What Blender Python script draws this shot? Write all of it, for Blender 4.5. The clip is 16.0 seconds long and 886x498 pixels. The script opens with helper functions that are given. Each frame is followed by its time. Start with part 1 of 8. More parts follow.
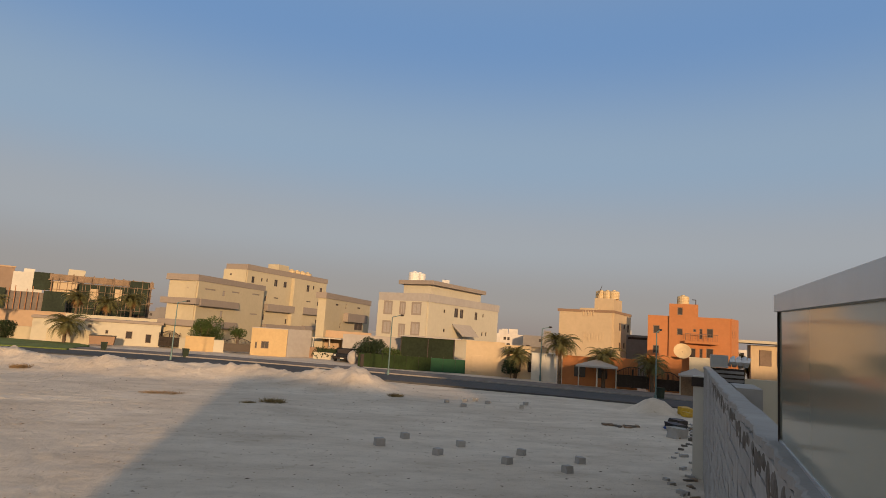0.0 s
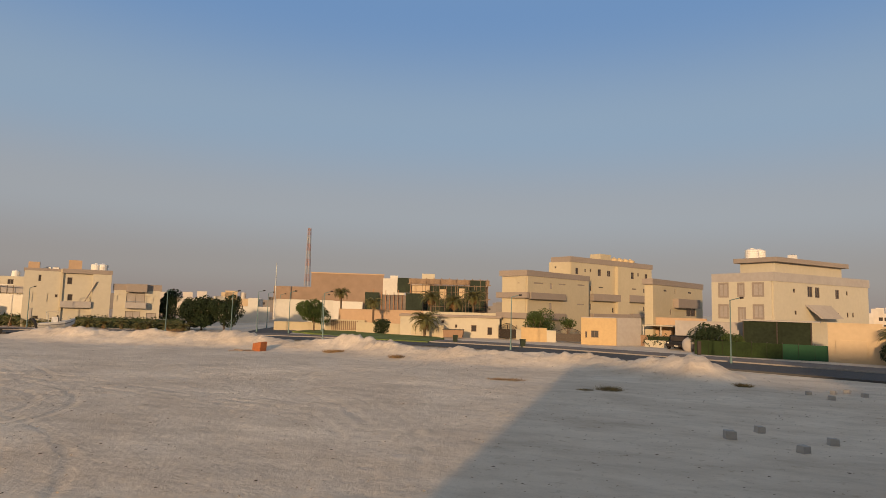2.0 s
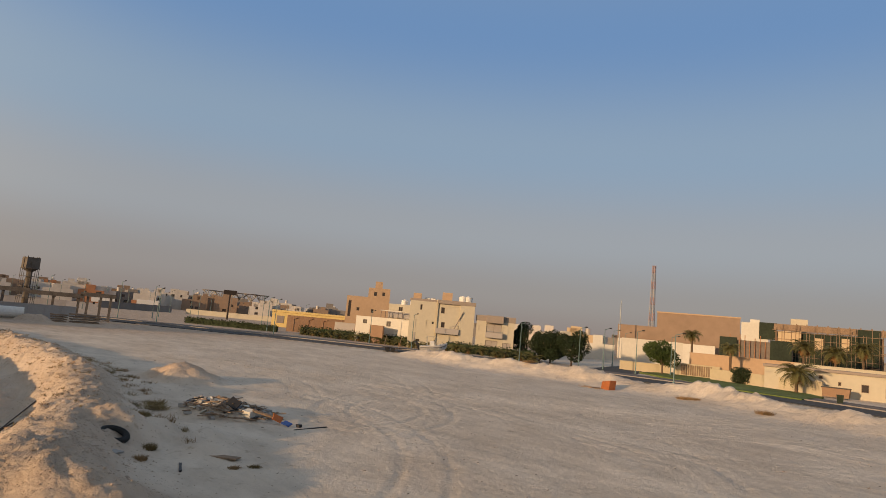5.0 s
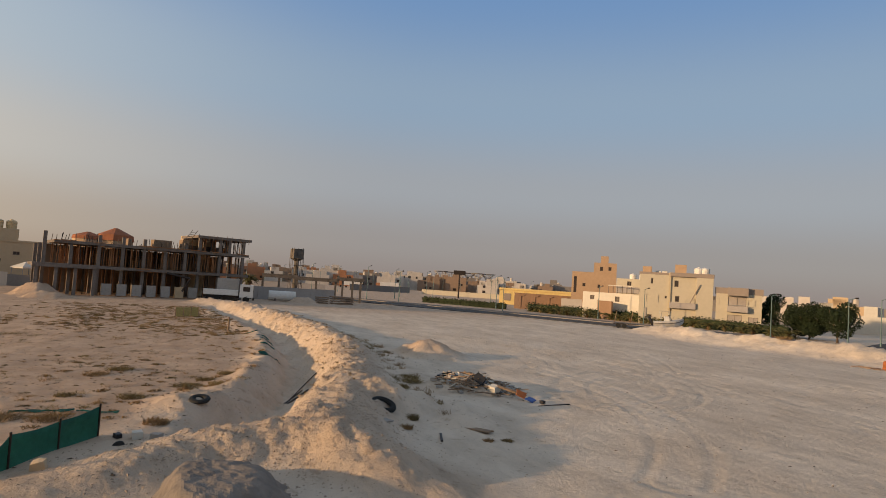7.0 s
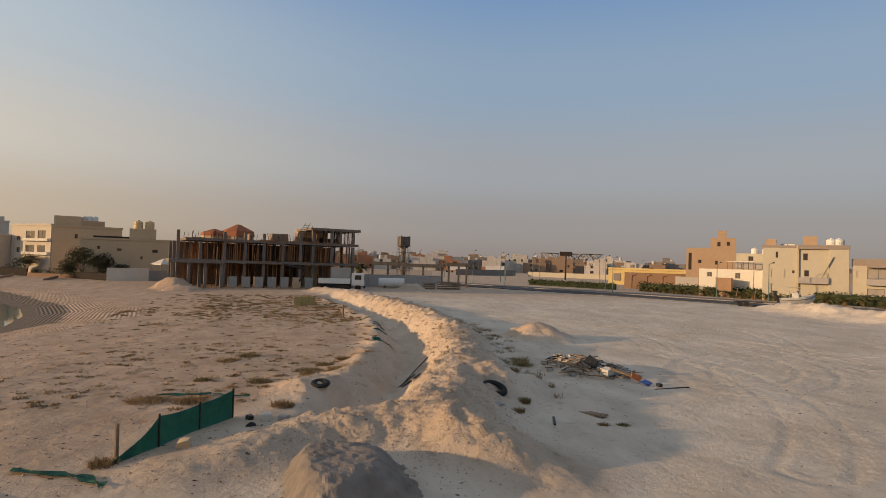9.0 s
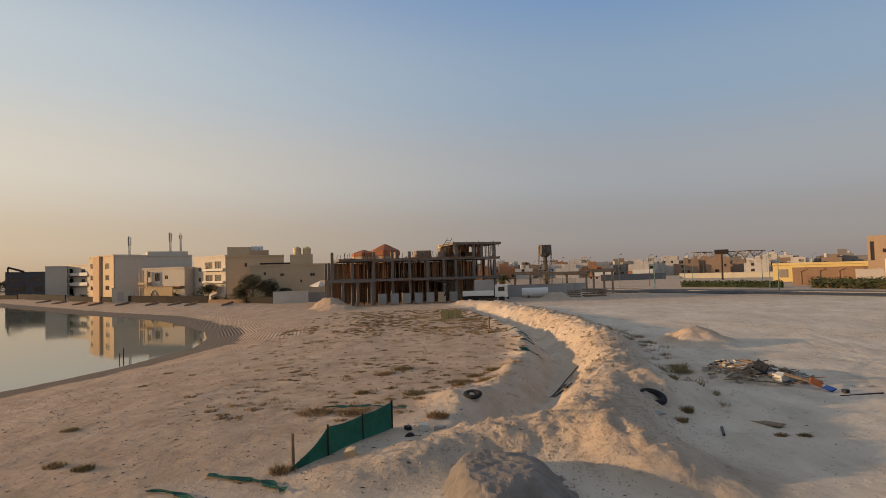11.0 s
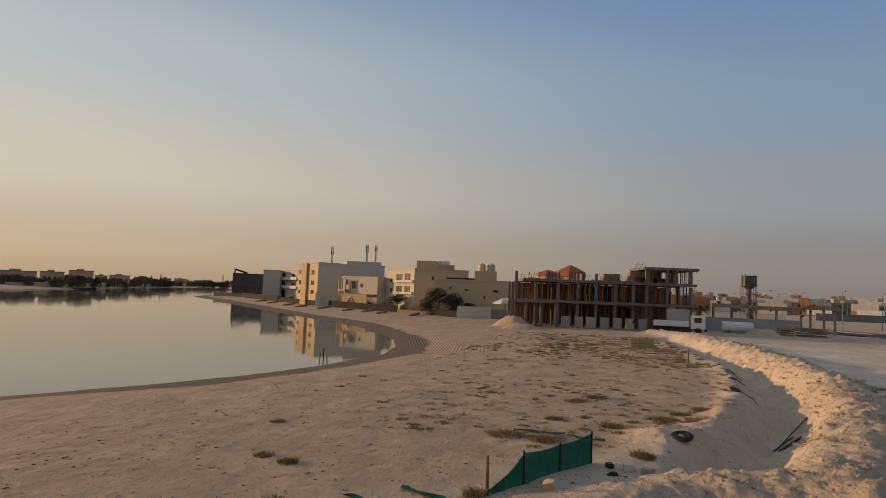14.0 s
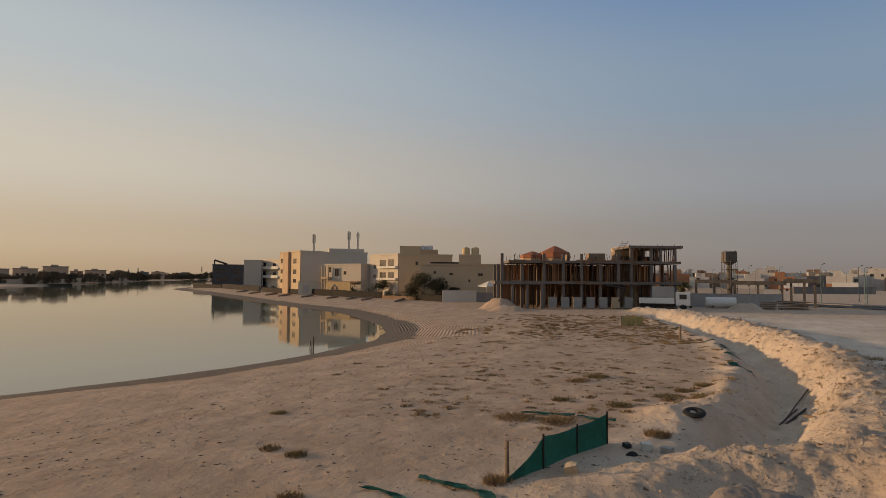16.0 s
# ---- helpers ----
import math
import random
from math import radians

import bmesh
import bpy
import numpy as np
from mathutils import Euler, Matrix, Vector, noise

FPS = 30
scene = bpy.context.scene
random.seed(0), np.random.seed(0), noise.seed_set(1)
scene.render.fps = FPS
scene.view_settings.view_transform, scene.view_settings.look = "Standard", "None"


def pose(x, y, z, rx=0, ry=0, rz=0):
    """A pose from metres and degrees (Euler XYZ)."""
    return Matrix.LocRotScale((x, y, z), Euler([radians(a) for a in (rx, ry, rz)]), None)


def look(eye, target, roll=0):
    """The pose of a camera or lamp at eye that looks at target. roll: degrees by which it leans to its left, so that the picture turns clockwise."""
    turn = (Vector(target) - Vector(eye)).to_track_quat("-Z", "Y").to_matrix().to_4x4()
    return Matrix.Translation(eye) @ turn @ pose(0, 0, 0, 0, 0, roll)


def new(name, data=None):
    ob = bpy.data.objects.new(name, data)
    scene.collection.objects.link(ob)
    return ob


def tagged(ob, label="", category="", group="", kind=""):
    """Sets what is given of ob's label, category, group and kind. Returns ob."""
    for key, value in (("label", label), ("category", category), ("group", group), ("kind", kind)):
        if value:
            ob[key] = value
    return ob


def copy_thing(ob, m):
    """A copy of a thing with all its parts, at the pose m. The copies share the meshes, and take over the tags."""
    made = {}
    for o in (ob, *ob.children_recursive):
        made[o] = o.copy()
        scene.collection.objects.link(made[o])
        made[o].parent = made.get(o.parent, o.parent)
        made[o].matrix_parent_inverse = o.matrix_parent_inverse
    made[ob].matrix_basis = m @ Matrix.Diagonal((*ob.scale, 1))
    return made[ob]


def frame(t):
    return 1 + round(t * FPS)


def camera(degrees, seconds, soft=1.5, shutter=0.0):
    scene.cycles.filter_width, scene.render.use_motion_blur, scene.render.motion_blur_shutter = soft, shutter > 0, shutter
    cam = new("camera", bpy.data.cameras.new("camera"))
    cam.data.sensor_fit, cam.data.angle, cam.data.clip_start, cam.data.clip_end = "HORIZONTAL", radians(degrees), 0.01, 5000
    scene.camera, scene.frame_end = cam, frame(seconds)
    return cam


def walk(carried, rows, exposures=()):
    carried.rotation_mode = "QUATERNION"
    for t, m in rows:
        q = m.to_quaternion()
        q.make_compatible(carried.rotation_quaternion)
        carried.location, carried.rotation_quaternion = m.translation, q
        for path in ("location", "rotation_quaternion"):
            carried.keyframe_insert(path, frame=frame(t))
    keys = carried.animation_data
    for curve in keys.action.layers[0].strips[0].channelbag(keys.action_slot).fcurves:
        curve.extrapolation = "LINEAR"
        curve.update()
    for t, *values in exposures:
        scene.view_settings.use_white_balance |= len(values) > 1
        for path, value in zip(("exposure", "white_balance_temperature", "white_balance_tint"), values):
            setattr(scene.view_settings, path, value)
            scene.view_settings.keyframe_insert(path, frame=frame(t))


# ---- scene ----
cam = camera(71.04, 16.0, soft=0.5)
PATH = [
    (0.0, pose(0.186, -0.041, 4.841, 97.854, -3.838, -12.605)),
    (0.5, pose(0.123, -0.011, 4.811, 94.616, -3.482, -5.836)),
    (1.0, pose(0.102, -0.156, 4.787, 94.284, -3.706, 0.871)),
    (1.5, pose(0.052, -0.178, 4.792, 94.276, -2.031, 10.132)),
    (2.0, pose(0.102, -0.111, 4.802, 95.478, -1.479, 16.779)),
    (2.5, pose(0.123, -0.114, 4.814, 96.342, -1.049, 21.102)),
    (3.0, pose(0.151, -0.039, 4.803, 97.483, -0.551, 25.329)),
    (3.5, pose(-0.000, 0.000, 4.798, 97.749, -2.124, 30.284)),
    (4.0, pose(-0.021, -0.012, 4.795, 98.308, -4.471, 35.897)),
    (4.2, pose(-0.207, 0.009, 4.814, 98.075, -4.697, 38.805)),
    (6.3, pose(-0.995, -0.653, 4.868, 94.615, -4.798, 59.822)),
    (6.5, pose(-1.068, -0.631, 4.877, 94.017, -4.291, 62.619)),
    (7.0, pose(-1.136, -0.616, 4.878, 93.250, -3.826, 67.822)),
    (7.5, pose(-1.147, -0.601, 4.886, 92.654, -2.967, 72.657)),
    (8.0, pose(-1.117, -0.610, 4.894, 91.893, -1.547, 75.161)),
    (8.5, pose(-1.151, -0.631, 4.899, 90.929, -1.554, 77.248)),
    (8.7, pose(-1.176, -0.628, 4.899, 91.114, -1.738, 77.376)),
    (10.8, pose(-1.129, -0.711, 4.853, 92.295, 0.768, 86.943)),
    (11.0, pose(-1.139, -0.700, 4.869, 92.217, 1.523, 90.545)),
    (11.5, pose(-1.187, -0.785, 4.847, 91.639, 0.702, 97.856)),
    (12.0, pose(-1.381, -0.998, 4.885, 94.645, 1.080, 101.723)),
    (12.5, pose(-1.467, -1.156, 4.837, 94.213, -0.636, 103.833)),
    (13.0, pose(-1.485, -1.398, 4.738, 95.073, -0.909, 102.756)),
    (13.5, pose(-1.977, -1.404, 4.739, 93.845, 0.127, 105.960)),
    (14.0, pose(-2.264, -1.556, 4.731, 93.986, -2.251, 106.978)),
    (14.5, pose(-2.416, -1.809, 4.683, 94.857, -0.692, 105.695)),
    (15.0, pose(-2.574, -2.061, 4.621, 94.308, -1.547, 105.343)),
    (15.5, pose(-2.788, -2.157, 4.629, 92.614, -2.512, 108.319)),
    (16.0, pose(-2.705, -2.468, 4.625, 92.641, -0.505, 105.235)),
]
EXPOSURES = ((0.0, 0.0), (1.0, 0.0), (2.5, -0.06), (4.2, -0.1), (6.3, 0.0), (10.8, 0.0), (12.5, -0.2), (16.0, -0.3))
walk(cam, PATH, EXPOSURES)

# ---- world and sun ----
SUN_EL = 8.5
world = bpy.data.worlds.new("world")
scene.world = world
world.use_nodes = True
wn = world.node_tree.nodes
wl = world.node_tree.links
sky = wn.new("ShaderNodeTexSky")
sky.sky_type = "NISHITA"
sky.sun_disc = False
sky.sun_elevation = radians(SUN_EL)
sky.sun_rotation = radians(180)
sky.air_density, sky.dust_density, sky.ozone_density = 1.0, 1.0, 3.0

# desert dust over the clear sky: a haze that depends on height, warmer towards the sun
coord = wn.new("ShaderNodeTexCoord")
sep = wn.new("ShaderNodeSeparateXYZ")
wl.new(coord.outputs["Generated"], sep.inputs[0])


def haze(stops):
    ramp = wn.new("ShaderNodeValToRGB")
    ramp.color_ramp.interpolation = "EASE"
    while len(ramp.color_ramp.elements) < len(stops):
        ramp.color_ramp.elements.new(0.5)
    for e, (p, c) in zip(ramp.color_ramp.elements, stops):
        e.position, e.color = p, (*c, 1)
    wl.new(sep.outputs["Z"], ramp.inputs["Fac"])
    return ramp.outputs["Color"]


def blend(fac, a, c):
    x = wn.new("ShaderNodeMix")
    x.data_type = "RGBA"
    wl.new(a, x.inputs[6])
    wl.new(c, x.inputs[7])
    if isinstance(fac, float):
        x.inputs[0].default_value = fac
    else:
        wl.new(fac, x.inputs[0])
    return x.outputs[2]


away = haze([(0.0, (0.30, 0.252, 0.238)), (0.06, (0.335, 0.30, 0.29)), (0.15, (0.37, 0.38, 0.40)), (0.28, (0.29, 0.385, 0.50)), (0.45, (0.17, 0.30, 0.53)), (0.7, (0.30, 0.345, 0.41)), (1.0, (0.36, 0.39, 0.435))])
toward = haze([(0.0, (0.60, 0.425, 0.27)), (0.05, (0.71, 0.535, 0.355)), (0.16, (0.82, 0.715, 0.565)), (0.32, (0.645, 0.68, 0.67)), (0.5, (0.33, 0.42, 0.55)), (0.7, (0.34, 0.375, 0.42)), (1.0, (0.36, 0.39, 0.435))])
sunny = wn.new("ShaderNodeMapRange")
sunny.interpolation_type = "SMOOTHSTEP"
sunny.inputs["From Min"].default_value, sunny.inputs["From Max"].default_value = 0.32, -0.93
wl.new(sep.outputs["Y"], sunny.inputs["Value"])
glare = haze([(0.0, (1.5, 0.95, 0.48)), (0.25, (1.25, 0.92, 0.55)), (0.6, (0.4, 0.42, 0.45)), (1.0, (0.20, 0.23, 0.29))])
close = wn.new("ShaderNodeMapRange")
close.interpolation_type = "SMOOTHSTEP"
close.inputs["From Min"].default_value, close.inputs["From Max"].default_value = -0.78, -1.0
wl.new(sep.outputs["Y"], close.inputs["Value"])
scaled = wn.new("ShaderNodeMix")
scaled.data_type, scaled.blend_type = "RGBA", "MULTIPLY"
scaled.inputs[0].default_value = 1
scaled.inputs[7].default_value = (0.12, 0.12, 0.12, 1)
wl.new(sky.outputs[0], scaled.inputs[6])
wl.new(blend(0.9, scaled.outputs[2], blend(close.outputs[0], blend(sunny.outputs[0], away, toward), glare)), wn["Background"].inputs[0])
wn["Background"].inputs[1].default_value = 1.0

sun = new("sun", bpy.data.lights.new("sun", "SUN"))
sun.data.energy = 4.4
sun.data.angle = radians(1.3)
sun.data.color = (1.0, 0.65, 0.35)
sun.matrix_world = look((0.0, -100.0, 100.0 * math.tan(radians(SUN_EL))), (0, 0, 0))


# ---- materials ----
def material(name, color, rough=0.8, metal=0.0, spread=0.18, scale=3.0, bump=0.15, grain=60.0, second=None, spec=0.3):
    """A surface with colour variation at two scales and a fine relief."""
    m = bpy.data.materials.new(name)
    m.use_nodes = True
    n, l = m.node_tree.nodes, m.node_tree.links
    b = n["Principled BSDF"]
    b.inputs["Roughness"].default_value = rough
    b.inputs["Metallic"].default_value = metal
    b.inputs["Specular IOR Level"].default_value = spec
    geo = n.new("ShaderNodeNewGeometry")
    big = n.new("ShaderNodeTexNoise")
    big.inputs["Scale"].default_value = scale * 0.12
    big.inputs["Detail"].default_value = 6
    fine = n.new("ShaderNodeTexNoise")
    fine.inputs["Scale"].default_value = scale
    fine.inputs["Detail"].default_value = 5
    l.new(geo.outputs["Position"], big.inputs["Vector"])
    l.new(geo.outputs["Position"], fine.inputs["Vector"])
    add = n.new("ShaderNodeMath")
    add.operation = "ADD"
    l.new(big.outputs["Fac"], add.inputs[0])
    l.new(fine.outputs["Fac"], add.inputs[1])
    half = n.new("ShaderNodeMapRange")
    half.inputs["From Min"].default_value, half.inputs["From Max"].default_value = 0.6, 1.4
    l.new(add.outputs[0], half.inputs["Value"])
    ramp = n.new("ShaderNodeMix")
    ramp.data_type = "RGBA"
    other = second or [c * (1 - 2 * spread) for c in color]
    ramp.inputs[6].default_value = (*other, 1)
    ramp.inputs[7].default_value = (*[min(1, c * (1 + 0.5 * spread)) for c in color], 1)
    l.new(half.outputs[0], ramp.inputs[0])
    l.new(ramp.outputs[2], b.inputs["Base Color"])
    if bump:
        tex = n.new("ShaderNodeTexNoise")
        tex.inputs["Scale"].default_value = grain
        tex.inputs["Detail"].default_value = 4
        l.new(geo.outputs["Position"], tex.inputs["Vector"])
        bp = n.new("ShaderNodeBump")
        bp.inputs["Strength"].default_value = bump
        bp.inputs["Distance"].default_value = 0.02
        l.new(tex.outputs["Fac"], bp.inputs["Height"])
        l.new(bp.outputs[0], b.inputs["Normal"])
    return m


def ground_material():
    """Pale dusty fill, tan beach sand by the attribute 'beach', wet sand close above the water."""
    m = bpy.data.materials.new("sand")
    m.use_nodes = True
    n, l = m.node_tree.nodes, m.node_tree.links
    b = n["Principled BSDF"]
    b.inputs["Roughness"].default_value = 0.95
    b.inputs["Specular IOR Level"].default_value = 0.1
    geo = n.new("ShaderNodeNewGeometry")

    def noise_at(scale, detail=6, rough=0.6, squash=None):
        t = n.new("ShaderNodeTexNoise")
        t.inputs["Scale"].default_value = scale
        t.inputs["Detail"].default_value = detail
        t.inputs["Roughness"].default_value = rough
        if squash:
            mp = n.new("ShaderNodeMapping")
            mp.inputs["Scale"].default_value = squash
            mp.inputs["Rotation"].default_value = (0, 0, radians(32))
            l.new(geo.outputs["Position"], mp.inputs["Vector"])
            l.new(mp.outputs[0], t.inputs["Vector"])
        else:
            l.new(geo.outputs["Position"], t.inputs["Vector"])
        return t.outputs["Fac"]

    def mixed(fac, a, c):
        x = n.new("ShaderNodeMix")
        x.data_type = "RGBA"
        for socket, v in ((6, a), (7, c)):
            if isinstance(v, tuple):
                x.inputs[socket].default_value = (*v, 1)
            else:
                l.new(v, x.inputs[socket])
        l.new(fac, x.inputs[0])
        return x.outputs[2]

    def ranged(v, lo, hi):
        r = n.new("ShaderNodeMapRange")
        r.inputs["From Min"].default_value, r.inputs["From Max"].default_value = lo, hi
        l.new(v, r.inputs["Value"])
        return r.outputs[0]

    beach = n.new("ShaderNodeAttribute")
    beach.attribute_name = "beach"
    pale = mixed(ranged(noise_at(0.16, squash=(1, 1.5, 1)), 0.36, 0.66), (0.545, 0.458, 0.365), (0.67, 0.583, 0.478))
    tan = mixed(ranged(noise_at(0.5), 0.35, 0.68), (0.41, 0.298, 0.212), (0.505, 0.378, 0.275))
    sand = mixed(beach.outputs["Fac"], pale, tan)
    dark = mixed(ranged(noise_at(1.9, 8, 0.65), 0.58, 0.74), (1, 1, 1), (0.66, 0.62, 0.58))
    mul = n.new("ShaderNodeMix")
    mul.data_type, mul.blend_type = "RGBA", "MULTIPLY"
    mul.inputs[0].default_value = 1
    l.new(sand, mul.inputs[6])
    l.new(dark, mul.inputs[7])
    streaks = mixed(ranged(noise_at(0.55, 7, 0.66, squash=(0.6, 1.5, 1)), 0.44, 0.70), (1.05, 1.04, 1.03), (0.84, 0.82, 0.80))
    mul3 = n.new("ShaderNodeMix")
    mul3.data_type, mul3.blend_type = "RGBA", "MULTIPLY"
    mul3.inputs[0].default_value = 1
    l.new(mul.outputs[2], mul3.inputs[6])
    l.new(streaks, mul3.inputs[7])
    mul = mul3
    specks = mixed(ranged(noise_at(7.0, 6, 0.75), 0.58, 0.72), (1, 1, 1), (0.72, 0.69, 0.66))
    mul2 = n.new("ShaderNodeMix")
    mul2.data_type, mul2.blend_type = "RGBA", "MULTIPLY"
    mul2.inputs[0].default_value = 1
    l.new(mul.outputs[2], mul2.inputs[6])
    l.new(specks, mul2.inputs[7])
    mul = mul2
    sep = n.new("ShaderNodeSeparateXYZ")
    l.new(geo.outputs["Position"], sep.inputs[0])
    wob = n.new("ShaderNodeMath")
    wob.operation = "MULTIPLY_ADD"
    wob.inputs[1].default_value = 0.18
    l.new(noise_at(0.8), wob.inputs[0])
    l.new(sep.outputs["Z"], wob.inputs[2])
    wet = ranged(wob.outputs[0], -0.77, -0.72)
    shore = n.new("ShaderNodeAttribute")
    shore.attribute_name = "shore"
    dry = n.new("ShaderNodeMath")
    dry.operation = "MAXIMUM"
    inland = n.new("ShaderNodeMath")
    inland.operation = "SUBTRACT"
    inland.inputs[0].default_value = 1.0
    l.new(shore.outputs["Fac"], inland.inputs[1])
    l.new(wet, dry.inputs[0])
    l.new(inland.outputs[0], dry.inputs[1])
    final = mixed(dry.outputs[0], (0.17, 0.137, 0.108), mul.outputs[2])
    l.new(final, b.inputs["Base Color"])
    # tyre marks: stretched wave rings, and grain
    wave = n.new("ShaderNodeTexWave")
    wave.wave_type = "RINGS"
    wave.inputs["Scale"].default_value = 0.16
    wave.inputs["Distortion"].default_value = 14
    wave.inputs["Detail"].default_value = 4
    wave.inputs["Detail Scale"].default_value = 0.35
    mp = n.new("ShaderNodeMapping")
    mp.inputs["Location"].default_value = (20, -34, 0)
    l.new(geo.outputs["Position"], mp.inputs["Vector"])
    l.new(mp.outputs[0], wave.inputs["Vector"])
    b1 = n.new("ShaderNodeBump")
    b1.inputs["Strength"].default_value, b1.inputs["Distance"].default_value = 0.05, 0.12
    l.new(wave.outputs["Fac"], b1.inputs["Height"])
    b2 = n.new("ShaderNodeBump")
    b2.inputs["Strength"].default_value, b2.inputs["Distance"].default_value = 0.8, 0.14
    l.new(noise_at(1.6, 10, 0.68), b2.inputs["Height"])
    l.new(b1.outputs[0], b2.inputs["Normal"])
    b3 = n.new("ShaderNodeBump")
    b3.inputs["Strength"].default_value, b3.inputs["Distance"].default_value = 0.6, 0.05
    l.new(noise_at(9, 6, 0.7), b3.inputs["Height"])
    l.new(b2.outputs[0], b3.inputs["Normal"])
    # trodden dimples, mostly on the beach
    pits = n.new("ShaderNodeTexVoronoi")
    pits.feature = "SMOOTH_F1"
    pits.inputs["Scale"].default_value = 1.7
    pits.inputs["Randomness"].default_value = 1.0
    l.new(geo.outputs["Position"], pits.inputs["Vector"])
    b4 = n.new("ShaderNodeBump")
    b4.inputs["Distance"].default_value = 0.09
    l.new(ranged(pits.outputs["Distance"], 0.05, 0.42), b4.inputs["Height"])
    deep = n.new("ShaderNodeMapRange")
    deep.inputs["To Min"].default_value, deep.inputs["To Max"].default_value = 0.10, 0.36
    l.new(beach.outputs["Fac"], deep.inputs["Value"])
    l.new(deep.outputs[0], b4.inputs["Strength"])
    l.new(b3.outputs[0], b4.inputs["Normal"])
    # wheel tracks in rows along the water, clods on the loose ridges
    def carried(key):
        at = n.new("ShaderNodeAttribute")
        at.attribute_name = key
        return at.outputs["Fac"]

    def calc(op, a, c):
        x = n.new("ShaderNodeMath")
        x.operation = op
        for i, v in ((0, a), (1, c)):
            if isinstance(v, float):
                x.inputs[i].default_value = v
            elif v is not None:
                l.new(v, x.inputs[i])
        return x.outputs[0]

    def relief(height, strength, distance, normal):
        x = n.new("ShaderNodeBump")
        x.inputs["Distance"].default_value = distance
        l.new(strength, x.inputs["Strength"])
        l.new(height, x.inputs["Height"])
        l.new(normal, x.inputs["Normal"])
        return x.outputs[0]

    wavy = calc("ADD", calc("MULTIPLY", carried("track_run"), 19.0), calc("MULTIPLY", noise_at(0.3, 4, 0.6), 4.0))
    rows = calc("MULTIPLY", calc("SINE", wavy, None), noise_at(1.1, 4, 0.6))
    b5 = relief(rows, calc("MULTIPLY", carried("track_mask"), 0.9), 0.06, b4.outputs[0])
    lumps = n.new("ShaderNodeTexVoronoi")
    lumps.inputs["Scale"].default_value = 4.2
    l.new(geo.outputs["Position"], lumps.inputs["Vector"])
    rough = calc("ADD", calc("MULTIPLY", lumps.outputs["Distance"], -0.7), noise_at(3.2, 8, 0.75))
    b6 = relief(rough, calc("MULTIPLY", carried("loose"), 0.4), 0.11, b5)
    l.new(b6, b.inputs["Normal"])
    return m


SAND = ground_material()
ASPHALT = material("asphalt", (0.075, 0.072, 0.07), 0.85, spread=0.2, scale=2.0, bump=0.3, grain=40)
PAVING = material("paving", (0.20, 0.165, 0.14), 0.9, scale=2.0)
KERB = material("kerb_concrete", (0.30, 0.27, 0.245), 0.9)
LAWN = material("lawn", (0.15, 0.19, 0.045), 0.95, spread=0.3, scale=4.0, bump=0.6, grain=25)
CREAM = material("cream_render", (0.49, 0.42, 0.29), 0.85, spread=0.05, scale=2.0, bump=0.1)
OFFWHITE = material("offwhite_render", (0.51, 0.46, 0.355), 0.85, spread=0.05, scale=2.0, bump=0.1)
WHITE = material("white_paint", (0.60, 0.565, 0.49), 0.7, spread=0.06, scale=2.0, bump=0.1)
TAUPE = material("taupe_render", (0.30, 0.25, 0.21), 0.85, spread=0.06, scale=2.0, bump=0.1)
GREYR = material("grey_render", (0.40, 0.365, 0.335), 0.85, spread=0.08, scale=2.0, bump=0.1)
YELLOW = material("yellow_stone", (0.52, 0.37, 0.19), 0.85, spread=0.08, scale=2.5, bump=0.15)
SANDSTONE = material("sand_render", (0.54, 0.41, 0.26), 0.85, spread=0.06, scale=2.0, bump=0.12)
PINKTAN = material("tan_render", (0.46, 0.32, 0.205), 0.85, spread=0.07, scale=2.0, bump=0.12)
TERRA = material("terracotta_render", (0.46, 0.185, 0.07), 0.85, spread=0.08, scale=2.0, bump=0.12)
BROWNW = material("brown_render", (0.30, 0.19, 0.12), 0.85, spread=0.1, scale=2.0, bump=0.12)
CONCRETE = material("raw_concrete", (0.21, 0.175, 0.15), 0.92, spread=0.2, scale=3.0, bump=0.35)
PALECON = material("pale_concrete", (0.37, 0.345, 0.315), 0.9, spread=0.12, scale=4.0, bump=0.4, grain=35)
BLOCKWORK = material("blockwork", (0.40, 0.375, 0.345), 0.95, spread=0.16, scale=5.0, bump=0.6, grain=45)
MORTAR = material("mortar", (0.17, 0.145, 0.12), 0.95, spread=0.25, scale=9.0, bump=0.9, grain=30)
DARKCORE = material("dark_interior", (0.035, 0.03, 0.028), 0.9, spread=0.2, scale=1.5, bump=0)
WOOD = material("formwork_timber", (0.42, 0.20, 0.09), 0.85, spread=0.3, scale=5.0, bump=0.3)
OLDWOOD = material("weathered_wood", (0.30, 0.21, 0.14), 0.9, spread=0.25, scale=7.0, bump=0.4)
STEEL = material("galvanised_steel", (0.33, 0.35, 0.36), 0.5, metal=0.6, spread=0.1, bump=0.05)
DARKMETAL = material("dark_metal", (0.045, 0.035, 0.03), 0.5, metal=0.4, spread=0.15, bump=0.05)
TEAL = material("painted_teal_steel", (0.13, 0.20, 0.20), 0.5, metal=0.3, spread=0.1, bump=0.05)
# mast red with distance haze mixed into the paint colour
MASTRED = material("mast_red_hazed", (0.40, 0.25, 0.21), 0.6, spread=0.1, bump=0)
NETGREEN = material("green_shade_net", (0.03, 0.042, 0.026), 0.8, spread=0.25, scale=3.0, bump=0.4, grain=90)
FENCENET = material("teal_net", (0.045, 0.19, 0.155), 0.7, spread=0.2, scale=6.0, bump=0.5, grain=140)
HEDGE = material("hedge_leaf", (0.035, 0.052, 0.016), 0.8, spread=0.35, scale=3.0, bump=0.3, grain=30)
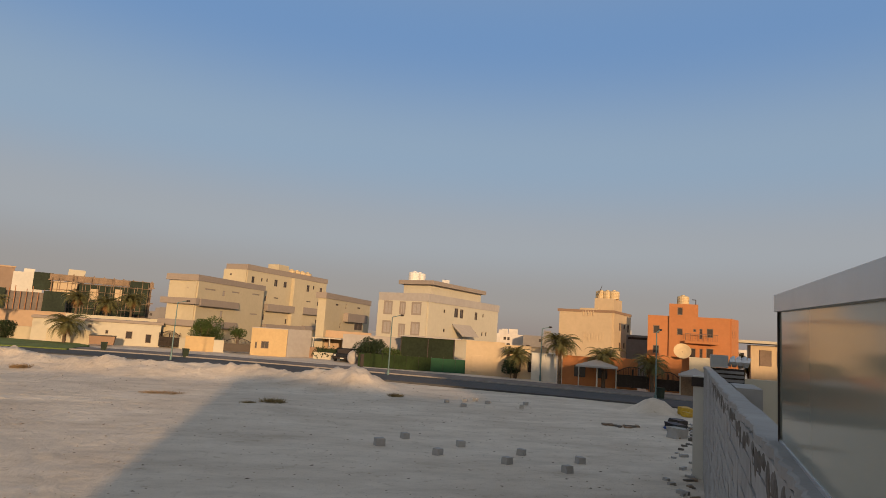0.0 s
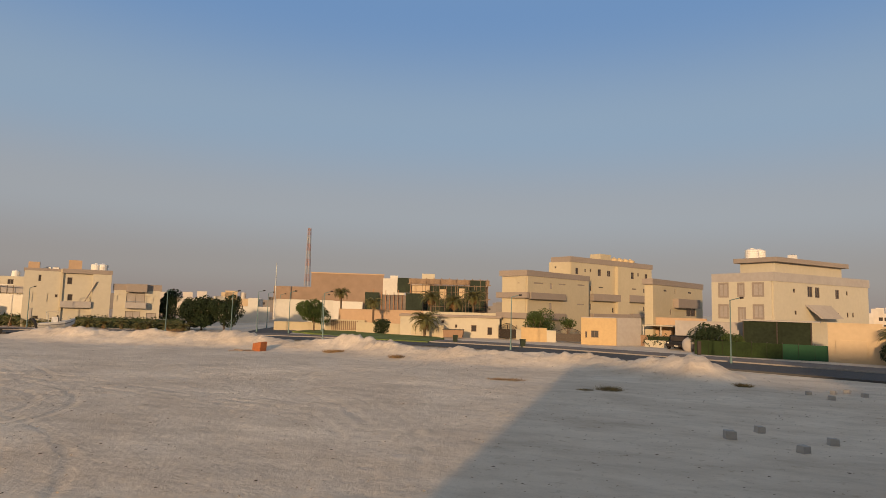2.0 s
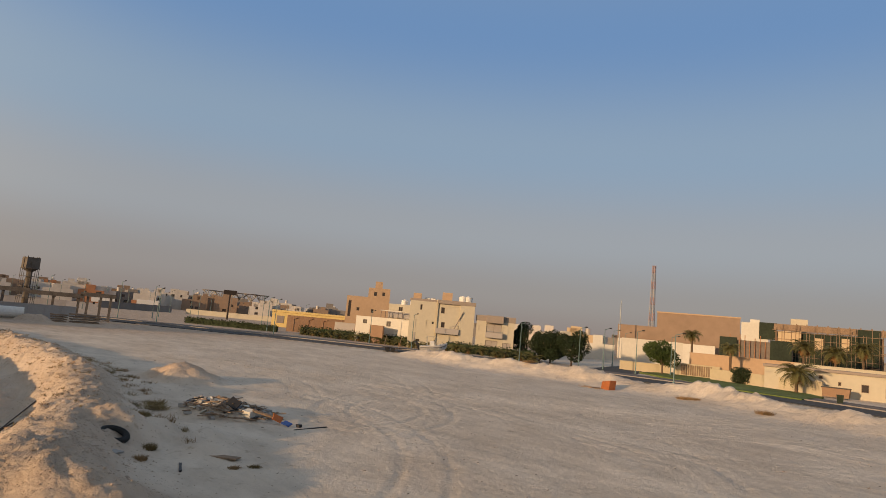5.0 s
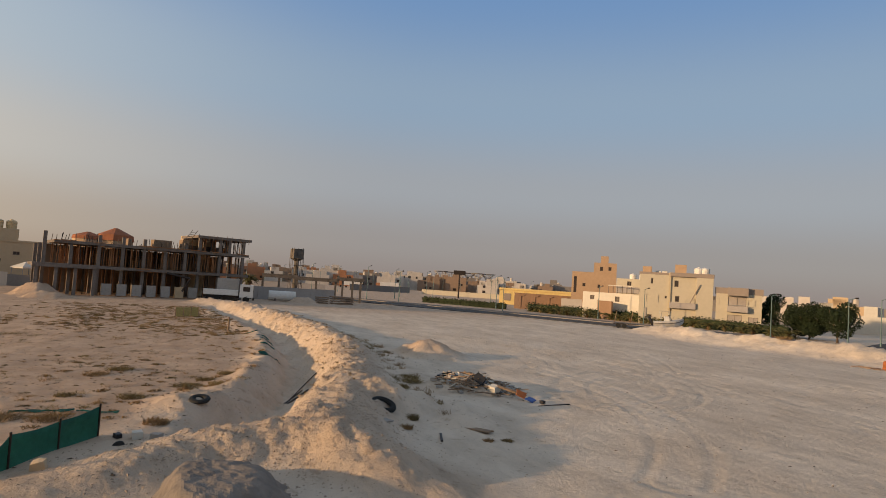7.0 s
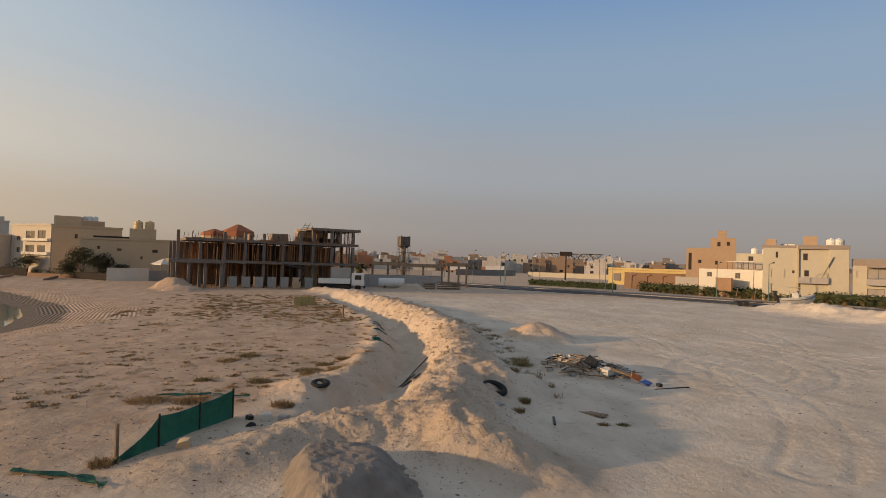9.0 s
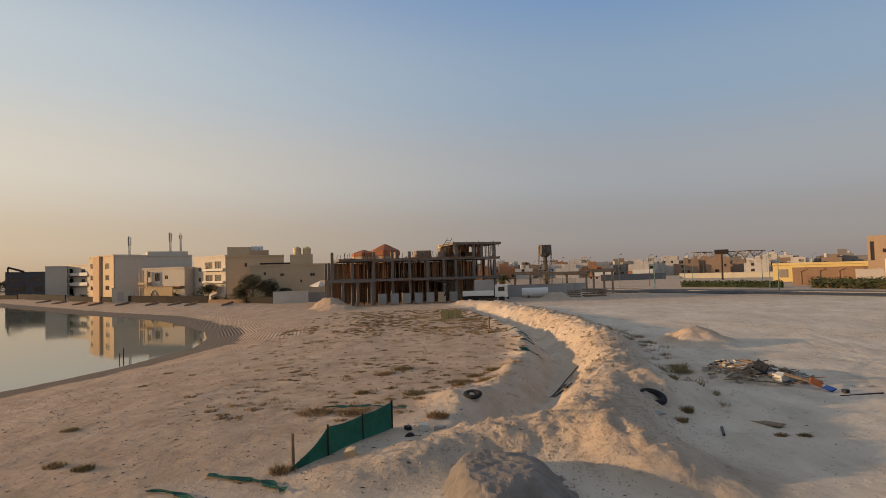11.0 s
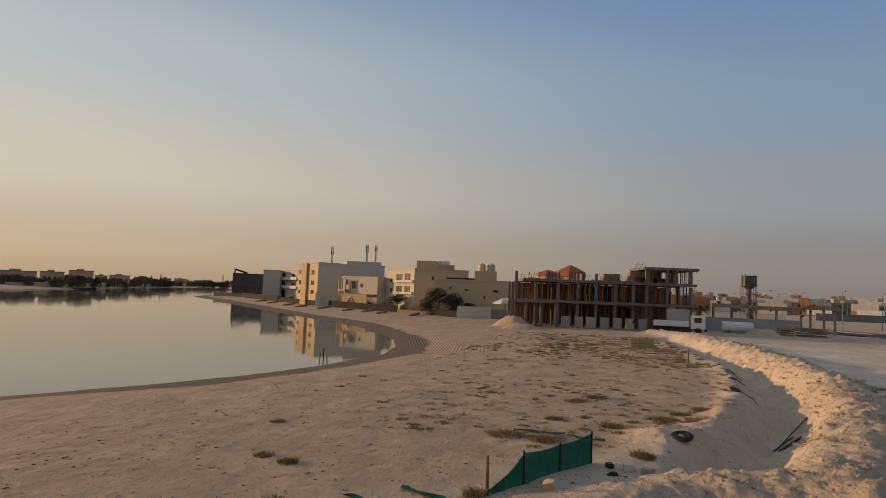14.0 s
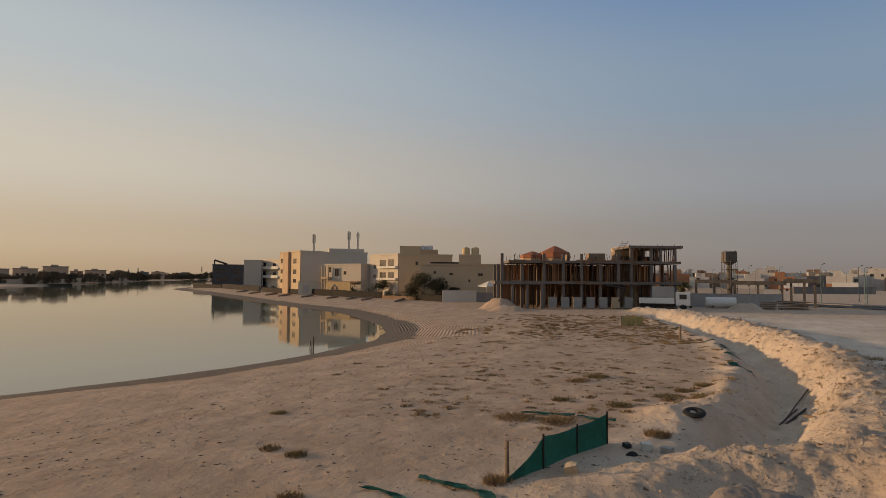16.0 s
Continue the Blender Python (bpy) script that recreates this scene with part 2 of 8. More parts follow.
LEAF = material("tree_leaf", (0.026, 0.042, 0.014), 0.75, spread=0.35, scale=2.0, bump=0.0)
BRIGHTLEAF = material("bright_leaf", (0.065, 0.095, 0.022), 0.75, spread=0.3, scale=2.0, bump=0.0)
FROND = material("palm_frond", (0.15, 0.14, 0.05), 0.7, spread=0.3, scale=2.0, bump=0.0)
DRYFROND = material("dry_palm_frond", (0.30, 0.17, 0.07), 0.8, spread=0.3, scale=2.0, bump=0.0)
BARK = material("palm_bark", (0.17, 0.12, 0.08), 0.95, spread=0.3, scale=6.0, bump=0.7, grain=18)
DRYGRASS = material("dry_grass", (0.36, 0.235, 0.115), 0.9, spread=0.35, scale=1.5, bump=0.0)
GREENGRASS = material("green_scrub", (0.28, 0.205, 0.09), 0.9, spread=0.35, scale=1.5, bump=0.0)
TANK = material("cream_plastic_tank", (0.60, 0.45, 0.25), 0.5, spread=0.08, bump=0.05)
WHITETANK = material("white_plastic_tank", (0.75, 0.72, 0.66), 0.5, spread=0.08, bump=0.05)
ROOFTILE = material("red_roof_tile", (0.36, 0.13, 0.06), 0.8, spread=0.2, scale=4.0, bump=0.5, grain=14)
RUBBER = material("tyre_rubber", (0.02, 0.02, 0.02), 0.75, spread=0.2, scale=8.0)
BLACKPL = material("black_plastic", (0.025, 0.025, 0.028), 0.5, spread=0.2, scale=8.0)
BLUEPL = material("blue_plastic", (0.03, 0.08, 0.30), 0.5, spread=0.2, scale=8.0)
ORANGEPL = material("orange_paint", (0.40, 0.13, 0.04), 0.6, spread=0.2, scale=4.0)
YELLOWPL = material("yellow_plastic", (0.55, 0.34, 0.03), 0.5, spread=0.2, scale=4.0)
CARBLACK = material("black_car_paint", (0.015, 0.015, 0.017), 0.25, spread=0.1, bump=0, spec=0.6)
TRUCKWHITE = material("white_truck_paint", (0.70, 0.68, 0.64), 0.4, spread=0.08, bump=0.05, spec=0.5)
WARMPALE = material("warm_pale_render", (0.56, 0.49, 0.40), 0.85, spread=0.06, scale=2.0, bump=0.1)
SCREEN = material("dark_wood_screen", (0.03, 0.024, 0.02), 0.9, spread=0.3, scale=2.0, bump=0.2)
DARKCLAD = material("dark_cladding", (0.085, 0.08, 0.08), 0.6, spread=0.15, bump=0.1)
SUNYELLOW = material("yellow_render", (0.74, 0.55, 0.22), 0.8, spread=0.08, scale=2.0, bump=0.1)
LIMENET = material("lime_net", (0.40, 0.335, 0.125), 0.8, spread=0.25, scale=6.0, bump=0.4, grain=90)
GREYCLAD = material("grey_cladding", (0.22, 0.21, 0.205), 0.6, spread=0.1, bump=0.1)
GLASSDARK = material("window_glass", (0.055, 0.045, 0.04), 0.15, spread=0.2, scale=1.0, bump=0, spec=0.6)
FRAMEBROWN = material("brown_window_frame", (0.20, 0.14, 0.10), 0.6, bump=0.05)
FRAMEGREY = material("grey_window_frame", (0.19, 0.155, 0.13), 0.6, bump=0.05)
SHUTTER = material("grey_shutter", (0.36, 0.32, 0.285), 0.6, spread=0.08, bump=0.1)
ALUM = material("aluminium", (0.55, 0.56, 0.57), 0.4, metal=0.7, spread=0.06, bump=0.03)
HAZE1 = material("far_pale_render", (0.58, 0.53, 0.47), 0.9, spread=0.12, scale=0.4, bump=0)
HAZE2 = material("far_tan_render", (0.29, 0.205, 0.145), 0.9, spread=0.12, scale=0.4, bump=0)
HAZE3 = material("far_grey_render", (0.22, 0.20, 0.185), 0.9, spread=0.12, scale=0.4, bump=0)
HAZE4 = material("far_rust_render", (0.40, 0.19, 0.10), 0.9, spread=0.12, scale=0.4, bump=0)
# leaves paled: the haze over the far bank is put into this colour
FARHAZE = material("far_bank_hazed_leaf", (0.33, 0.26, 0.18), 0.9, spread=0.3, scale=0.2, bump=0)
FARHOUSE = material("far_bank_render", (0.50, 0.37, 0.26), 0.9, spread=0.12, scale=0.3, bump=0)
FARTREE = material("far_tree_leaf", (0.06, 0.065, 0.035), 0.9, spread=0.3, scale=0.6, bump=0)


def water_material():
    m = bpy.data.materials.new("still_water")
    m.use_nodes = True
    n, l = m.node_tree.nodes, m.node_tree.links
    b = n["Principled BSDF"]
    b.inputs["Base Color"].default_value = (0.16, 0.155, 0.095, 1)
    b.inputs["Roughness"].default_value = 0.04
    b.inputs["IOR"].default_value = 1.33
    geo = n.new("ShaderNodeNewGeometry")
    mp = n.new("ShaderNodeMapping")
    mp.inputs["Scale"].default_value = (0.7, 1.6, 1)
    l.new(geo.outputs["Position"], mp.inputs["Vector"])
    t = n.new("ShaderNodeTexNoise")
    t.inputs["Scale"].default_value = 1.6
    t.inputs["Detail"].default_value = 3
    l.new(mp.outputs[0], t.inputs["Vector"])
    area = n.new("ShaderNodeTexNoise")
    area.inputs["Scale"].default_value = 0.035
    l.new(geo.outputs["Position"], area.inputs["Vector"])
    r = n.new("ShaderNodeMapRange")
    r.inputs["From Min"].default_value, r.inputs["From Max"].default_value = 0.42, 0.62
    r.inputs["To Min"].default_value, r.inputs["To Max"].default_value = 0.008, 0.07
    l.new(area.outputs["Fac"], r.inputs["Value"])
    bp = n.new("ShaderNodeBump")
    bp.inputs["Distance"].default_value = 0.05
    l.new(r.outputs[0], bp.inputs["Strength"])
    l.new(t.outputs["Fac"], bp.inputs["Height"])
    l.new(bp.outputs[0], b.inputs["Normal"])
    return m


WATER = water_material()


# ---- builders ----
BASE = {}


def thing(name, base, label, category, group="", kind=""):
    ob = new(name)
    ob.location = base
    BASE[ob.name] = Vector(base)
    return tagged(ob, label, category, group, kind)


def mesh_from(name, bm, mat):
    me = bpy.data.meshes.new(name)
    bm.to_mesh(me)
    bm.free()
    me.materials.append(mat)
    return me


def part(name, bm, mat, parent, label=""):
    """One mesh under a thing or a part; the bmesh is in world coordinates."""
    base = BASE[parent.name]
    bmesh.ops.translate(bm, verts=bm.verts, vec=-base)
    ob = new(name, mesh_from(name, bm, mat))
    ob.parent = parent
    BASE[ob.name] = base
    if label:
        ob["label"] = label
    return ob


def solo(name, bm, mat, base, label, category, group="", kind=""):
    """A thing that is a single mesh."""
    bmesh.ops.translate(bm, verts=bm.verts, vec=-Vector(base))
    ob = new(name, mesh_from(name, bm, mat))
    ob.location = base
    BASE[ob.name] = Vector(base)
    return tagged(ob, label, category, group, kind)


FACES6 = ((0, 3, 2, 1), (4, 5, 6, 7), (0, 1, 5, 4), (1, 2, 6, 5), (2, 3, 7, 6), (3, 0, 4, 7))


def hexa(bm, bottom, top):
    vs = [bm.verts.new(p) for p in (*bottom, *top)]
    for f in FACES6:
        bm.faces.new([vs[i] for i in f])


def box(bm, x, y, z0, z1, sx, sy, turn=0.0, taper=1.0):
    c, s = math.cos(radians(turn)), math.sin(radians(turn))
    def ring(z, k):
        return [(x + c * a * k - s * b * k, y + s * a * k + c * b * k, z) for a, b in ((-sx / 2, -sy / 2), (sx / 2, -sy / 2), (sx / 2, sy / 2), (-sx / 2, sy / 2))]
    hexa(bm, ring(z0, 1), ring(z1, taper))


class Face:
    """A vertical face from a (left) to b (right) as seen from outside; u runs along it, o outwards."""

    def __init__(self, a, b):
        self.a, d = Vector(a), Vector(b) - Vector(a)
        self.length = d.length
        self.d = d.normalized()
        self.n = Vector((self.d.y, -self.d.x))

    def at(self, u, o, z):
        p = self.a + self.d * u + self.n * o
        return (p.x, p.y, z)

    def box(self, bm, u0, u1, o0, o1, z0, z1):
        pts = [(u0, o1), (u1, o1), (u1, o0), (u0, o0)]
        hexa(bm, [self.at(u, o, z0) for u, o in pts], [self.at(u, o, z1) for u, o in pts])

    def back(self, depth):
        """The face on the right-hand side, running backwards."""
        e = self.at(self.length, 0, 0)
        f = self.at(self.length, -depth, 0)
        return Face(e[:2], f[:2])


def tube(bm, p, q, r, r2=None, seg=8):
    p, q = Vector(p), Vector(q)
    r2 = r if r2 is None else r2
    z = (q - p).normalized()
    x = z.orthogonal().normalized()
    y = z.cross(x)
    rings = []
    for c, rr in ((p, r), (q, r2)):
        rings.append([bm.verts.new(c + (x * math.cos(a) + y * math.sin(a)) * rr) for a in [2 * math.pi * i / seg for i in range(seg)]])
    for i in range(seg):
        j = (i + 1) % seg
        bm.faces.new((rings[0][i], rings[0][j], rings[1][j], rings[1][i]))
    bm.faces.new(rings[0][::-1])
    bm.faces.new(rings[1])


def lathe(bm, x, y, profile, seg=16):
    """A turned body from (radius, z) pairs, bottom to top."""
    rings = [[bm.verts.new((x + r * math.cos(2 * math.pi * i / seg), y + r * math.sin(2 * math.pi * i / seg), z)) for i in range(seg)] for r, z in profile]
    for a, b in zip(rings, rings[1:]):
        for i in range(seg):
            j = (i + 1) % seg
            bm.faces.new((a[i], a[j], b[j], b[i]))
    bm.faces.new(rings[0][::-1])
    bm.faces.new(rings[-1])


def facade(parent, face, z0, z1, mat, wins=(), frame_mat=None, pane_mat=None, skin=0.22, frame=0.08, blind=()):
    """A wall skin with real openings, each holding a recessed window with frame and pane. wins: (u, z, w, h) centres and sizes."""
    wins = [(max(u - w / 2, 0.05), min(u + w / 2, face.length - 0.05), z - h / 2, z + h / 2) for u, z, w, h in wins]
    us = sorted({0.0, face.length, *[v for w in wins for v in w[:2]]})
    zs = sorted({z0, z1, *[v for w in wins for v in w[2:]]})
    bm = bmesh.new()
    for za, zb in zip(zs, zs[1:]):
        for ua, ub in zip(us, us[1:]):
            um, zm = (ua + ub) / 2, (za + zb) / 2
            if not any(w[0] < um < w[1] and w[2] < zm < w[3] for w in wins):
                face.box(bm, ua, ub, 0, skin, za, zb)
    bmesh.ops.remove_doubles(bm, verts=bm.verts[:], dist=0.001)
    part("wall", bm, mat, parent)
    for k, (u0, u1, w0, w1) in enumerate(wins):
        bm = bmesh.new()
        f = min(frame, (u1 - u0) / 4)
        for a, b, c, d in ((u0, u1, w0, w0 + f), (u0, u1, w1 - f, w1), (u0, u0 + f, w0 + f, w1 - f), (u1 - f, u1, w0 + f, w1 - f)):
            face.box(bm, a, b, skin - 0.14, skin - 0.04, c, d)
        if u1 - u0 > 0.9:
            m = (u0 + u1) / 2
            face.box(bm, m - 0.03, m + 0.03, skin - 0.13, skin - 0.05, w0 + f, w1 - f)
        w = part("window", bm, mat if k in blind else frame_mat or FRAMEBROWN, parent)
        bm = bmesh.new()
        face.box(bm, u0 + f * 0.5, u1 - f * 0.5, skin - 0.12, skin - 0.10, w0 + f * 0.5, w1 - f * 0.5)
        part("pane", bm, mat if k in blind else pane_mat or GLASSDARK, w)


def core(parent, face, depth, z0, z1, mat, u0=0.0, u1=None, name="body", inset=0.0):
    bm = bmesh.new()
    face.box(bm, u0, face.length if u1 is None else u1, -depth, -inset, z0, z1)
    return part(name, bm, mat, parent)


def band(parent, face, u0, u1, o0, o1, z0, z1, mat, name="band", label=""):
    bm = bmesh.new()
    face.box(bm, u0, u1, o0, o1, z0, z1)
    bmesh.ops.bevel(bm, geom=bm.edges[:], offset=0.03, segments=1, affect="EDGES")
    return part(name, bm, mat, parent, label)


def water_tank(x, y, z, r, h, mat=TANK, label="cream plastic water tank with domed lid on a roof"):
    t = thing("water_tank", (x, y, z), label, "water tank", "rooftop water tanks")
    bm = bmesh.new()
    prof = [(r * 0.96, z)]
    for i in range(5):
        zz = z + h * 0.8 * (i + 0.5) / 5
        prof += [(r, zz - h * 0.05), (r * 0.965, zz + h * 0.06)]
    prof += [(r * 0.97, z + h * 0.82), (r * 0.55, z + h * 0.94)]
    lathe(bm, x, y, prof)
    part("tank_body", bm, mat, t)
    bm = bmesh.new()
    lathe(bm, x, y, [(r * 0.3, z + h * 0.93), (r * 0.3, z + h), (r * 0.2, z + h * 1.02)], 12)
    part("lid", bm, mat, t)
    return t


def ac_unit(x, y, z, turn=0.0):
    t = thing("air_conditioner", (x, y, z), "white metal air conditioning unit standing on a roof", "air conditioner", "rooftop air conditioners")
    bm = bmesh.new()
    box(bm, x, y, z, z + 0.75, 0.95, 0.8, turn)
    part("casing", bm, WHITETANK, t)
    bm = bmesh.new()
    lathe(bm, x, y, [(0.32, z + 0.75), (0.32, z + 0.8), (0.1, z + 0.8)], 10)
    part("fan_guard", bm, DARKMETAL, t)


# ---- ground: one sheet with beach, trench, ridges, berm and heaps ----
PERM = np.random.RandomState(5).permutation(256)


def lattice(x, y, seed=0):
    xi, yi = np.floor(x).astype(int), np.floor(y).astype(int)
    fx, fy = x - xi, y - yi
    fx, fy = fx * fx * (3 - 2 * fx), fy * fy * (3 - 2 * fy)
    def h(a, b):
        return PERM[(PERM[(a + seed) & 255] + b) & 255] / 255.0
    return (h(xi, yi) * (1 - fx) + h(xi + 1, yi) * fx) * (1 - fy) + (h(xi, yi + 1) * (1 - fx) + h(xi + 1, yi + 1) * fx) * fy


def fbm(x, y, size, octaves=4, seed=0):
    total, amp, norm = 0, 1.0, 0
    for i in range(octaves):
        k = 2.03**i / size
        total = total + amp * (lattice(x * k + 17 * i, y * k - 9 * i, seed + 31 * i) - 0.5)
        norm += amp
        amp *= 0.55
    return total / norm * 2


def to_line(x, y, line):
    """Distance to a polyline, the side (left of its run is positive) and the value carried by its points (third number)."""
    best = np.full(x.shape, 1e9)
    side, value = np.zeros(x.shape), np.zeros(x.shape)
    for p, q in zip(line, line[1:]):
        dx, dy = q[0] - p[0], q[1] - p[1]
        t = np.clip(((x - p[0]) * dx + (y - p[1]) * dy) / (dx * dx + dy * dy), 0, 1)
        d = np.hypot(x - p[0] - t * dx, y - p[1] - t * dy)
        near = d < best
        best = np.where(near, d, best)
        side = np.where(near, np.sign(dx * (y - p[1]) - dy * (x - p[0])), side)
        if len(p) > 2:
            value = np.where(near, p[2] + t * (q[2] - p[2]), value)
    return best, side, value


SHORE = [(400, -220), (60, -60), (0, -37), (-14, -35.5), (-26.0, -30.7), (-31.3, -28.0), (-35, -26.6), (-39.9, -25.2), (-47, -24.0), (-56.3, -23.6), (-64, -25.4),
         (-72, -28.8), (-82, -35), (-97, -46.5), (-113, -65), (-150, -102.5), (-212, -166), (-229, -184), (-243, -190), (-262, -197), (-300, -220), (-485, -349), (-1300, -900), (-4000, -2700)]
FARSHORE = [(300, -390), (-60, -262), (-193, -235), (-226, -256), (-287, -300), (-395, -371), (-470, -412), (-700, -545), (-1230, -890), (-3900, -2720)]
RIDGE = [(-97, 1.5, 0.5), (-84, 5.4, 0.8), (-70, 7.4, 0.9), (-60, 8.4, 1.0), (-51.5, 9.1, 1.0), (-41, 8.6, 1.0), (-35.5, 7.8, 1.05), (-30, 6.6, 1.05), (-25.5, 5.4, 1.05), (-22, 4.4, 1.0), (-18.8, 3.3, 0.9)]
TRENCH = [(-84, 2.6, 0.35), (-66, 5.4, 0.55), (-51.7, 6.7, 0.75), (-41.7, 6.3, 0.85), (-35.3, 5.4, 0.9), (-29.7, 4.2, 0.9), (-25.9, 2.85, 0.85), (-22.9, 1.5, 0.65), (-20.9, 0.5, 0.2)]
NEAR_RIDGE = [(-16.4, -3.0, 0.15), (-17.5, -1.5, 0.4), (-18.5, 0.0, 0.62), (-18.9, 1.5, 0.72), (-18.7, 3.0, 0.88), (-16.9, 4.0, 0.85), (-14.9, 5.0, 0.2)]
BERM = [(-73, 60.5, 0.4), (-68, 59, 1.0), (-62, 57.8, 1.15), (-49.5, 60.5, 1.1), (-42, 61.8, 1.3), (-35.5, 61.5, 0.6), (-28, 61.8, 1.35), (-20, 57.2, 0.9), (-12, 56.8, 0.8), (-5.5, 56.2, 0.9), (0.5, 53.4, 1.0), (5.2, 51.4, 1.25), (8.3, 50.2, 0.2)]
HEAPS = [(-23.4, 7.2, 1.5, 0.6), (-40.3, 15.2, 2.3, 0.85), (-42.2, 14.4, 1.9, 0.45), (-28.6, 12.0, 2.0, 0.45), (-24.6, 8.6, 1.7, 0.35), (-21.5, 9.0, 1.4, 0.2), (27.2, 44.5, 1.8, 1.0), (-97.5, -19.5, 3.2, 1.5), (-92, -17, 2.6, 0.7),
         (-111, 18, 2.4, 0.9), (-118, 24, 2.2, 0.6), (-25.2, -0.6, 1.6, 0.3), (-42.5, 61.8, 2.0, 0.15), (-28.4, 61.9, 2.2, 0.2), (5.0, 51.3, 2.4, 0.2)]


def ground_height(x, y):
    near = np.exp(-((x + 25) ** 2 + (y - 12) ** 2) / 90.0**2)
    z = 0.10 * fbm(x, y, 11, 4, 3) + 0.035 * fbm(x, y, 1.7, 3, 40) * near
    d, side, _ = to_line(x, y, SHORE)
    s = np.where(side < 0, d, -d) + 0.5 * fbm(x, y, 7, 3, 77) * (d < 60)
    d2, side2, _ = to_line(x, y, FARSHORE)
    s2 = np.where(side2 > 0, d2, -d2) + 1.5 * fbm(x, y, 20, 3, 78)
    land = np.maximum(s, s2)
    wide = np.clip(land / 200, 0, 1)
    z = z * np.clip(land / 6, 0, 1) + np.interp(land, [-30, 0, 1.0, 2.6, 6, 16, 26], [-2.8, -1.2, -1.09, -0.93, -0.62, -0.12, 0.0])
    rough = fbm(x, y, 1.5, 4, 11)
    lumps = fbm(x, y, 0.75, 3, 90)
    clods = fbm(x, y, 0.34, 2, 93)
    d, _, h = to_line(x, y, RIDGE)
    d = d + 0.4 * fbm(x, y, 3, 3, 60)
    heap = h * np.exp(-np.abs(d / 1.75) ** 2.4) * (1 + 0.16 * rough)
    d, _, h = to_line(x, y, NEAR_RIDGE)
    d = d + 0.35 * fbm(x, y, 2.2, 3, 62)
    heap = np.maximum(heap, h * np.exp(-np.abs(d / 1.2) ** 2.0) * (1 + 0.2 * rough))
    d, side, h = to_line(x, y, TRENCH)
    d = side * d + 0.3 * fbm(x, y, 2.6, 3, 61)
    flank = np.where(d < 0, 1.0, 1.15)
    cut = 1.05 * h * np.exp(-(np.maximum(np.abs(d) - 0.3, 0) / flank) ** 2.2)
    lip = 0.28 * h * np.exp(-((d + 2.1) / 0.85) ** 2) * (1 + 0.8 * rough)
    loose = np.clip(heap * 2, 0, 1)
    z = z + heap * (1 + 0.16 * lumps) + (0.18 * np.abs(lumps) + 0.19 * np.abs(clods)) * loose - cut + lip + (0.14 * clods + 0.17 * lumps) * np.clip(cut * 2 + lip * 3, 0, 1)
    d, side, h = to_line(x, y, BERM)
    d = d + 0.9 * fbm(x, y, 4.5, 3, 63)
    wide = np.where(side < 0, 2.6, 1.9)
    z = z + 1.08 * h * np.exp(-np.abs(d / wide) ** 2) * (1 + 0.3 * fbm(x, y, 2.2, 4, 12) + 0.5 * np.abs(fbm(x, y, 1.1, 3, 14)))
    for cx, cy, r, h in HEAPS:
        d = np.hypot(x - cx, y - cy) + 0.3 * r * fbm(x, y, r, 3, 64)
        t = np.clip(1.2 - d / r, 0, 1)
        z = z + h * t * t * (3 - 2 * t) * (1 + 0.2 * rough + 0.25 * np.abs(lumps))
    return z


RUTS = []
rut_rng = random.Random(8)
for k in range(16):
    x0, y0 = rut_rng.uniform(-36, -2), rut_rng.uniform(14, 38)
    a0, bend = rut_rng.uniform(0, 6.28), rut_rng.uniform(-0.12, 0.12)
    pts = []
    for i in range(16):
        pts.append((x0, y0))
        x0 += 1.5 * math.cos(a0)
        y0 += 1.5 * math.sin(a0) * 0.8
        a0 += bend
    RUTS.append(pts)
RUTS.append([(-6, 12), (-8, 17), (-9.5, 22), (-13, 26), (-19, 28), (-27, 28)])
RUTS.append([(-3, 13), (-5.5, 19), (-6.5, 25), (-5, 31), (0, 37), (6, 41)])
RUTS.append([(-48, 40), (-36, 38), (-24, 39), (-12, 38), (0, 40), (10, 45)])
RUTS.append([(-60, 22), (-45, 26), (-32, 32), (-22, 41), (-14, 50)])


def rut_depth(x, y):
    cut = np.zeros(x.shape)
    for line in RUTS:
        d, side, _ = to_line(x, y, line)
        for c in (-0.85, 0.85):
            e = np.abs(side * d - c)
            cut = cut - 0.032 * np.exp(-((e / 0.17) ** 2)) + 0.018 * np.exp(-(((e - 0.3) / 0.13) ** 2))
    # wheel tracks running along the water's edge
    d, side, _ = to_line(x, y, SHORE)
    e = np.where(side < 0, d, 0) + 0.3 * fbm(x, y, 9, 2, 140)
    return cut, e, track_zone(x, e)


def track_zone(x, e):
    return np.clip((e - 1.0) / 0.8, 0, 1) * np.clip((np.interp(x, [-84, -62, -50, -40, -20], [9.5, 10.5, 8.5, 5.5, 3.8]) - e) / 1.0, 0, 1) * (x < -6) * (x > -100)


def spaced(lo, hi, step, end, coarse, far):
    """Grid lines: fine from lo to hi, growing to a coarse step up to end, then running far out."""
    out = [*np.arange(lo, hi, step)]
    for sign, start, stop in ((-1, lo, end[0]), (1, hi, end[1])):
        p, s = start, step
        line = []
        while abs(p) < far:
            s = min(s * 1.06, coarse) if (p - stop) * sign < 0 else s * 1.18
            p += sign * s
            line.append(p)
        out = line[::-1] + out if sign < 0 else out + line
    return np.array(out)


def lines_at(parts, coarse, ends):
    """Grid lines by stretches (from, to, step), then growing outwards on both sides."""
    mid = np.concatenate([np.arange(lo, hi - 1e-6, st) for lo, hi, st in parts])
    out = spaced(parts[0][0], parts[-1][1], 0.4, ends, coarse, 4300)
    return np.concatenate([out[out < parts[0][0] - 0.1], mid, out[out >= parts[-1][1]]])


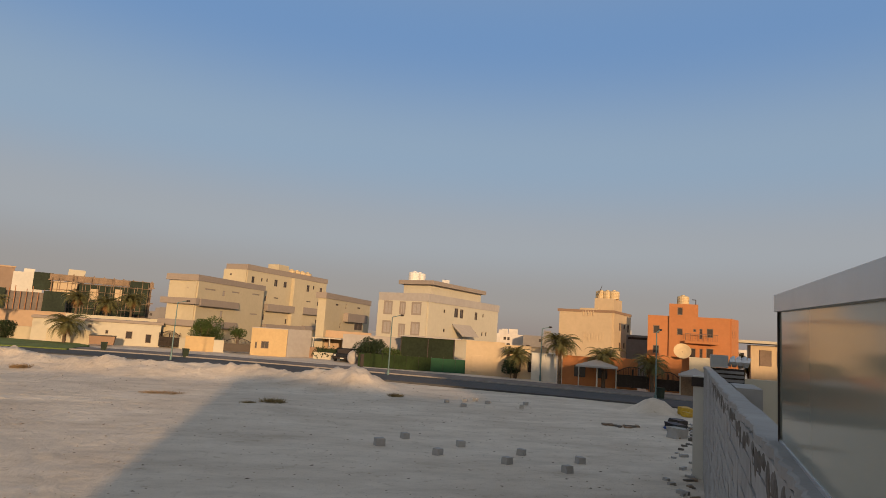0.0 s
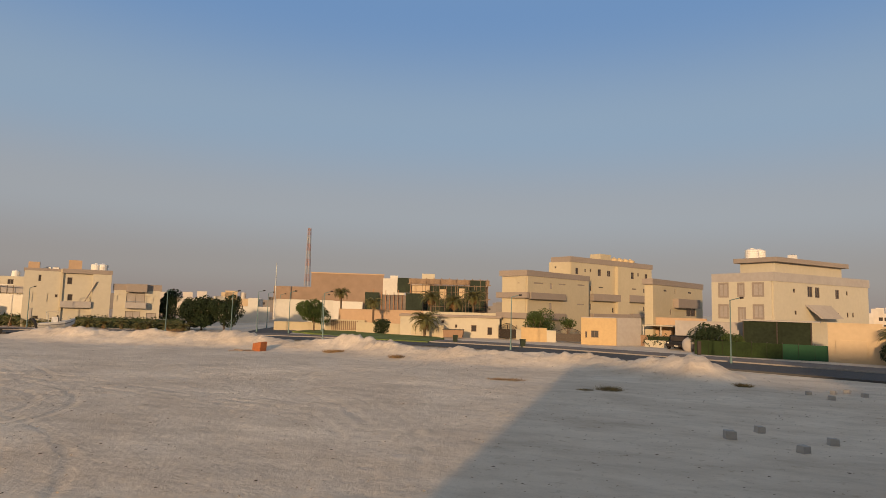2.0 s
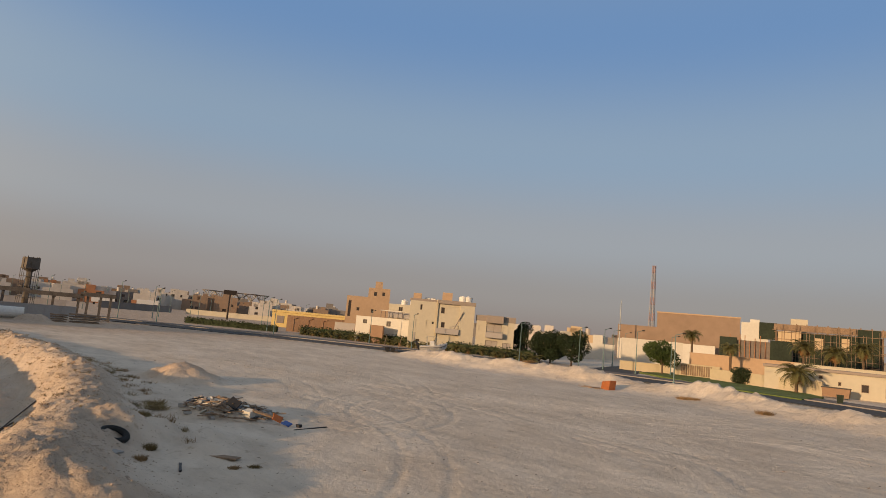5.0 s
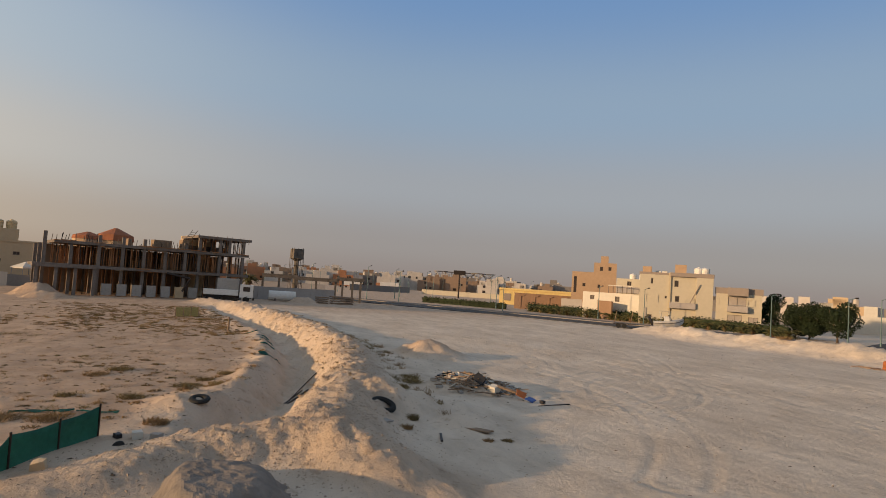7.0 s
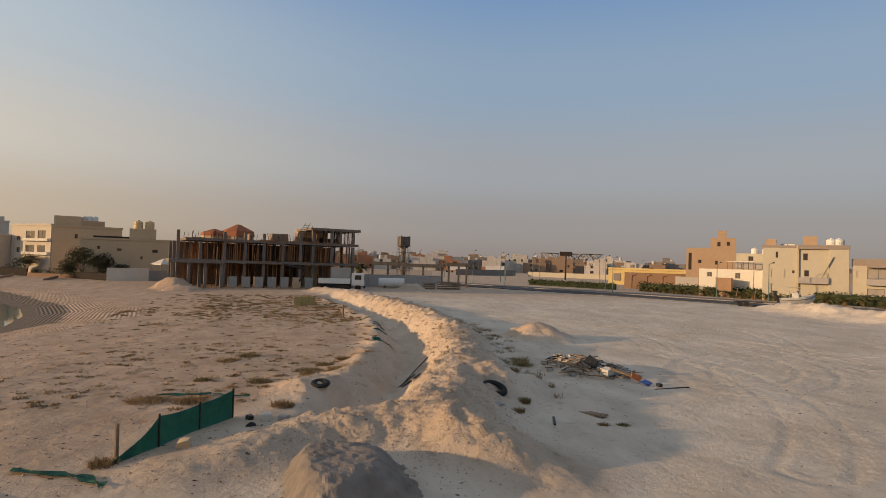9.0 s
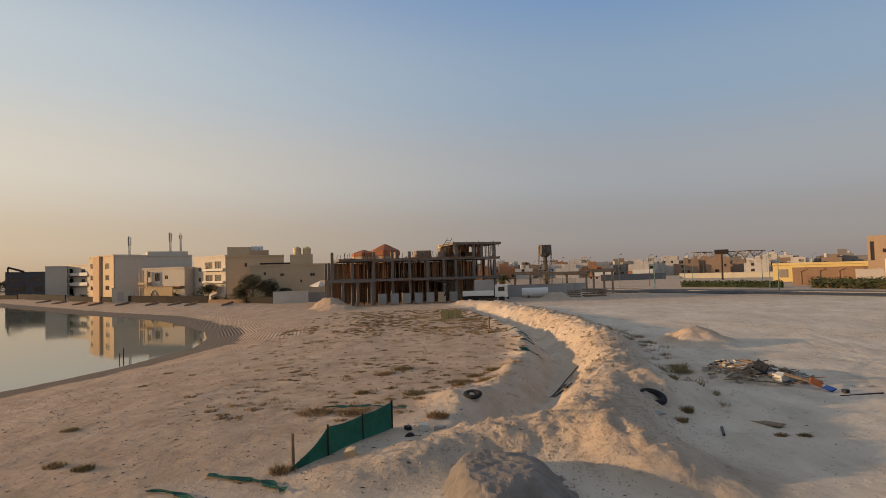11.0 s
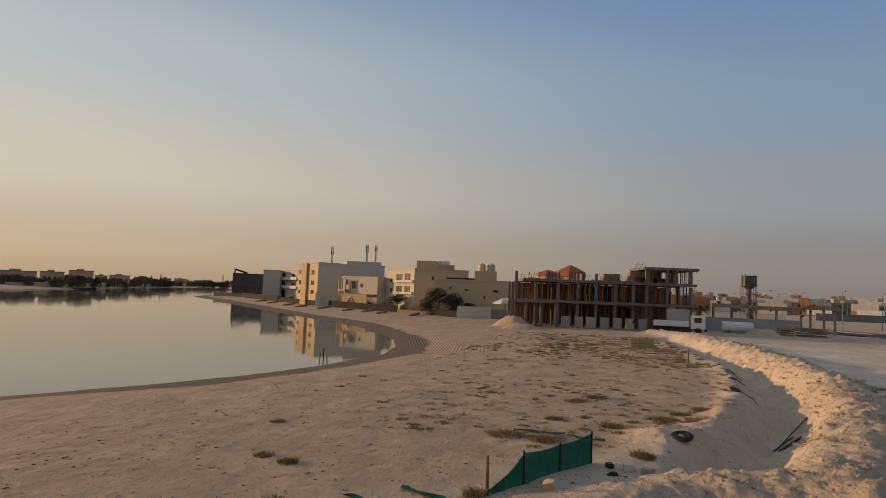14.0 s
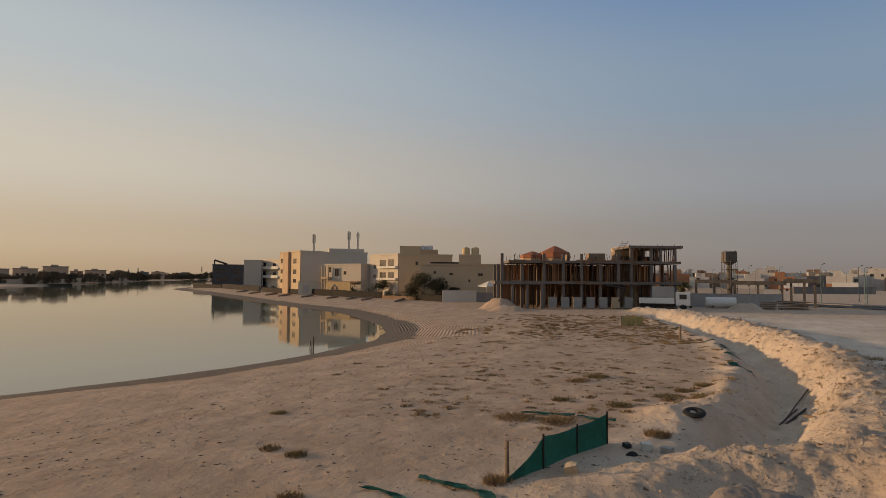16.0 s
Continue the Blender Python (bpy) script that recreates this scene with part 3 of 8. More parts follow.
GX = lines_at([(-100, -88, 0.5), (-88, -42, 0.22), (-42, -30, 0.16), (-30, -13, 0.105), (-13, 9, 0.24)], 0.8, (-135, 45))
GY = lines_at([(-40, -34, 0.4), (-34, -18, 0.2), (-18, -7, 0.25), (-7, 9, 0.12), (9, 13, 0.18), (13, 46, 0.24), (46, 66, 0.4)], 0.8, (-48, 85))
mx, my = np.meshgrid(GX, GY)
mz = ground_height(mx, my)
ruts, track_run, track_mask = rut_depth(mx, my)
mz = mz + ruts * (mz > -1.15) * (mz < 0.25)
nx, ny = len(GX), len(GY)
me = bpy.data.meshes.new("ground")
verts = np.stack([mx, my, mz], -1).reshape(-1, 3)
idx = np.arange(nx * ny).reshape(ny, nx)
quads = np.stack([idx[:-1, :-1], idx[:-1, 1:], idx[1:, 1:], idx[1:, :-1]], -1).reshape(-1, 4)
me.vertices.add(len(verts))
me.vertices.foreach_set("co", verts.ravel())
me.loops.add(quads.size)
me.loops.foreach_set("vertex_index", quads.ravel())
me.polygons.add(len(quads))
me.polygons.foreach_set("loop_start", np.arange(0, quads.size, 4))
me.polygons.foreach_set("use_smooth", np.ones(len(quads), bool))
me.update()
me.validate()
ridge_d, ridge_side, _ = to_line(mx, my, [(-97, 0.5), (-84, 1.6), (-66, 4.2), (-51.7, 5.4), (-41.7, 5.0), (-35.3, 4.1), (-29.7, 2.9), (-25.9, 1.4), (-22, -0.6), (-19, -2.6), (-15, -5), (-9, -10), (30, -30)])
west = np.clip(0.42 + (-ridge_side) * ridge_d / 5.0 + 0.25 * fbm(mx, my, 3, 3, 5), 0, 1)
crest = np.exp(-np.minimum(to_line(mx, my, RIDGE)[0] / 2.1, to_line(mx, my, NEAR_RIDGE)[0] / 1.9) ** 4)
west = np.maximum(west, 0.5 * crest)
west = np.maximum(west, 0.9 * np.exp(-(((mx + 40.8) ** 2 + (my - 15.0) ** 2) / 5.5) ** 2))
west = np.maximum(west, 0.75 * np.clip((-82 - mx) / 18, 0, 1))
bank = np.exp(-((to_line(mx, my, TRENCH)[0] / 2.6) ** 4))
attr = me.attributes.new("beach", "FLOAT", "POINT")
attr.data.foreach_set("value", west.ravel().astype(np.float32))
near_water = np.clip((9.0 - np.minimum(to_line(mx, my, SHORE)[0], to_line(mx, my, FARSHORE)[0])) / 2.0, 0, 1)
for key, field in (("track_run", track_run), ("track_mask", track_mask), ("loose", np.maximum(crest, 0.8 * bank))):
    attr = me.attributes.new(key, "FLOAT", "POINT")
    attr.data.foreach_set("value", np.minimum(field, 500).ravel().astype(np.float32))
attr = me.attributes.new("shore", "FLOAT", "POINT")
attr.data.foreach_set("value", near_water.ravel().astype(np.float32))
me.materials.append(SAND)
tagged(new("ground", me), "pale dusty sand ground with ridges, ruts and a trench", "ground", kind="structure")

me = bpy.data.meshes.new("water")
me.from_pydata([(-4200, -4200, -1.2), (800, -4200, -1.2), (800, -10, -1.2), (-4200, -10, -1.2)], [], [(0, 1, 2, 3)])
me.materials.append(WATER)
tagged(new("water", me), "still greenish lagoon water reflecting sky and houses", "water", kind="structure")


def ground_z(x, y):
    return float(ground_height(np.array([float(x)]), np.array([float(y)]))[0])


def ribbon(name, line, width, lift, mat, label, category, rise=0.0, step=2.0):
    """A strip that follows a line over the ground, with a small thickness."""
    pts = []
    for p, q in zip(line, line[1:]):
        p, q = Vector(p), Vector(q)
        n = max(1, int((q - p).length / step))
        pts += [p.lerp(q, i / n) for i in range(n)]
    pts.append(Vector(line[-1]))
    for _ in range(6):
        pts = [pts[0]] + [(a + b * 2 + c) / 4 for a, b, c in zip(pts, pts[1:], pts[2:])] + [pts[-1]]
    bm = bmesh.new()
    rows = []
    for i, p in enumerate(pts):
        d = (pts[min(i + 1, len(pts) - 1)] - pts[max(i - 1, 0)]).normalized()
        nrm = Vector((-d.y, d.x))
        a, b = p + nrm * width / 2, p - nrm * width / 2
        rows.append([bm.verts.new((v.x, v.y, z)) for v, z in ((a, lift - 0.3), (a, lift), (b, lift), (b, lift - 0.3))])
    for r, s in zip(rows, rows[1:]):
        for i in range(3):
            bm.faces.new((r[i], s[i], s[i + 1], r[i + 1]))
    ob = new(name, mesh_from(name, bm, mat))
    return tagged(ob, label, category, kind="structure"), pts


ROAD = [(120, -40), (75, 14), (52, 38), (31.5, 53.2), (16.5, 61.5), (0.5, 69.5), (-13, 75.8), (-30, 79), (-46, 78), (-60.5, 74.5), (-80, 67.5), (-104, 54), (-135, 33), (-175, 8), (-260, -40)]
_, road_mid = ribbon("road", ROAD, 8.2, 0.13, ASPHALT, "dark grey asphalt street curving past the lot", "road")


def beside(offset):
    out = []
    for i in range(0, len(road_mid), 2):
        d = (road_mid[min(i + 1, len(road_mid) - 1)] - road_mid[max(i - 1, 0)]).normalized()
        out.append(road_mid[i] + Vector((d.y, -d.x)) * offset)
    return out


ribbon("kerb", beside(4.2), 0.22, 0.26, KERB, "pale concrete kerb along the street", "kerb")
ribbon("pavement", beside(7.3), 6.0, 0.22, PAVING, "brown paved verge between street and houses", "pavement")
ribbon("side_road", [(-52, 80), (-62, 100), (-74, 135), (-84, 175)], 7.0, 0.12, ASPHALT, "side street leading away between the houses", "road")


# ---- houses along the street ----
def house(name, at, label):
    return thing(name, (*at, 0.0), label, "house", "houses of the neighbourhood")


def parapet(parent, face, depth, z0, z1, mat, over=0.12, name="parapet"):
    """A ring of parapet wall round a flat roof."""
    bm = bmesh.new()
    L = face.length
    face.box(bm, -over, L + over, -0.3, over, z0, z1)
    face.box(bm, -over, L + over, -depth - over, -depth + 0.3, z0, z1)
    face.box(bm, -over, 0.3, -depth + 0.3, -0.3, z0, z1)
    face.box(bm, L - 0.3, L + over, -depth + 0.3, -0.3, z0, z1)
    return part(name, bm, mat, parent)


def villa_with_green_box():
    h = house("villa", (24, 102), "off-white two-storey villa with taupe cornice and penthouse")
    fl, fr = Face((11.2, 95.7), (17.8, 90.3)), Face((17.8, 90.3), (34.0, 107.8))
    core(h, fr, 8.4, 0, 9.5, OFFWHITE, 0.05, 23.8, inset=0.02)
    facade(h, fl, 0, 9.5, OFFWHITE, [(1.8, 8.38, 1.6, 2.1), (4.35, 8.4, 1.1, 1.95), (6.74, 8.41, 1.7, 1.95), (1.77, 5.42, 1.6, 2.0), (4.45, 5.06, 1.2, 2.0), (6.75, 5.44, 1.6, 2.0)], TAUPE, SHUTTER, frame=0.26)
    facade(h, fr, 0, 9.5, OFFWHITE, [(4.63, 8.41, 0.5, 0.55), (8.41, 8.39, 1.25, 1.45), (10.21, 8.33, 1.15, 1.45), (15.3, 8.26, 1.0, 1.3), (17.9, 8.5, 0.45, 0.6), (4.85, 5.48, 0.5, 0.55), (15.2, 5.2, 0.8, 0.8), (17.9, 5.37, 0.45, 0.7), (19.4, 5.4, 0.45, 0.7)], FRAMEGREY, GLASSDARK)
    parapet(h, fr, 8.5, 9.5, 10.7, GREYR, 0.3, "cornice")
    core(h, fr, 8.6, 9.4, 9.6, GREYR, name="roof")
    fp = Face((18.6, 92.6), (30.0, 105.0))
    core(h, fp, 5.0, 9.6, 12.2, OFFWHITE, name="penthouse")
    band(h, fp, -0.7, fp.length + 0.7, -5.6, 0.7, 12.2, 12.85, TAUPE, "roof_slab", "taupe overhanging roof slab")
    bm = bmesh.new()
    fr.box(bm, 7.2, 13.4, 0.2, 0.4, 6.3, 6.6)
    for i in range(12):
        o = 0.2 + i * 0.16
        fr.box(bm, 7.2 + i * 0.04, 13.4 - i * 0.04, o, o + 0.18, 6.4 - i * 0.15, 6.55 - i * 0.15)
    part("awning", bm, GREYR, h, "grey sloping fabric awning")
    for x, y in ((16.4, 95.6), (17.4, 96.6)):
        water_tank(x, y, 12.85, 0.95, 1.5, WHITETANK, "white plastic water tank on the penthouse roof")
    ac_unit(22.0, 98.0, 12.85, 45)


def stepped_villa():
    h = house("villa", (-5, 115), "cream three-storey villa with taupe parapets and balcony bands")
    a, c = Face((-20.9, 105.7), (-16.5, 102.7)), Face((-16.5, 102.7), (-7.7, 119.7))
    core(h, c, 5.2, 0, 10.5, CREAM, 0.05, 19, inset=0.02)
    facade(h, a, 0, 10.6, CREAM, [(2.7, 9.45, 2.3, 0.22)], TAUPE, SHUTTER)
    facade(h, c, 0, 10.6, CREAM, [(6.8, 9.16, 0.7, 0.9), (3.1, 9.48, 2.7, 0.22), (6.7, 5.72, 0.7, 1.05), (16.5, 9.74, 2.4, 0.22), (16.3, 6.2, 2.4, 0.22), (10.2, 9.6, 2.2, 0.22)], TAUPE, SHUTTER)
    parapet(h, c, 5.3, 10.6, 11.56, TAUPE, 0.3)
    core(h, c, 5.2, 10.5, 10.7, GREYR, name="roof")
    for z0, z1 in ((6.9, 7.85), (3.5, 4.45)):
        band(h, a, -1.0, a.length + 0.9, 0.2, 0.95, z0, z1, TAUPE, "balcony_band", "taupe balcony parapet band")
        band(h, c, 0.0, 10.5, 0.2, 0.95, z0 - 0.15, z1, TAUPE, "balcony_band", "taupe balcony parapet band")
    ta, tc = Face((-15.07, 121.44), (-10.89, 119.35)), Face((-10.89, 119.35), (4.18, 140.8))
    core(h, tc, 4.2, 0, 14.26, CREAM, 0.05, 26.1, inset=0.02)
    facade(h, ta, 0, 14.26, CREAM, [(1.49, 13.27, 0.39, 0.39)], FRAMEGREY)
    facade(h, tc, 0, 14.26, CREAM, [(1.63, 12.61, 0.83, 1.21), (4.10, 12.83, 0.44, 0.66), (5.69, 12.94, 0.44, 0.66), (8.43, 12.66, 1.04, 1.32), (11.40, 12.61, 1.04, 1.16), (19.34, 12.61, 0.99, 1.38), (21.34, 12.94, 0.50, 0.77), (24.17, 12.61, 0.99, 1.21), (5.72, 9.42, 0.55, 0.99),
                              (23.39, 9.64, 0.50, 0.88), (24.86, 9.60, 0.50, 0.88), (5.65, 5.90, 0.44, 1.21), (12.73, 5.33, 0.55, 0.99), (8.91, 9.75, 1.43, 0.24), (19.91, 9.86, 1.54, 0.24), (23.32, 5.79, 0.50, 0.88), (24.75, 5.90, 0.50, 0.88)], FRAMEGREY, GLASSDARK)
    parapet(h, tc, 4.4, 14.26, 15.3, TAUPE, 0.3)
    core(h, tc, 4.2, 14.15, 14.37, GREYR, name="roof")
    for u0, u1, z0, z1 in ((5.50, 14.19, 7.05, 8.43), (5.50, 18.15, 3.65, 4.58), (17.16, 26.84, 7.11, 8.54), (18.26, 27.06, 3.92, 4.75)):
        band(h, tc, u0, u1, 0.2, 1.1, z0, z1, TAUPE, "balcony_band", "taupe balcony parapet band")
    # stair core at the end of the front
    band(h, tc, 13.4, 17.2, 0.2, 1.0, 0, 14.15, CREAM, "stair_tower", "cream stair tower without windows")
    rf = Face((3.2, 102.4), (12.2, 120.6))
    core(h, rf, 1.2, 0, 9.5, CREAM, 0.05, 20.2, inset=0.02)
    core(h, rf, 5.0, 0, 9.4, CREAM, 11.0, 20.2, name="rear_body", inset=1.0)
    facade(h, rf, 0, 9.5, CREAM, [(4.5, 8.6, 1.2, 0.3), (8.4, 8.6, 0.4, 0.9), (14.5, 8.6, 1.4, 0.3), (15.0, 5.6, 4.0, 2.1), (6.5, 5.2, 0.4, 0.9)], FRAMEGREY, GLASSDARK)
    parapet(h, rf, 1.2, 9.4, 10.32, TAUPE, 0.3)
    band(h, rf, 7.6, 17.0, 0.2, 1.1, 5.9, 7.4, TAUPE, "balcony_band", "taupe balcony parapet band")
    for i in range(4):
        p = tc.at(16.0 + i * 1.9, -2.0, 0)
        water_tank(p[0], p[1], 14.37, 0.93, 1.9)
    p = tc.at(10.5, -2.2, 0)
    bm = bmesh.new()
    tc.box(bm, 10.1, 13.5, -3.4, -0.8, 14.37, 16.57)
    part("roof_room", bm, CREAM, h)
    for u in (2.5, 4.6, 6.4, 20.5, 22.0):
        p = tc.at(u, -2.4, 0)
        ac_unit(p[0], p[1], 13.7, 30)


def gatehouse():
    h = thing("gatehouse", (-4, 97, 0), "yellow stone gatehouse with a barred window", "gatehouse")
    f = Face((-7.1, 95.9), (-2.0, 96.3))
    core(h, f, 4.0, 0, 3.9, YELLOW, 0.05, f.length - 0.05, inset=0.02)
    facade(h, f, 0, 4.0, YELLOW, [(2.0, 1.6, 1.1, 1.05), (0.75, 1.5, 0.3, 0.95)])
    s = Face((-2.0, 96.3), (1.4, 99.4))
    facade(h, s, 0, 4.1, GREYR)
    core(h, f, 4.3, 3.9, 4.1, GREYR, name="roof")


def white_annex():
    h = thing("annex", (-27, 104, 0), "low white flat-roofed annex with small windows", "annex")
    f = Face((-37.5, 99.7), (-21.2, 103.9))
    core(h, f, 5.0, 0, 3.3, OFFWHITE, 0.05, f.length - 0.05, inset=0.02)
    facade(h, f, 0, 3.35, OFFWHITE, [(12.5, 1.6, 0.9, 1.1), (9.5, 1.9, 0.4, 0.55), (7.2, 2.6, 0.5, 0.5), (15.2, 1.2, 0.8, 1.3)])
    band(h, f, -0.2, f.length + 0.3, -5.2, 0.45, 3.35, 3.75, TAUPE, "roof_slab", "taupe roof slab")


def beige_house():
    h = house("house", (38, 81), "sand-coloured two-storey house with a blank street wall")
    f, s = Face((34.9, 81.4), (40.3, 76.4)), Face((40.3, 76.4), (46.4, 83.0))
    core(h, f, 8.8, 0, 9.2, SANDSTONE, 0.05, 7.3, inset=0.02)
    facade(h, f, 0, 9.2, SANDSTONE)
    facade(h, s, 0, 9.2, SANDSTONE, [(3.0, 7.5, 1.0, 1.05), (5.4, 7.6, 0.8, 0.65), (7.5, 7.45, 1.1, 1.1), (3.1, 4.8, 1.0, 1.2), (5.5, 5.0, 0.8, 0.8), (7.5, 4.8, 1.0, 1.1)])
    parapet(h, f, 8.8, 9.2, 9.55, BROWNW, 0.28, "coping")
    bm = bmesh.new()
    f.box(bm, 2.9, 5.4, 0.0, 0.3, 9.5, 9.75)
    for i in range(5):
        f.box(bm, 3.3 + i * 0.36, 3.42 + i * 0.36, 0.2, 0.3, 8.7, 9.4)
    for i in range(8):
        f.box(bm, 3.4 + i * 0.37, 3.62 + i * 0.37, 0.2, 0.27, 5.5 + 0.3 * math.sin(i * 2.1), 6.4 + 0.2 * math.cos(i * 1.7))
    f.box(bm, 3.3, 6.4, 0.2, 0.25, 5.3, 5.38)
    part("relief", bm, SANDSTONE, h, "carved plaster relief panels")
    bm = bmesh.new()
    f.box(bm, 4.6, 7.2, -5.2, -0.8, 9.2, 11.2)
    part("stair_room", bm, SANDSTONE, h)
    for u in (5.0, 5.9, 6.8):
        p = f.at(u, -2.4, 0)
        water_tank(p[0], p[1], 11.2, 0.75, 1.25)
    tube_bm = bmesh.new()
    p = f.at(4.8, -1.2, 11.2)
    tube(tube_bm, p, (p[0] + 0.7, p[1], 13.0), 0.04)
    part("antenna", tube_bm, DARKMETAL, h)
    g = house("house", (48, 84), "grey clad narrow house behind the sand-coloured one")
    f2 = Face((44.9, 81.2), (48.2, 80.2))
    core(g, f2, 5.0, 0, 6.6, GREYCLAD)
    band(g, f2, 0.3, 3.0, 0.0, 0.08, 6.0, 6.3, DARKMETAL, "vent_strip")


def terracotta_house():
    h = house("house", (48, 72), "terracotta two-storey house with stair tower and balcony")
    l, t, r = Face((43.0, 72.2), (45.2, 70.9)), Face((45.2, 70.9), (48.0, 69.0)), Face((48.0, 69.0), (50.9, 66.9))
    w = Face((43.0, 72.2), (50.9, 66.9))
    core(h, w, 7.5, 0, 8.8, TERRA, 0.05, w.length - 0.05, inset=0.3)
    facade(h, l, 0, 9.1, TERRA, [(1.04, 7.33, 0.75, 1.0), (1.02, 4.84, 0.75, 1.0)])
    facade(h, t, 0, 10.65, TERRA, [(1.27, 9.73, 0.6, 0.95), (1.27, 7.18, 0.66, 0.8), (3.0, 7.43, 0.35, 0.35), (1.31, 4.69, 0.66, 0.7), (2.7, 4.63, 0.85, 1.2)], skin=0.45)
    facade(h, r, 0, 9.1, TERRA, [(0.34, 7.05, 0.36, 1.3), (1.37, 7.2, 0.75, 1.1), (0.37, 4.6, 0.36, 1.3), (1.36, 4.74, 0.8, 1.15)])
    core(h, t, 3.2, 8.8, 10.6, TERRA, name="stair_tower", inset=0.05)
    core(h, w, 7.6, 8.7, 9.0, TERRA, name="roof", inset=0.05)
    side = Face((50.9, 66.9), (53.8, 69.4))
    facade(h, side, 0, 9.1, TERRA, [(0.7, 7.2, 0.35, 1.0), (1.9, 7.2, 0.35, 1.0)])
    band(h, r, -1.5, 2.3, 0.3, 1.3, 5.8, 6.15, TERRA, "balcony_slab")
    bm = bmesh.new()
    for i in range(14):
        p = r.at(-1.4 + i * 0.28, 1.25, 0)
        tube(bm, (p[0], p[1], 6.15), (p[0], p[1], 6.95), 0.018, seg=5)
    a, b = r.at(-1.45, 1.25, 6.97), r.at(2.3, 1.25, 6.97)
    tube(bm, a, b, 0.03, seg=6)
    part("railing", bm, FRAMEBROWN, h)
    p = t.at(1.6, -1.4, 0)
    water_tank(p[0], p[1], 10.65, 0.75, 1.25)
    bm = bmesh.new()
    p = t.at(3.1, -0.6, 0)
    tube(bm, (p[0], p[1], 10.6), (p[0], p[1], 11.3), 0.05)
    tube(bm, (p[0], p[1], 11.28), (p[0] - 0.5, p[1], 11.28), 0.05)
    part("roof_pipe", bm, DARKMETAL, h)


def villa_by_the_hedge():
    h = house("villa", (-92, 90), "off-white villa with taupe balconies beside the hedge")
    f = Face((-87.9, 88.9), (-82.4, 94.0))
    core(h, f, 7.0, 0, 6.5, OFFWHITE, 0.05, 7.4, inset=0.02)
    facade(h, f, 0, 6.6, OFFWHITE, [(0.9, 5.2, 0.8, 1.2), (3.5, 5.2, 3.0, 1.9), (3.2, 2.0, 2.4, 1.7), (5.6, 5.1, 0.7, 1.2), (6.7, 5.1, 0.6, 1.2), (6.2, 1.8, 1.6, 1.6), (0.9, 1.4, 0.7, 0.5)], FRAMEGREY, SHUTTER, blind=(0, 3, 4))
    parapet(h, f, 7.0, 6.5, 7.7, TAUPE, 0.2)
    band(h, f, 1.9, 5.3, 0.2, 1.3, 3.4, 4.4, GREYR, "balcony_band", "grey balcony parapet")
    band(h, f, 1.9, 5.3, 0.2, 1.3, 6.3, 7.75, TAUPE, "canopy_band", "taupe canopy band")
    bm = bmesh.new()
    tube(bm, f.at(1.9, 1.25, 4.6), f.at(5.3, 1.25, 4.6), 0.05, seg=6)
    part("handrail", bm, STEEL, h)
    m = Face((-97.0, 79.0), (-88.3, 88.5))
    core(h, m, 7.0, 0, 9.2, OFFWHITE, 0.05, 12.8, inset=0.02)
    facade(h, m, 0, 9.4, OFFWHITE, [(6.55, 7.9, 0.75, 1.2), (6.77, 5.06, 0.75, 1.1), (4.76, 5.25, 0.4, 0.5), (2.2, 8.2, 0.4, 1.1), (1.6, 4.9, 0.6, 1.6), (3.6, 4.9, 0.4, 1.5), (10.9, 8.2, 0.4, 0.9), (11.7, 8.2, 0.4, 0.9), (2.0, 1.6, 0.8, 0.5)], FRAMEGREY, blind=(4, 5))
    band(h, m, 5.2, 5.6, 0.2, 0.5, 0, 9.9, CREAM, "pilaster")
    band(h, m, 10.0, 12.9, 0.2, 0.7, 0, 9.3, OFFWHITE, "corner_tower")
    band(h, m, 5.4, 13.0, -0.2, 0.75, 9.2, 9.95, TAUPE, "parapet_band", "taupe parapet band")
    parapet(h, m, 7.0, 9.3, 9.85, TAUPE, 0.15)
    band(h, m, 5.4, 10.0, 0.2, 1.1, 3.3, 4.4, GREYR, "balcony_band", "grey balcony parapet")
    bm = bmesh.new()
    tube(bm, m.at(9.0, 0.9, 4.4), m.at(10.6, 0.9, 7.9), 0.09, seg=5)
    part("stair_rail", bm, TAUPE, h)
    for u, w0, z in ((0.4, 1.6, 10.9), (6.2, 2.0, 11.5)):
        bm = bmesh.new()
        m.box(bm, u, u + w0, -2.4, -0.2, 9.4, z)
        part("roof_room", bm, PINKTAN, h)
    for u in (10.4, 11.5):
        p = m.at(u, -1.6, 0)
        water_tank(p[0], p[1], 9.9, 0.85, 1.3, WHITETANK, "white plastic water tank on a villa roof")
    for u in (3.2, 4.4):
        p = m.at(u, -1.8, 0)
        ac_unit(p[0], p[1], 9.4, 40)
    w = Face((-108.5, 82.5), (-99.0, 91.5))
    core(h, w, 6.0, 0, 8.6, CREAM, name="rear_wing")
    facade(h, w, 0, 8.6, OFFWHITE, [(2.6, 7.6, 0.9, 0.9), (7.6, 7.4, 1.4, 0.3), (8.6, 5.0, 0.8, 2.0)], FRAMEGREY)
    band(h, w, 0, 5.5, 0.2, 0.6, 5.6, 6.9, GREYR, "balcony_band", "grey balcony parapet")
    for u in (3.0, 5.0):
        p = w.at(u, -2, 0)
        water_tank(p[0], p[1], 8.6, 0.7, 1.2, WHITETANK, "white plastic water tank on a villa roof")
    q = Face((-113.0, 77.5), (-99.5, 84.5))
    core(h, q, 6.0, 0, 5.4, WHITE, name="side_wing")
    facade(h, q, 0, 5.4, WHITE, [(2.2, 4.3, 1.0, 0.9), (7.8, 4.2, 1.0, 1.1)], FRAMEGREY)
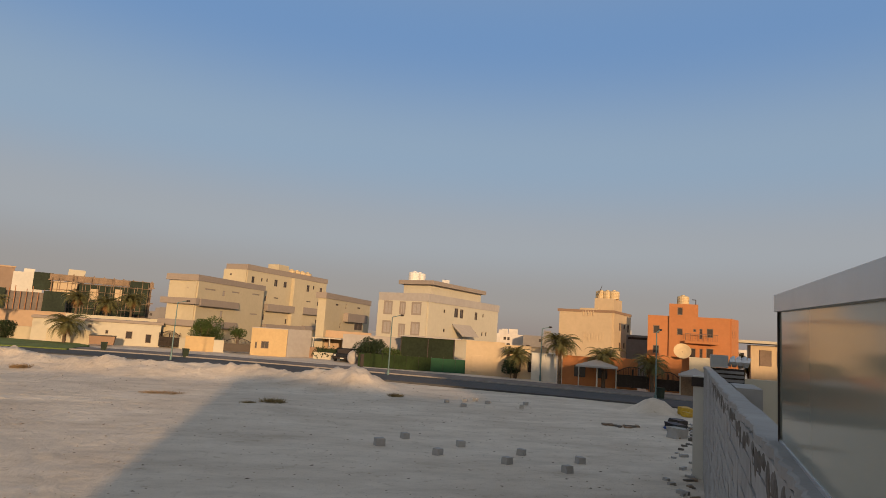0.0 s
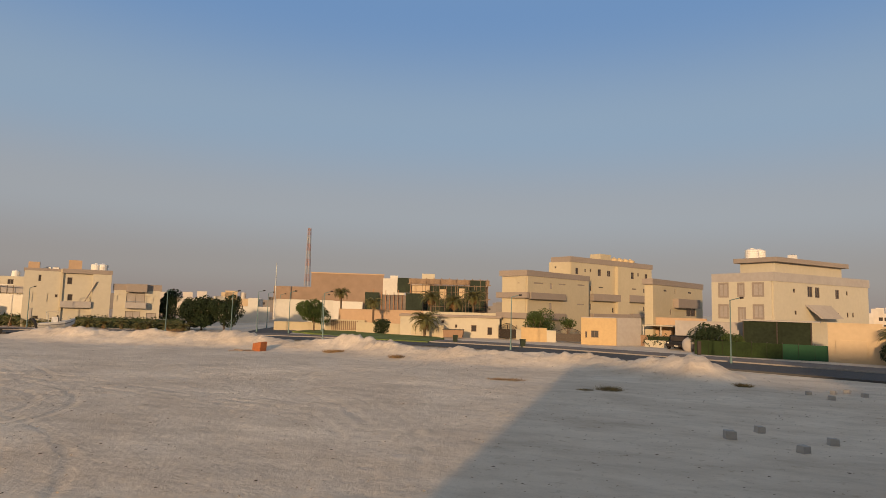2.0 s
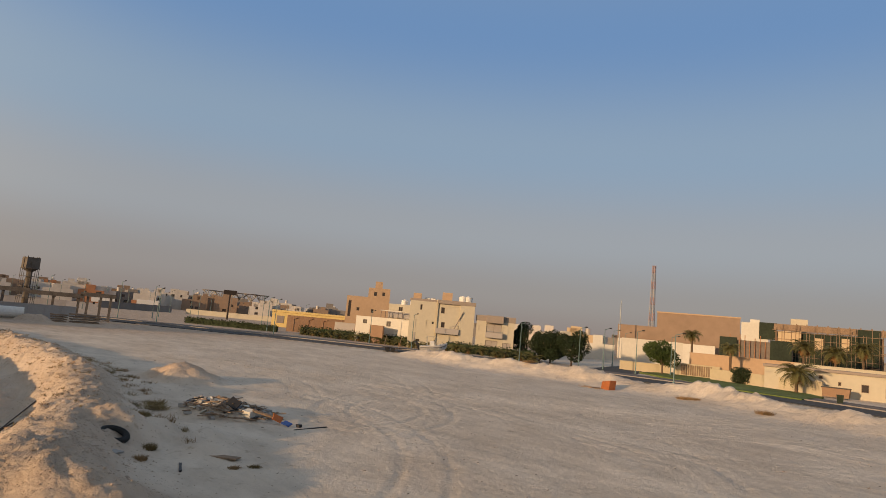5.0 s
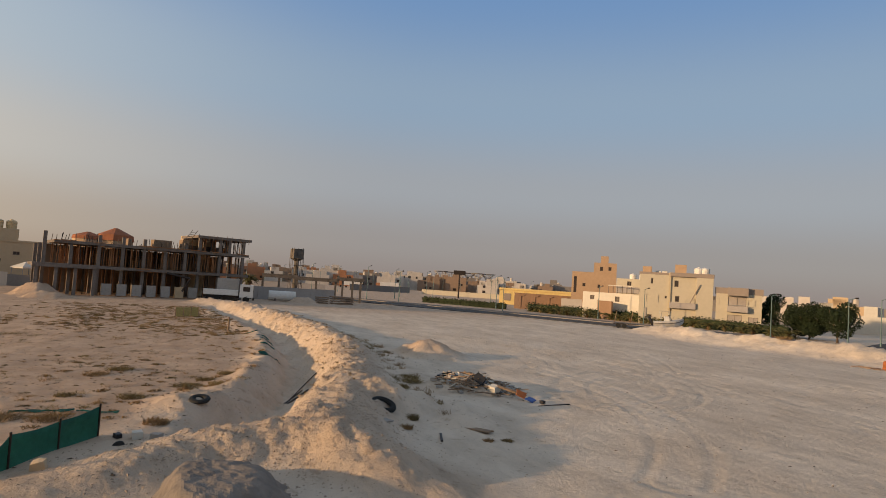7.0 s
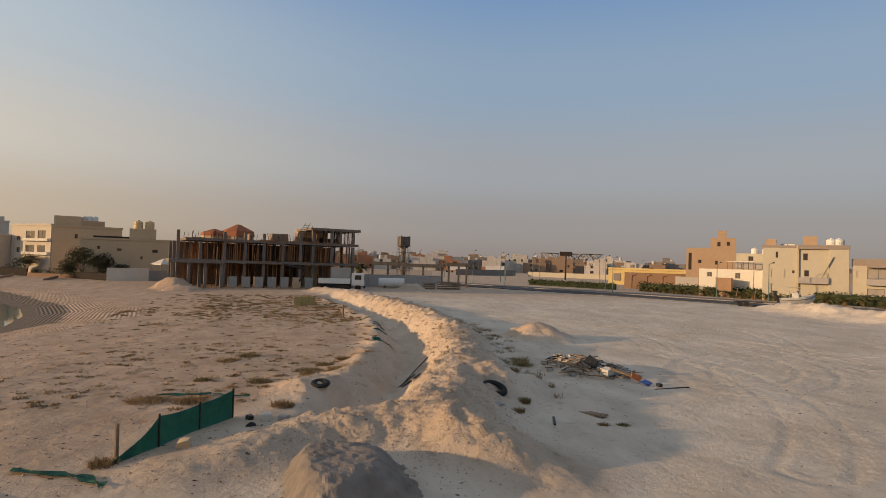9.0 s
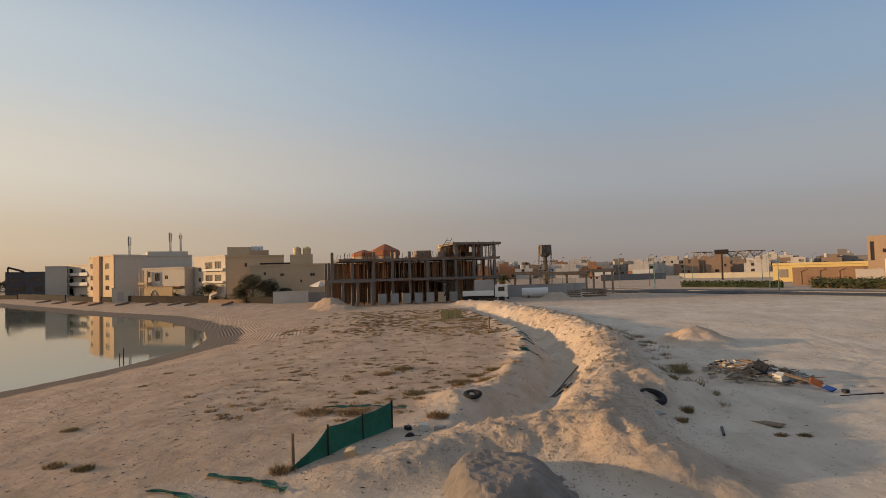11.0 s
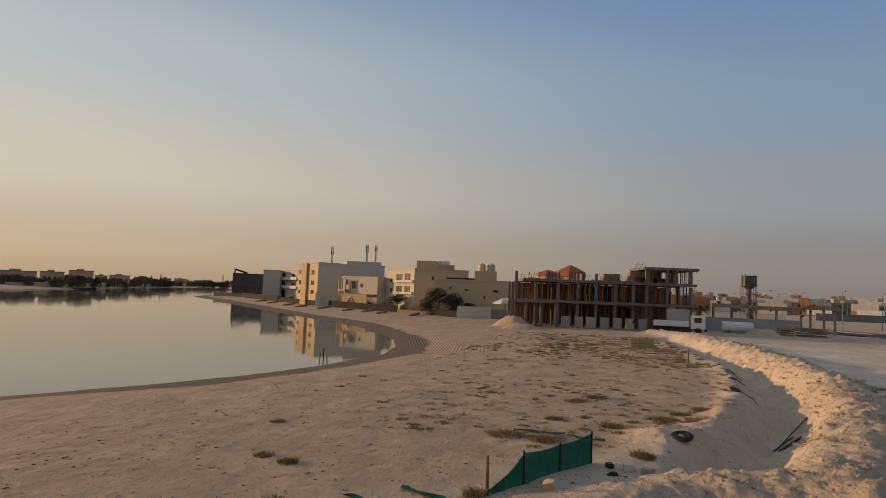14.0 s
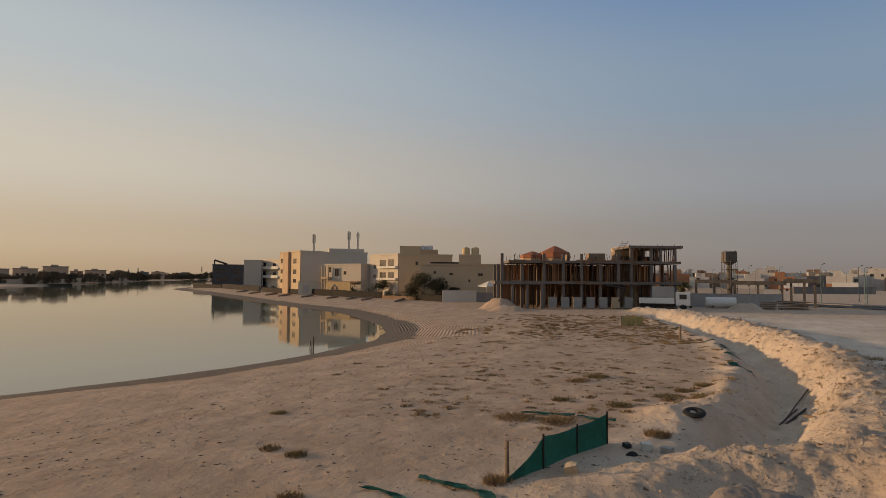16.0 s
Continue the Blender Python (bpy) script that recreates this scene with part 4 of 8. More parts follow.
    for i in range(6):
        band(h, q, 5.5 + i * 1.0, 5.6 + i * 1.0, -0.4, -0.25, 5.4, 6.9, FRAMEGREY, "screen_post")
    band(h, q, 5.4, 10.8, -0.45, -0.2, 6.9, 7.05, WHITE, "screen_beam")
    b = house("house", (-122, 88), "brown-tan three-storey house with stepped stair tower")
    f = Face((-125.2, 82.6), (-119.4, 90.8))
    core(b, f, 8.0, 0, 9.9, PINKTAN, 0.05, 10.0, inset=0.02)
    facade(b, f, 0, 10.0, PINKTAN, [(0.8, 7.0, 0.7, 3.8), (2.8, 7.0, 0.7, 0.8), (6.2, 6.8, 0.6, 0.9)])
    g = Face(f.at(4.9, 0.05, 0)[:2], f.at(10.0, 0.05, 0)[:2])
    core(b, g, 6.0, 9.9, 12.2, PINKTAN, 0.05, 5.0, inset=0.02)
    facade(b, g, 9.9, 12.3, PINKTAN, [(1.7, 10.9, 0.7, 1.0), (3.6, 11.0, 0.7, 0.9)])
    bm = bmesh.new()
    g.box(bm, 1.5, 3.2, -2.2, -0.2, 12.3, 13.9)
    part("chimney", bm, PINKTAN, b)


villa_with_green_box()
stepped_villa()
gatehouse()
white_annex()
beige_house()
terracotta_house()
villa_by_the_hedge()


# ---- garden walls, gates and yards along the street ----
def garden_wall(a, b, z1, mat, label, thick=0.3, cap=None, z0=-0.2):
    w = thing("garden_wall", (a[0], a[1], 0), label, "wall", "garden walls")
    f = Face(a, b)
    bm = bmesh.new()
    f.box(bm, 0, f.length, -thick, 0, z0, z1)
    part("wall", bm, mat, w)
    bm = bmesh.new()
    f.box(bm, -0.05, f.length + 0.05, -thick - 0.05, 0.05, z1, z1 + 0.1)
    part("coping", bm, cap or mat, w)
    return w, f


def iron_gate(a, b, h, label="black wrought iron double gate with arched top"):
    g = thing("iron_gate", (a[0], a[1], 0), label, "gate", "street gates")
    f = Face(a, b)
    L = f.length
    for u in (0, L / 2):
        bm = bmesh.new()
        for v in (u + 0.04, u + L / 2 - 0.04):
            f.box(bm, v - 0.05, v + 0.05, -0.05, 0.05, 0.2, h * 0.9)
        for z in (0.3, h * 0.35, h * 0.62):
            f.box(bm, u, u + L / 2, -0.04, 0.04, z - 0.04, z + 0.04)
        part("gate_frame", bm, DARKMETAL, g)
        bm = bmesh.new()
        n = 10
        for i in range(n):
            v = u + L / 2 * (i + 0.5) / n
            top = h * (0.72 + 0.28 * math.sin(math.pi * v / L))
            f.box(bm, v - 0.02, v + 0.02, -0.02, 0.02, 0.25, top)
        part("bars", bm, DARKMETAL, g)
    bm = bmesh.new()
    for i in range(16):
        v0, v1 = L * i / 16, L * (i + 1) / 16
        z0, z1 = (h * (0.72 + 0.28 * math.sin(math.pi * v / L)) for v in (v0, v1))
        tube(bm, f.at(v0, 0, z0), f.at(v1, 0, z1), 0.05, seg=6)
    part("arched_rail", bm, DARKMETAL, g)
    bm = bmesh.new()
    f.box(bm, 0.1, L - 0.1, -0.09, -0.06, 0.3, h * 0.62)
    part("backing_sheet", bm, DARKMETAL, g)
    return g


# by the stepped villa
garden_wall((-16.3, 96.9), (-12.4, 97.3), 2.1, YELLOW, "low yellow stone garden wall beside an iron gate")
garden_wall((-12.4, 97.3), (-10.9, 97.5), 1.75, OFFWHITE, "short off-white wall with a letter slot")
iron_gate((-11.0, 97.4), (-7.1, 97.6), 2.3)
iron_gate((-21.2, 103.2), (-18.1, 102.6), 2.6, "black iron gate panels between white posts")
garden_wall((-18.1, 102.4), (-16.3, 100.8), 1.6, OFFWHITE, "off-white garden wall with small openings")
garden_wall((1.4, 99.2), (9.2, 95.6), 1.5, BROWNW, "low brown wall in front of a carport", z0=-0.2)
garden_wall((2.0, 96.5), (8.6, 93.8), 0.9, OFFWHITE, "low white planter wall with hedge behind it")

carport = thing("carport", (5, 101, 0), "white steel carport with flat awning roof over parking", "carport")
f = Face((1.8, 99.6), (9.4, 96.6))
bm = bmesh.new()
f.box(bm, 0, f.length, -4, 0.3, 3.0, 3.15)
part("roof", bm, OFFWHITE, carport)
for i in range(4):
    bm = bmesh.new()
    u = 0.1 + i * (f.length - 0.2) / 3
    f.box(bm, u - 0.06, u + 0.06, -0.06, 0.06, 0, 3.0)
    part("post", bm, WHITE, carport)
bm = bmesh.new()
f.box(bm, 0, f.length, -4.2, -4.0, 0, 4.3)
part("back_wall", bm, PINKTAN, carport, "brown rear wall")

# by the white villa: green fence, dark green box, grey yard wall
g = thing("green_fence", (14, 81, 0), "dark green artificial grass fence along the verge", "fence")
f = Face((7.6, 83.2), (21.3, 78.6))
n = 9
for i in range(n):
    bm = bmesh.new()
    f.box(bm, f.length * i / n + 0.02, f.length * (i + 1) / n - 0.02, -0.08, 0, 0, 1.75)
    part("fence_panel", bm, material("grass_panel", (0.026, 0.045, 0.012), 0.95, spread=0.3, scale=6, bump=0.8, grain=60) if i == 0 else bpy.data.materials["grass_panel"] if i < n - 3 else bpy.data.materials["sheet_green"] if i > n - 3 else material("sheet_green", (0.012, 0.075, 0.028), 0.6, spread=0.1), g)
for i in range(n + 1):
    bm = bmesh.new()
    f.box(bm, f.length * i / n - 0.04, f.length * i / n + 0.04, -0.16, -0.08, 0, 1.9)
    part("post", bm, DARKMETAL, g)
b = thing("garden_room", (18, 87, 0), "dark green netted garden enclosure with a flat roof", "enclosure")
f = Face((13.6, 86.4), (20.8, 84.4))
bm = bmesh.new()
f.box(bm, 0.1, f.length - 0.1, -5, 0, 1.3, 4.2)
part("netting", bm, material("dark_green_net", (0.022, 0.032, 0.016), 0.9, spread=0.3, scale=3, bump=0.4, grain=80), b)
bm = bmesh.new()
f.box(bm, -0.2, f.length + 0.9, -5.2, 0.4, 4.25, 4.4)
part("roof_sheet", bm, GREYR, b)
for u in (0.05, 3.8, f.length - 0.05):
    bm = bmesh.new()
    f.box(bm, u - 0.06, u + 0.06, 0, 0.12, -0.1, 4.25)
    part("post", bm, DARKMETAL, b)
for i in range(3):
    bm = bmesh.new()
    f.box(bm, i * 2.0, i * 2.0 + 1.9, 0.1, 0.35, 1.1, 1.35)
    part("planter_rail", bm, DARKMETAL, b)
garden_wall((6.0, 93.0), (18.5, 89.0), 3.9, GREYR, "grey rendered yard wall with pipe railing", z0=0)
garden_wall((9.0, 90.5), (14.2, 88.9), 2.9, GREYR, "lower grey yard wall")

w, f = garden_wall((20.9, 78.4), (25.6, 76.9), 4.25, SANDSTONE, "tall sand-coloured boundary wall with blind niche")
band(w, f, 0.7, 3.6, 0.02, 0.06, 0.4, 2.5, SANDSTONE, "niche")
garden_wall((25.6, 76.9), (31.0, 75.2), 4.0, SANDSTONE, "sand-coloured boundary wall with windows onto the street")
w, f = garden_wall((25.9, 75.5), (29.6, 74.3), 2.9, SANDSTONE, "sand-coloured front wall with small barred windows")
for u in (1.0, 2.3, 3.2):
    band(w, f, u, u + 0.4, 0.01, 0.05, 0.9, 2.2, DARKMETAL, "grille")
garden_wall((28.0, 73.4), (30.6, 71.8), 3.3, WHITE, "white gate pillar wall beside the palm")
w, f = garden_wall((30.7, 70.2), (36.2, 67.5), 3.3, TERRA, "tall terracotta boundary wall with shaded windows")
for u in (1.4, 3.9):
    band(w, f, u, u + 1.3, 0.01, 0.06, 1.0, 2.3, GLASSDARK, "window")
garden_wall((36.2, 67.5), (38.5, 66.6), 3.4, TERRA, "terracotta wall with a gate opening")
iron_gate((36.0, 67.0), (39.3, 65.4), 2.6)
garden_wall((39.3, 65.6), (40.0, 65.2), 2.6, TERRA, "terracotta gate pillar")
iron_gate((40.0, 65.2), (42.3, 63.9), 2.3, "black iron railing between terracotta pillars")
garden_wall((40.2, 67.5), (44.8, 65.0), 4.0, TERRA, "terracotta inner wall of the terracotta house")
garden_wall((43.6, 64.2), (46.0, 62.7), 4.1, OFFWHITE, "off-white wall next to the terracotta house")
garden_wall((41.9, 63.2), (44.5, 61.4), 2.5, OLDWOOD, "brown timber slat gate under a white canopy")
dish = thing("satellite_dish", (43.4, 65.3, 4.0), "large cream satellite dish above a garden wall", "satellite dish")
bm = bmesh.new()
lathe(bm, 0, 0, [(0.15, 0.0), (0.55, 0.08), (0.95, 0.28), (0.98, 0.28), (0.56, 0.11), (0.1, 0.05)], 20)
bmesh.ops.transform(bm, matrix=pose(43.4, 65.3, 4.7, 62, 0, -28), verts=bm.verts)
part("dish", bm, TANK, dish)
bm = bmesh.new()
tube(bm, (43.4, 65.3, 3.9), (43.4, 65.3, 4.75), 0.08)
part("mount", bm, DARKMETAL, dish)


def canopy(x, y, turn, w, d, h, label):
    c = thing("car_canopy", (x, y, 0), label, "canopy", "car canopies")
    co, si = math.cos(radians(turn)), math.sin(radians(turn))
    bm = bmesh.new()
    pk = (x, y, h + 0.75)
    cor = [(x + co * a - si * b, y + si * a + co * b, h) for a, b in ((-w / 2, -d / 2), (w / 2, -d / 2), (w / 2, d / 2), (-w / 2, d / 2))]
    vs = [bm.verts.new(p) for p in cor] + [bm.verts.new((p[0], p[1], p[2] - 0.18)) for p in cor]
    t = bm.verts.new(pk)
    for i in range(4):
        j = (i + 1) % 4
        bm.faces.new((vs[i], vs[j], t))
        bm.faces.new((vs[i], vs[i + 4], vs[j + 4], vs[j]))
    part("fabric_roof", bm, GREYR, c)
    for a in (-w / 2 + 0.2, w / 2 - 0.2):
        bm = bmesh.new()
        px, py = x + co * a - si * d * 0.35, y + si * a + co * d * 0.35
        tube(bm, (px, py, 0), (px, py, h), 0.07)
        part("post", bm, WHITE, c)
    bm = bmesh.new()
    tube(bm, (x, y, 0.1), (x, y, h + 0.7), 0.09)
    part("post", bm, WHITE, c)


canopy(33.2, 66.2, -28, 4.6, 3.6, 2.5, "grey fabric car canopy on white posts")
canopy(42.0, 60.9, -32, 3.2, 3.0, 2.3, "white sheet canopy over a timber gate")

# lawn triangle and far garden walls
bm = bmesh.new()
pts = [(-56.0, 96.0), (-36.5, 82.6), (-26.5, 81.2), (-27.5, 92.5), (-30, 96.0), (-45, 101.5), (-58, 118)]
top = [bm.verts.new((x, y, 0.27)) for x, y in pts]
low = [bm.verts.new((x, y, -0.2)) for x, y in pts]
bm.faces.new(top)
for i in range(len(pts)):
    bm.faces.new((top[i], low[i], low[(i + 1) % len(pts)], top[(i + 1) % len(pts)]))
bmesh.ops.recalc_face_normals(bm, faces=bm.faces[:])
solo("lawn", bm, LAWN, (-40, 95, 0), "mown green lawn triangle beside the street", "lawn", kind="structure")
garden_wall((-52.0, 105.5), (-36.0, 110.5), 4.2, PINKTAN, "long pale tan garden wall with slatted panel")
w, f = garden_wall((-54.0, 104.0), (-47.0, 106.2), 2.2, CREAM, "cream garden wall beside the lawn")
bm = bmesh.new()
for i in range(14):
    f.box(bm, 1.2 + i * 0.36, 1.45 + i * 0.36, 0.02, 0.1, 0.4, 2.1)
part("slats", bm, OLDWOOD, w)
garden_wall((-47.0, 102.5), (-29.5, 98.6), 1.9, CREAM, "long cream boundary wall in front of the palms")
garden_wall((-36.0, 107.5), (-20.0, 110.5), 4.1, OFFWHITE, "off-white rear garden wall")
garden_wall((-70.0, 113.0), (-60.0, 119.0), 5.8, WHITE, "white end wall of a low building")
garden_wall((-62.5, 100.5), (-54.5, 104.0), 1.6, CREAM, "low cream wall near the side street")


# scaffolded house with green nets
s = house("building_site", (-38, 130), "unfinished house wrapped in green nets and timber scaffolding")
f = Face((-45.5, 126.5), (-29.8, 132.0))
core(s, f, 9, 0, 9.8, CONCRETE)
for i in range(11):
    bm = bmesh.new()
    u = f.length * i / 10
    f.box(bm, u - 0.1, u + 0.1, 0.5, 0.7, 0, 11.3 if i > 1 else 10.5)
    part("scaffold_post", bm, OLDWOOD, s)
for z in (4.0, 6.9, 9.9):
    bm = bmesh.new()
    f.box(bm, -0.6, f.length + 0.6, 0.1, 1.0, z, z + 0.18)
    part("scaffold_deck", bm, OLDWOOD, s)
for u0, u1, z0, z1 in ((4.4, 9.0, 3.0, 9.7), (9.1, 13.3, 4.1, 9.8), (12.8, 16.2, 4.6, 11.0), (0.2, 4.2, 3.4, 6.6)):
    bm = bmesh.new()
    f.box(bm, u0, u1, 1.0, 1.06, z0, z1)
    part("shade_net", bm, NETGREEN, s)
for i in range(22):
    bm = bmesh.new()
    u = f.length * (i + 0.3 * math.sin(i * 2.3)) / 21
    tube(bm, f.at(u, 1.15, 0), f.at(u, 1.15, 10.4 + 0.7 * math.sin(i * 1.7)), 0.05, seg=5)
    part("scaffold_pole", bm, OLDWOOD, s)
for z in (2.2, 5.2, 6.6, 8.3, 9.6):
    bm = bmesh.new()
    tube(bm, f.at(-0.3, 1.2, z), f.at(f.length + 0.3, 1.2, z + 0.1), 0.05, seg=5)
    part("ledger", bm, OLDWOOD, s)
for u0, u1, z0, z1 in ((0.3, 4.1, 6.9, 9.8), (6.2, 7.6, 6.9, 8.9), (10.4, 11.6, 7.0, 9.2)):
    band(s, f, u0, u1, 0.95, 1.1, z0, z1, SANDSTONE, "plywood_sheet")
band(s, f, -0.4, f.length + 0.4, 0.3, 0.6, 10.0, 11.1, OLDWOOD, "formwork_edge", "weathered plank formwork along the roof edge")
bm = bmesh.new()
f.box(bm, 2.4, 5.2, -4, -1.6, 9.8, 12.3)
part("stair_room", bm, OFFWHITE, s)
w = house("house", (-50, 127), "white flat-roofed house beside the scaffolding")
f2 = Face((-51.3, 124.9), (-46.9, 126.6))
core(w, f2, 6, 0, 11.0, WHITE)
bm = bmesh.new()
f2.box(bm, 1.5, 3.2, -3, -1.2, 11.0, 11.7)
part("roof_room", bm, WHITE, w)
bm = bmesh.new()
f2.box(bm, f2.length - 1.6, f2.length + 1.4, 0.05, 0.12, 8.0, 11.2)
part("shade_net", bm, NETGREEN, w)
s2 = house("building_site", (-48, 121), "low unfinished block with timber props and green netting")
f3 = Face((-53.0, 119.5), (-41.5, 123.5))
core(s2, f3, 4, 0, 7.4, CONCRETE)
for i in range(14):
    bm = bmesh.new()
    f3.box(bm, i * 0.85, i * 0.85 + 0.12, 0.2, 0.34, 0, 7.4 + 0.5 * (i % 3))
    part("prop", bm, WOOD, s2)
for u0, u1 in ((0, 3.0), (8.5, 12)):
    bm = bmesh.new()
    f3.box(bm, u0, u1, 0.4, 0.46, 3.6, 7.8)
    part("shade_net", bm, NETGREEN, s2)

# large plain building and masts behind
wh = thing("warehouse", (-95, 185, 0), "large windowless sand-coloured building behind the houses", "building")
f = Face((-112.0, 179.0), (-79.0, 195.5))
core(wh, f, 25, 0, 10.8, HAZE2)
f = Face((-101.5, 184.5), (-80.0, 195.2))
core(wh, f, 22, 10.8, 15.6, HAZE2, name="upper_hall")
band(wh, f, -0.2, f.length + 0.2, 0.0, 0.15, 15.4, 15.8, PINKTAN, "coping")
f = Face((-110.0, 176.0), (-84, 187.5))
core(wh, f, 3, 0, 6.3, WHITE, name="lower_wall")

mast = thing("radio_mast", (-197, 353, 0), "tall red and white lattice radio mast", "mast")
H, W0, W1 = 54.0, 1.5, 0.7
for k in range(11):
    z0, z1 = H * k / 11, H * (k + 1) / 11
    w0, w1 = W0 + (W1 - W0) * k / 11, W0 + (W1 - W0) * (k + 1) / 11
    bm = bmesh.new()
    cs = ((-1, -1), (1, -1), (1, 1), (-1, 1))
    for i, (a, b) in enumerate(cs):
        c, d = cs[(i + 1) % 4]
        p0, p1 = (-197 + a * w0, 353 + b * w0, z0), (-197 + a * w1, 353 + b * w1, z1)
        q0, q1 = (-197 + c * w0, 353 + d * w0, z0), (-197 + c * w1, 353 + d * w1, z1)
        tube(bm, p0, p1, 0.16, seg=4)
        for s0 in range(2):
            t0, t1 = s0 / 2, (s0 + 1) / 2
            l = lambda u, v, t: tuple(u[m] + (v[m] - u[m]) * t for m in range(3))
            tube(bm, l(p0, p1, t0), l(q0, q1, t1), 0.09, seg=4)
            tube(bm, l(q0, q1, t0), l(p0, p1, t1), 0.09, seg=4)
    part("mast_section", bm, MASTRED if k % 2 == 0 else GREYR, mast)
thin = thing("antenna_pole", (-107, 172, 0), "thin grey antenna pole", "pole")
bm = bmesh.new()
tube(bm, (-107, 172, 0), (-107, 172, 17.8), 0.22, 0.12)
part("shaft", bm, STEEL, thin)

# brown arched wall, sunlit yellow wall and low sheds beyond the hedge
w, f = garden_wall((-141.5, 76.5), (-133.0, 90.0), 3.9, BROWNW, "brown wall with blind pointed arches")
for i in range(4):
    u = 1.5 + i * 3.6
    band(w, f, u, u + 0.25, 0.02, 0.14, 0.2, 3.2, BROWNW, "arch_rib")
    bm = bmesh.new()
    tube(bm, f.at(u + 0.1, 0.1, 3.2), f.at(u + 1.2, 0.1, 3.55), 0.12, seg=6)
    part("arch_rib", bm, BROWNW, w)
y = thing("warehouse", (-172, 102, 0), "long low yellow building lit by the sun", "building")
f = Face((-174.2, 89.1), (-159.9, 112.6))
core(y, f, 6, 0, 4.9, SUNYELLOW)
band(y, f, -0.1, f.length + 0.1, 0, 0.2, 4.5, 5.1, SUNYELLOW, "fascia")
for k in range(7):
    band(y, f, 1.5 + k * 3.7, 3.6 + k * 3.7, 0.0, 0.12, 1.2, 3.4, TAUPE, "shutter_door")
garden_wall((-117.0, 80.0), (-104.0, 78.0), 3.6, BROWNW, "dark brown garden wall behind the hedge")
# white wall in GREYR, which carries the shade on it as colour
garden_wall((-126.0, 80.5), (-117.0, 86.5), 3.4, GREYR, "white garden wall behind the hedge, its shade put into grey")
garden_wall((-100.0, 83.0), (-96.0, 79.6), 3.0, GREYR, "grey garden wall by the villa")


# ---- street lamps ----
def street_lamp(x, y, h=6.4, arm=(0.9, 0.0), mat=TEAL, label="grey steel street lamp with a short arm"):
    l = thing("street_lamp", (x, y, 0), label, "street lamp", "street lamps")
    bm = bmesh.new()
    tube(bm, (x, y, -0.1), (x, y, h), 0.085, 0.05, 10)
    part("pole", bm, mat, l)
    bm = bmesh.new()
    tube(bm, (x, y, 0.0), (x, y, 0.7), 0.14, 0.13, 10)
    part("base_sleeve", bm, mat, l)
    bm = bmesh.new()
    e = (x + arm[0], y + arm[1], h + 0.22)
    tube(bm, (x, y, h - 0.03), e, 0.045, seg=6)
    part("arm", bm, mat, l)
    bm = bmesh.new()
    d = Vector((arm[0], arm[1])).normalized() * 0.35
    tube(bm, e, (e[0] + d.x, e[1] + d.y, e[2] + 0.03), 0.12, 0.08, 8)
    part("lamp_head", bm, DARKMETAL, l)


for x, y in ((-13.6, 73.6), (9.6, 68.0), (28.9, 72.6), (-37.9, 72.6), (-56.6, 79.5), (-66.5, 77.4), (-91.2, 75.4), (-103.3, 74.4)):
    street_lamp(x, y)
street_lamp(-60.3, 91.8, 6.8)
street_lamp(-53.3, 90.2, 6.8)
street_lamp(32.2, 52.4, 6.4, (0.5, 0.3), TEAL, "teal painted street lamp beside a sand heap")
for x, y, h in ((-70, 110, 7), (-77, 126, 7), (-52, 99.0, 6.5), (-120, 62, 7), (-131, 66, 7.5), (-150, 74, 8), (-165, 52, 8), (-150, 40, 8), (-185, 60, 8), (-170, 30, 8), (-195, 75, 8), (-140, 45, 7)):
    street_lamp(x, y, h, (0.9, 0.3))


# ---- trees ----
def leaf_cloud(bm, rng, c, r, n, size, flat=0.8):
    """Many small leaf clumps on and inside an uneven ball."""
    for _ in range(n):
        a, b = rng.uniform(0, 2 * math.pi), math.acos(rng.uniform(-1, 1))
        k = r * rng.uniform(0.45, 1.0) ** 0.6
        p = Vector((c[0] + k * math.sin(b) * math.cos(a), c[1] + k * math.sin(b) * math.sin(a), c[2] + flat * k * math.cos(b)))
        u = Vector((rng.uniform(-1, 1), rng.uniform(-1, 1), rng.uniform(-1, 1))).normalized()
        v = u.orthogonal().normalized()
        s = size * rng.uniform(0.6, 1.4)
        bm.faces.new([bm.verts.new(q) for q in (p - u * s, p - v * s * 0.5, p + u * s, p + v * s * 0.5)])


def leafy_tree(x, y, h, r, mat=LEAF, label="dense dark green garden tree", seed=1, trunk=0.35, n=1500, z=0.0, leaf=None):
    rng = random.Random(seed)
    t = thing("tree", (x, y, z), label, "tree", "garden trees")
    bm = bmesh.new()
    tube(bm, (x, y, z - 0.1), (x, y, z + h * trunk), 0.045 * h * 0.6, 0.03 * h * 0.6, 8)
    for i in range(6):
        a = i * 1.05 + rng.uniform(-0.3, 0.3)
        tube(bm, (x, y, z + h * trunk * 0.9), (x + r * 0.6 * math.cos(a), y + r * 0.6 * math.sin(a), z + h * rng.uniform(0.55, 0.85)), 0.012 * h, 0.005 * h, 5)
    part("trunk", bm, BARK, t)
    bm = bmesh.new()
    for i in range(9):
        a = rng.uniform(0, 2 * math.pi)
        k = rng.uniform(0.1, 0.75) * r
        zc = z + h * rng.uniform(trunk + 0.15, 0.83)
        leaf_cloud(bm, rng, (x + k * math.cos(a), y + k * math.sin(a), zc), r * rng.uniform(0.5, 0.75), n // (9 if leaf else 4), leaf or 0.09 + 0.022 * r)
    part("crown", bm, mat, t)


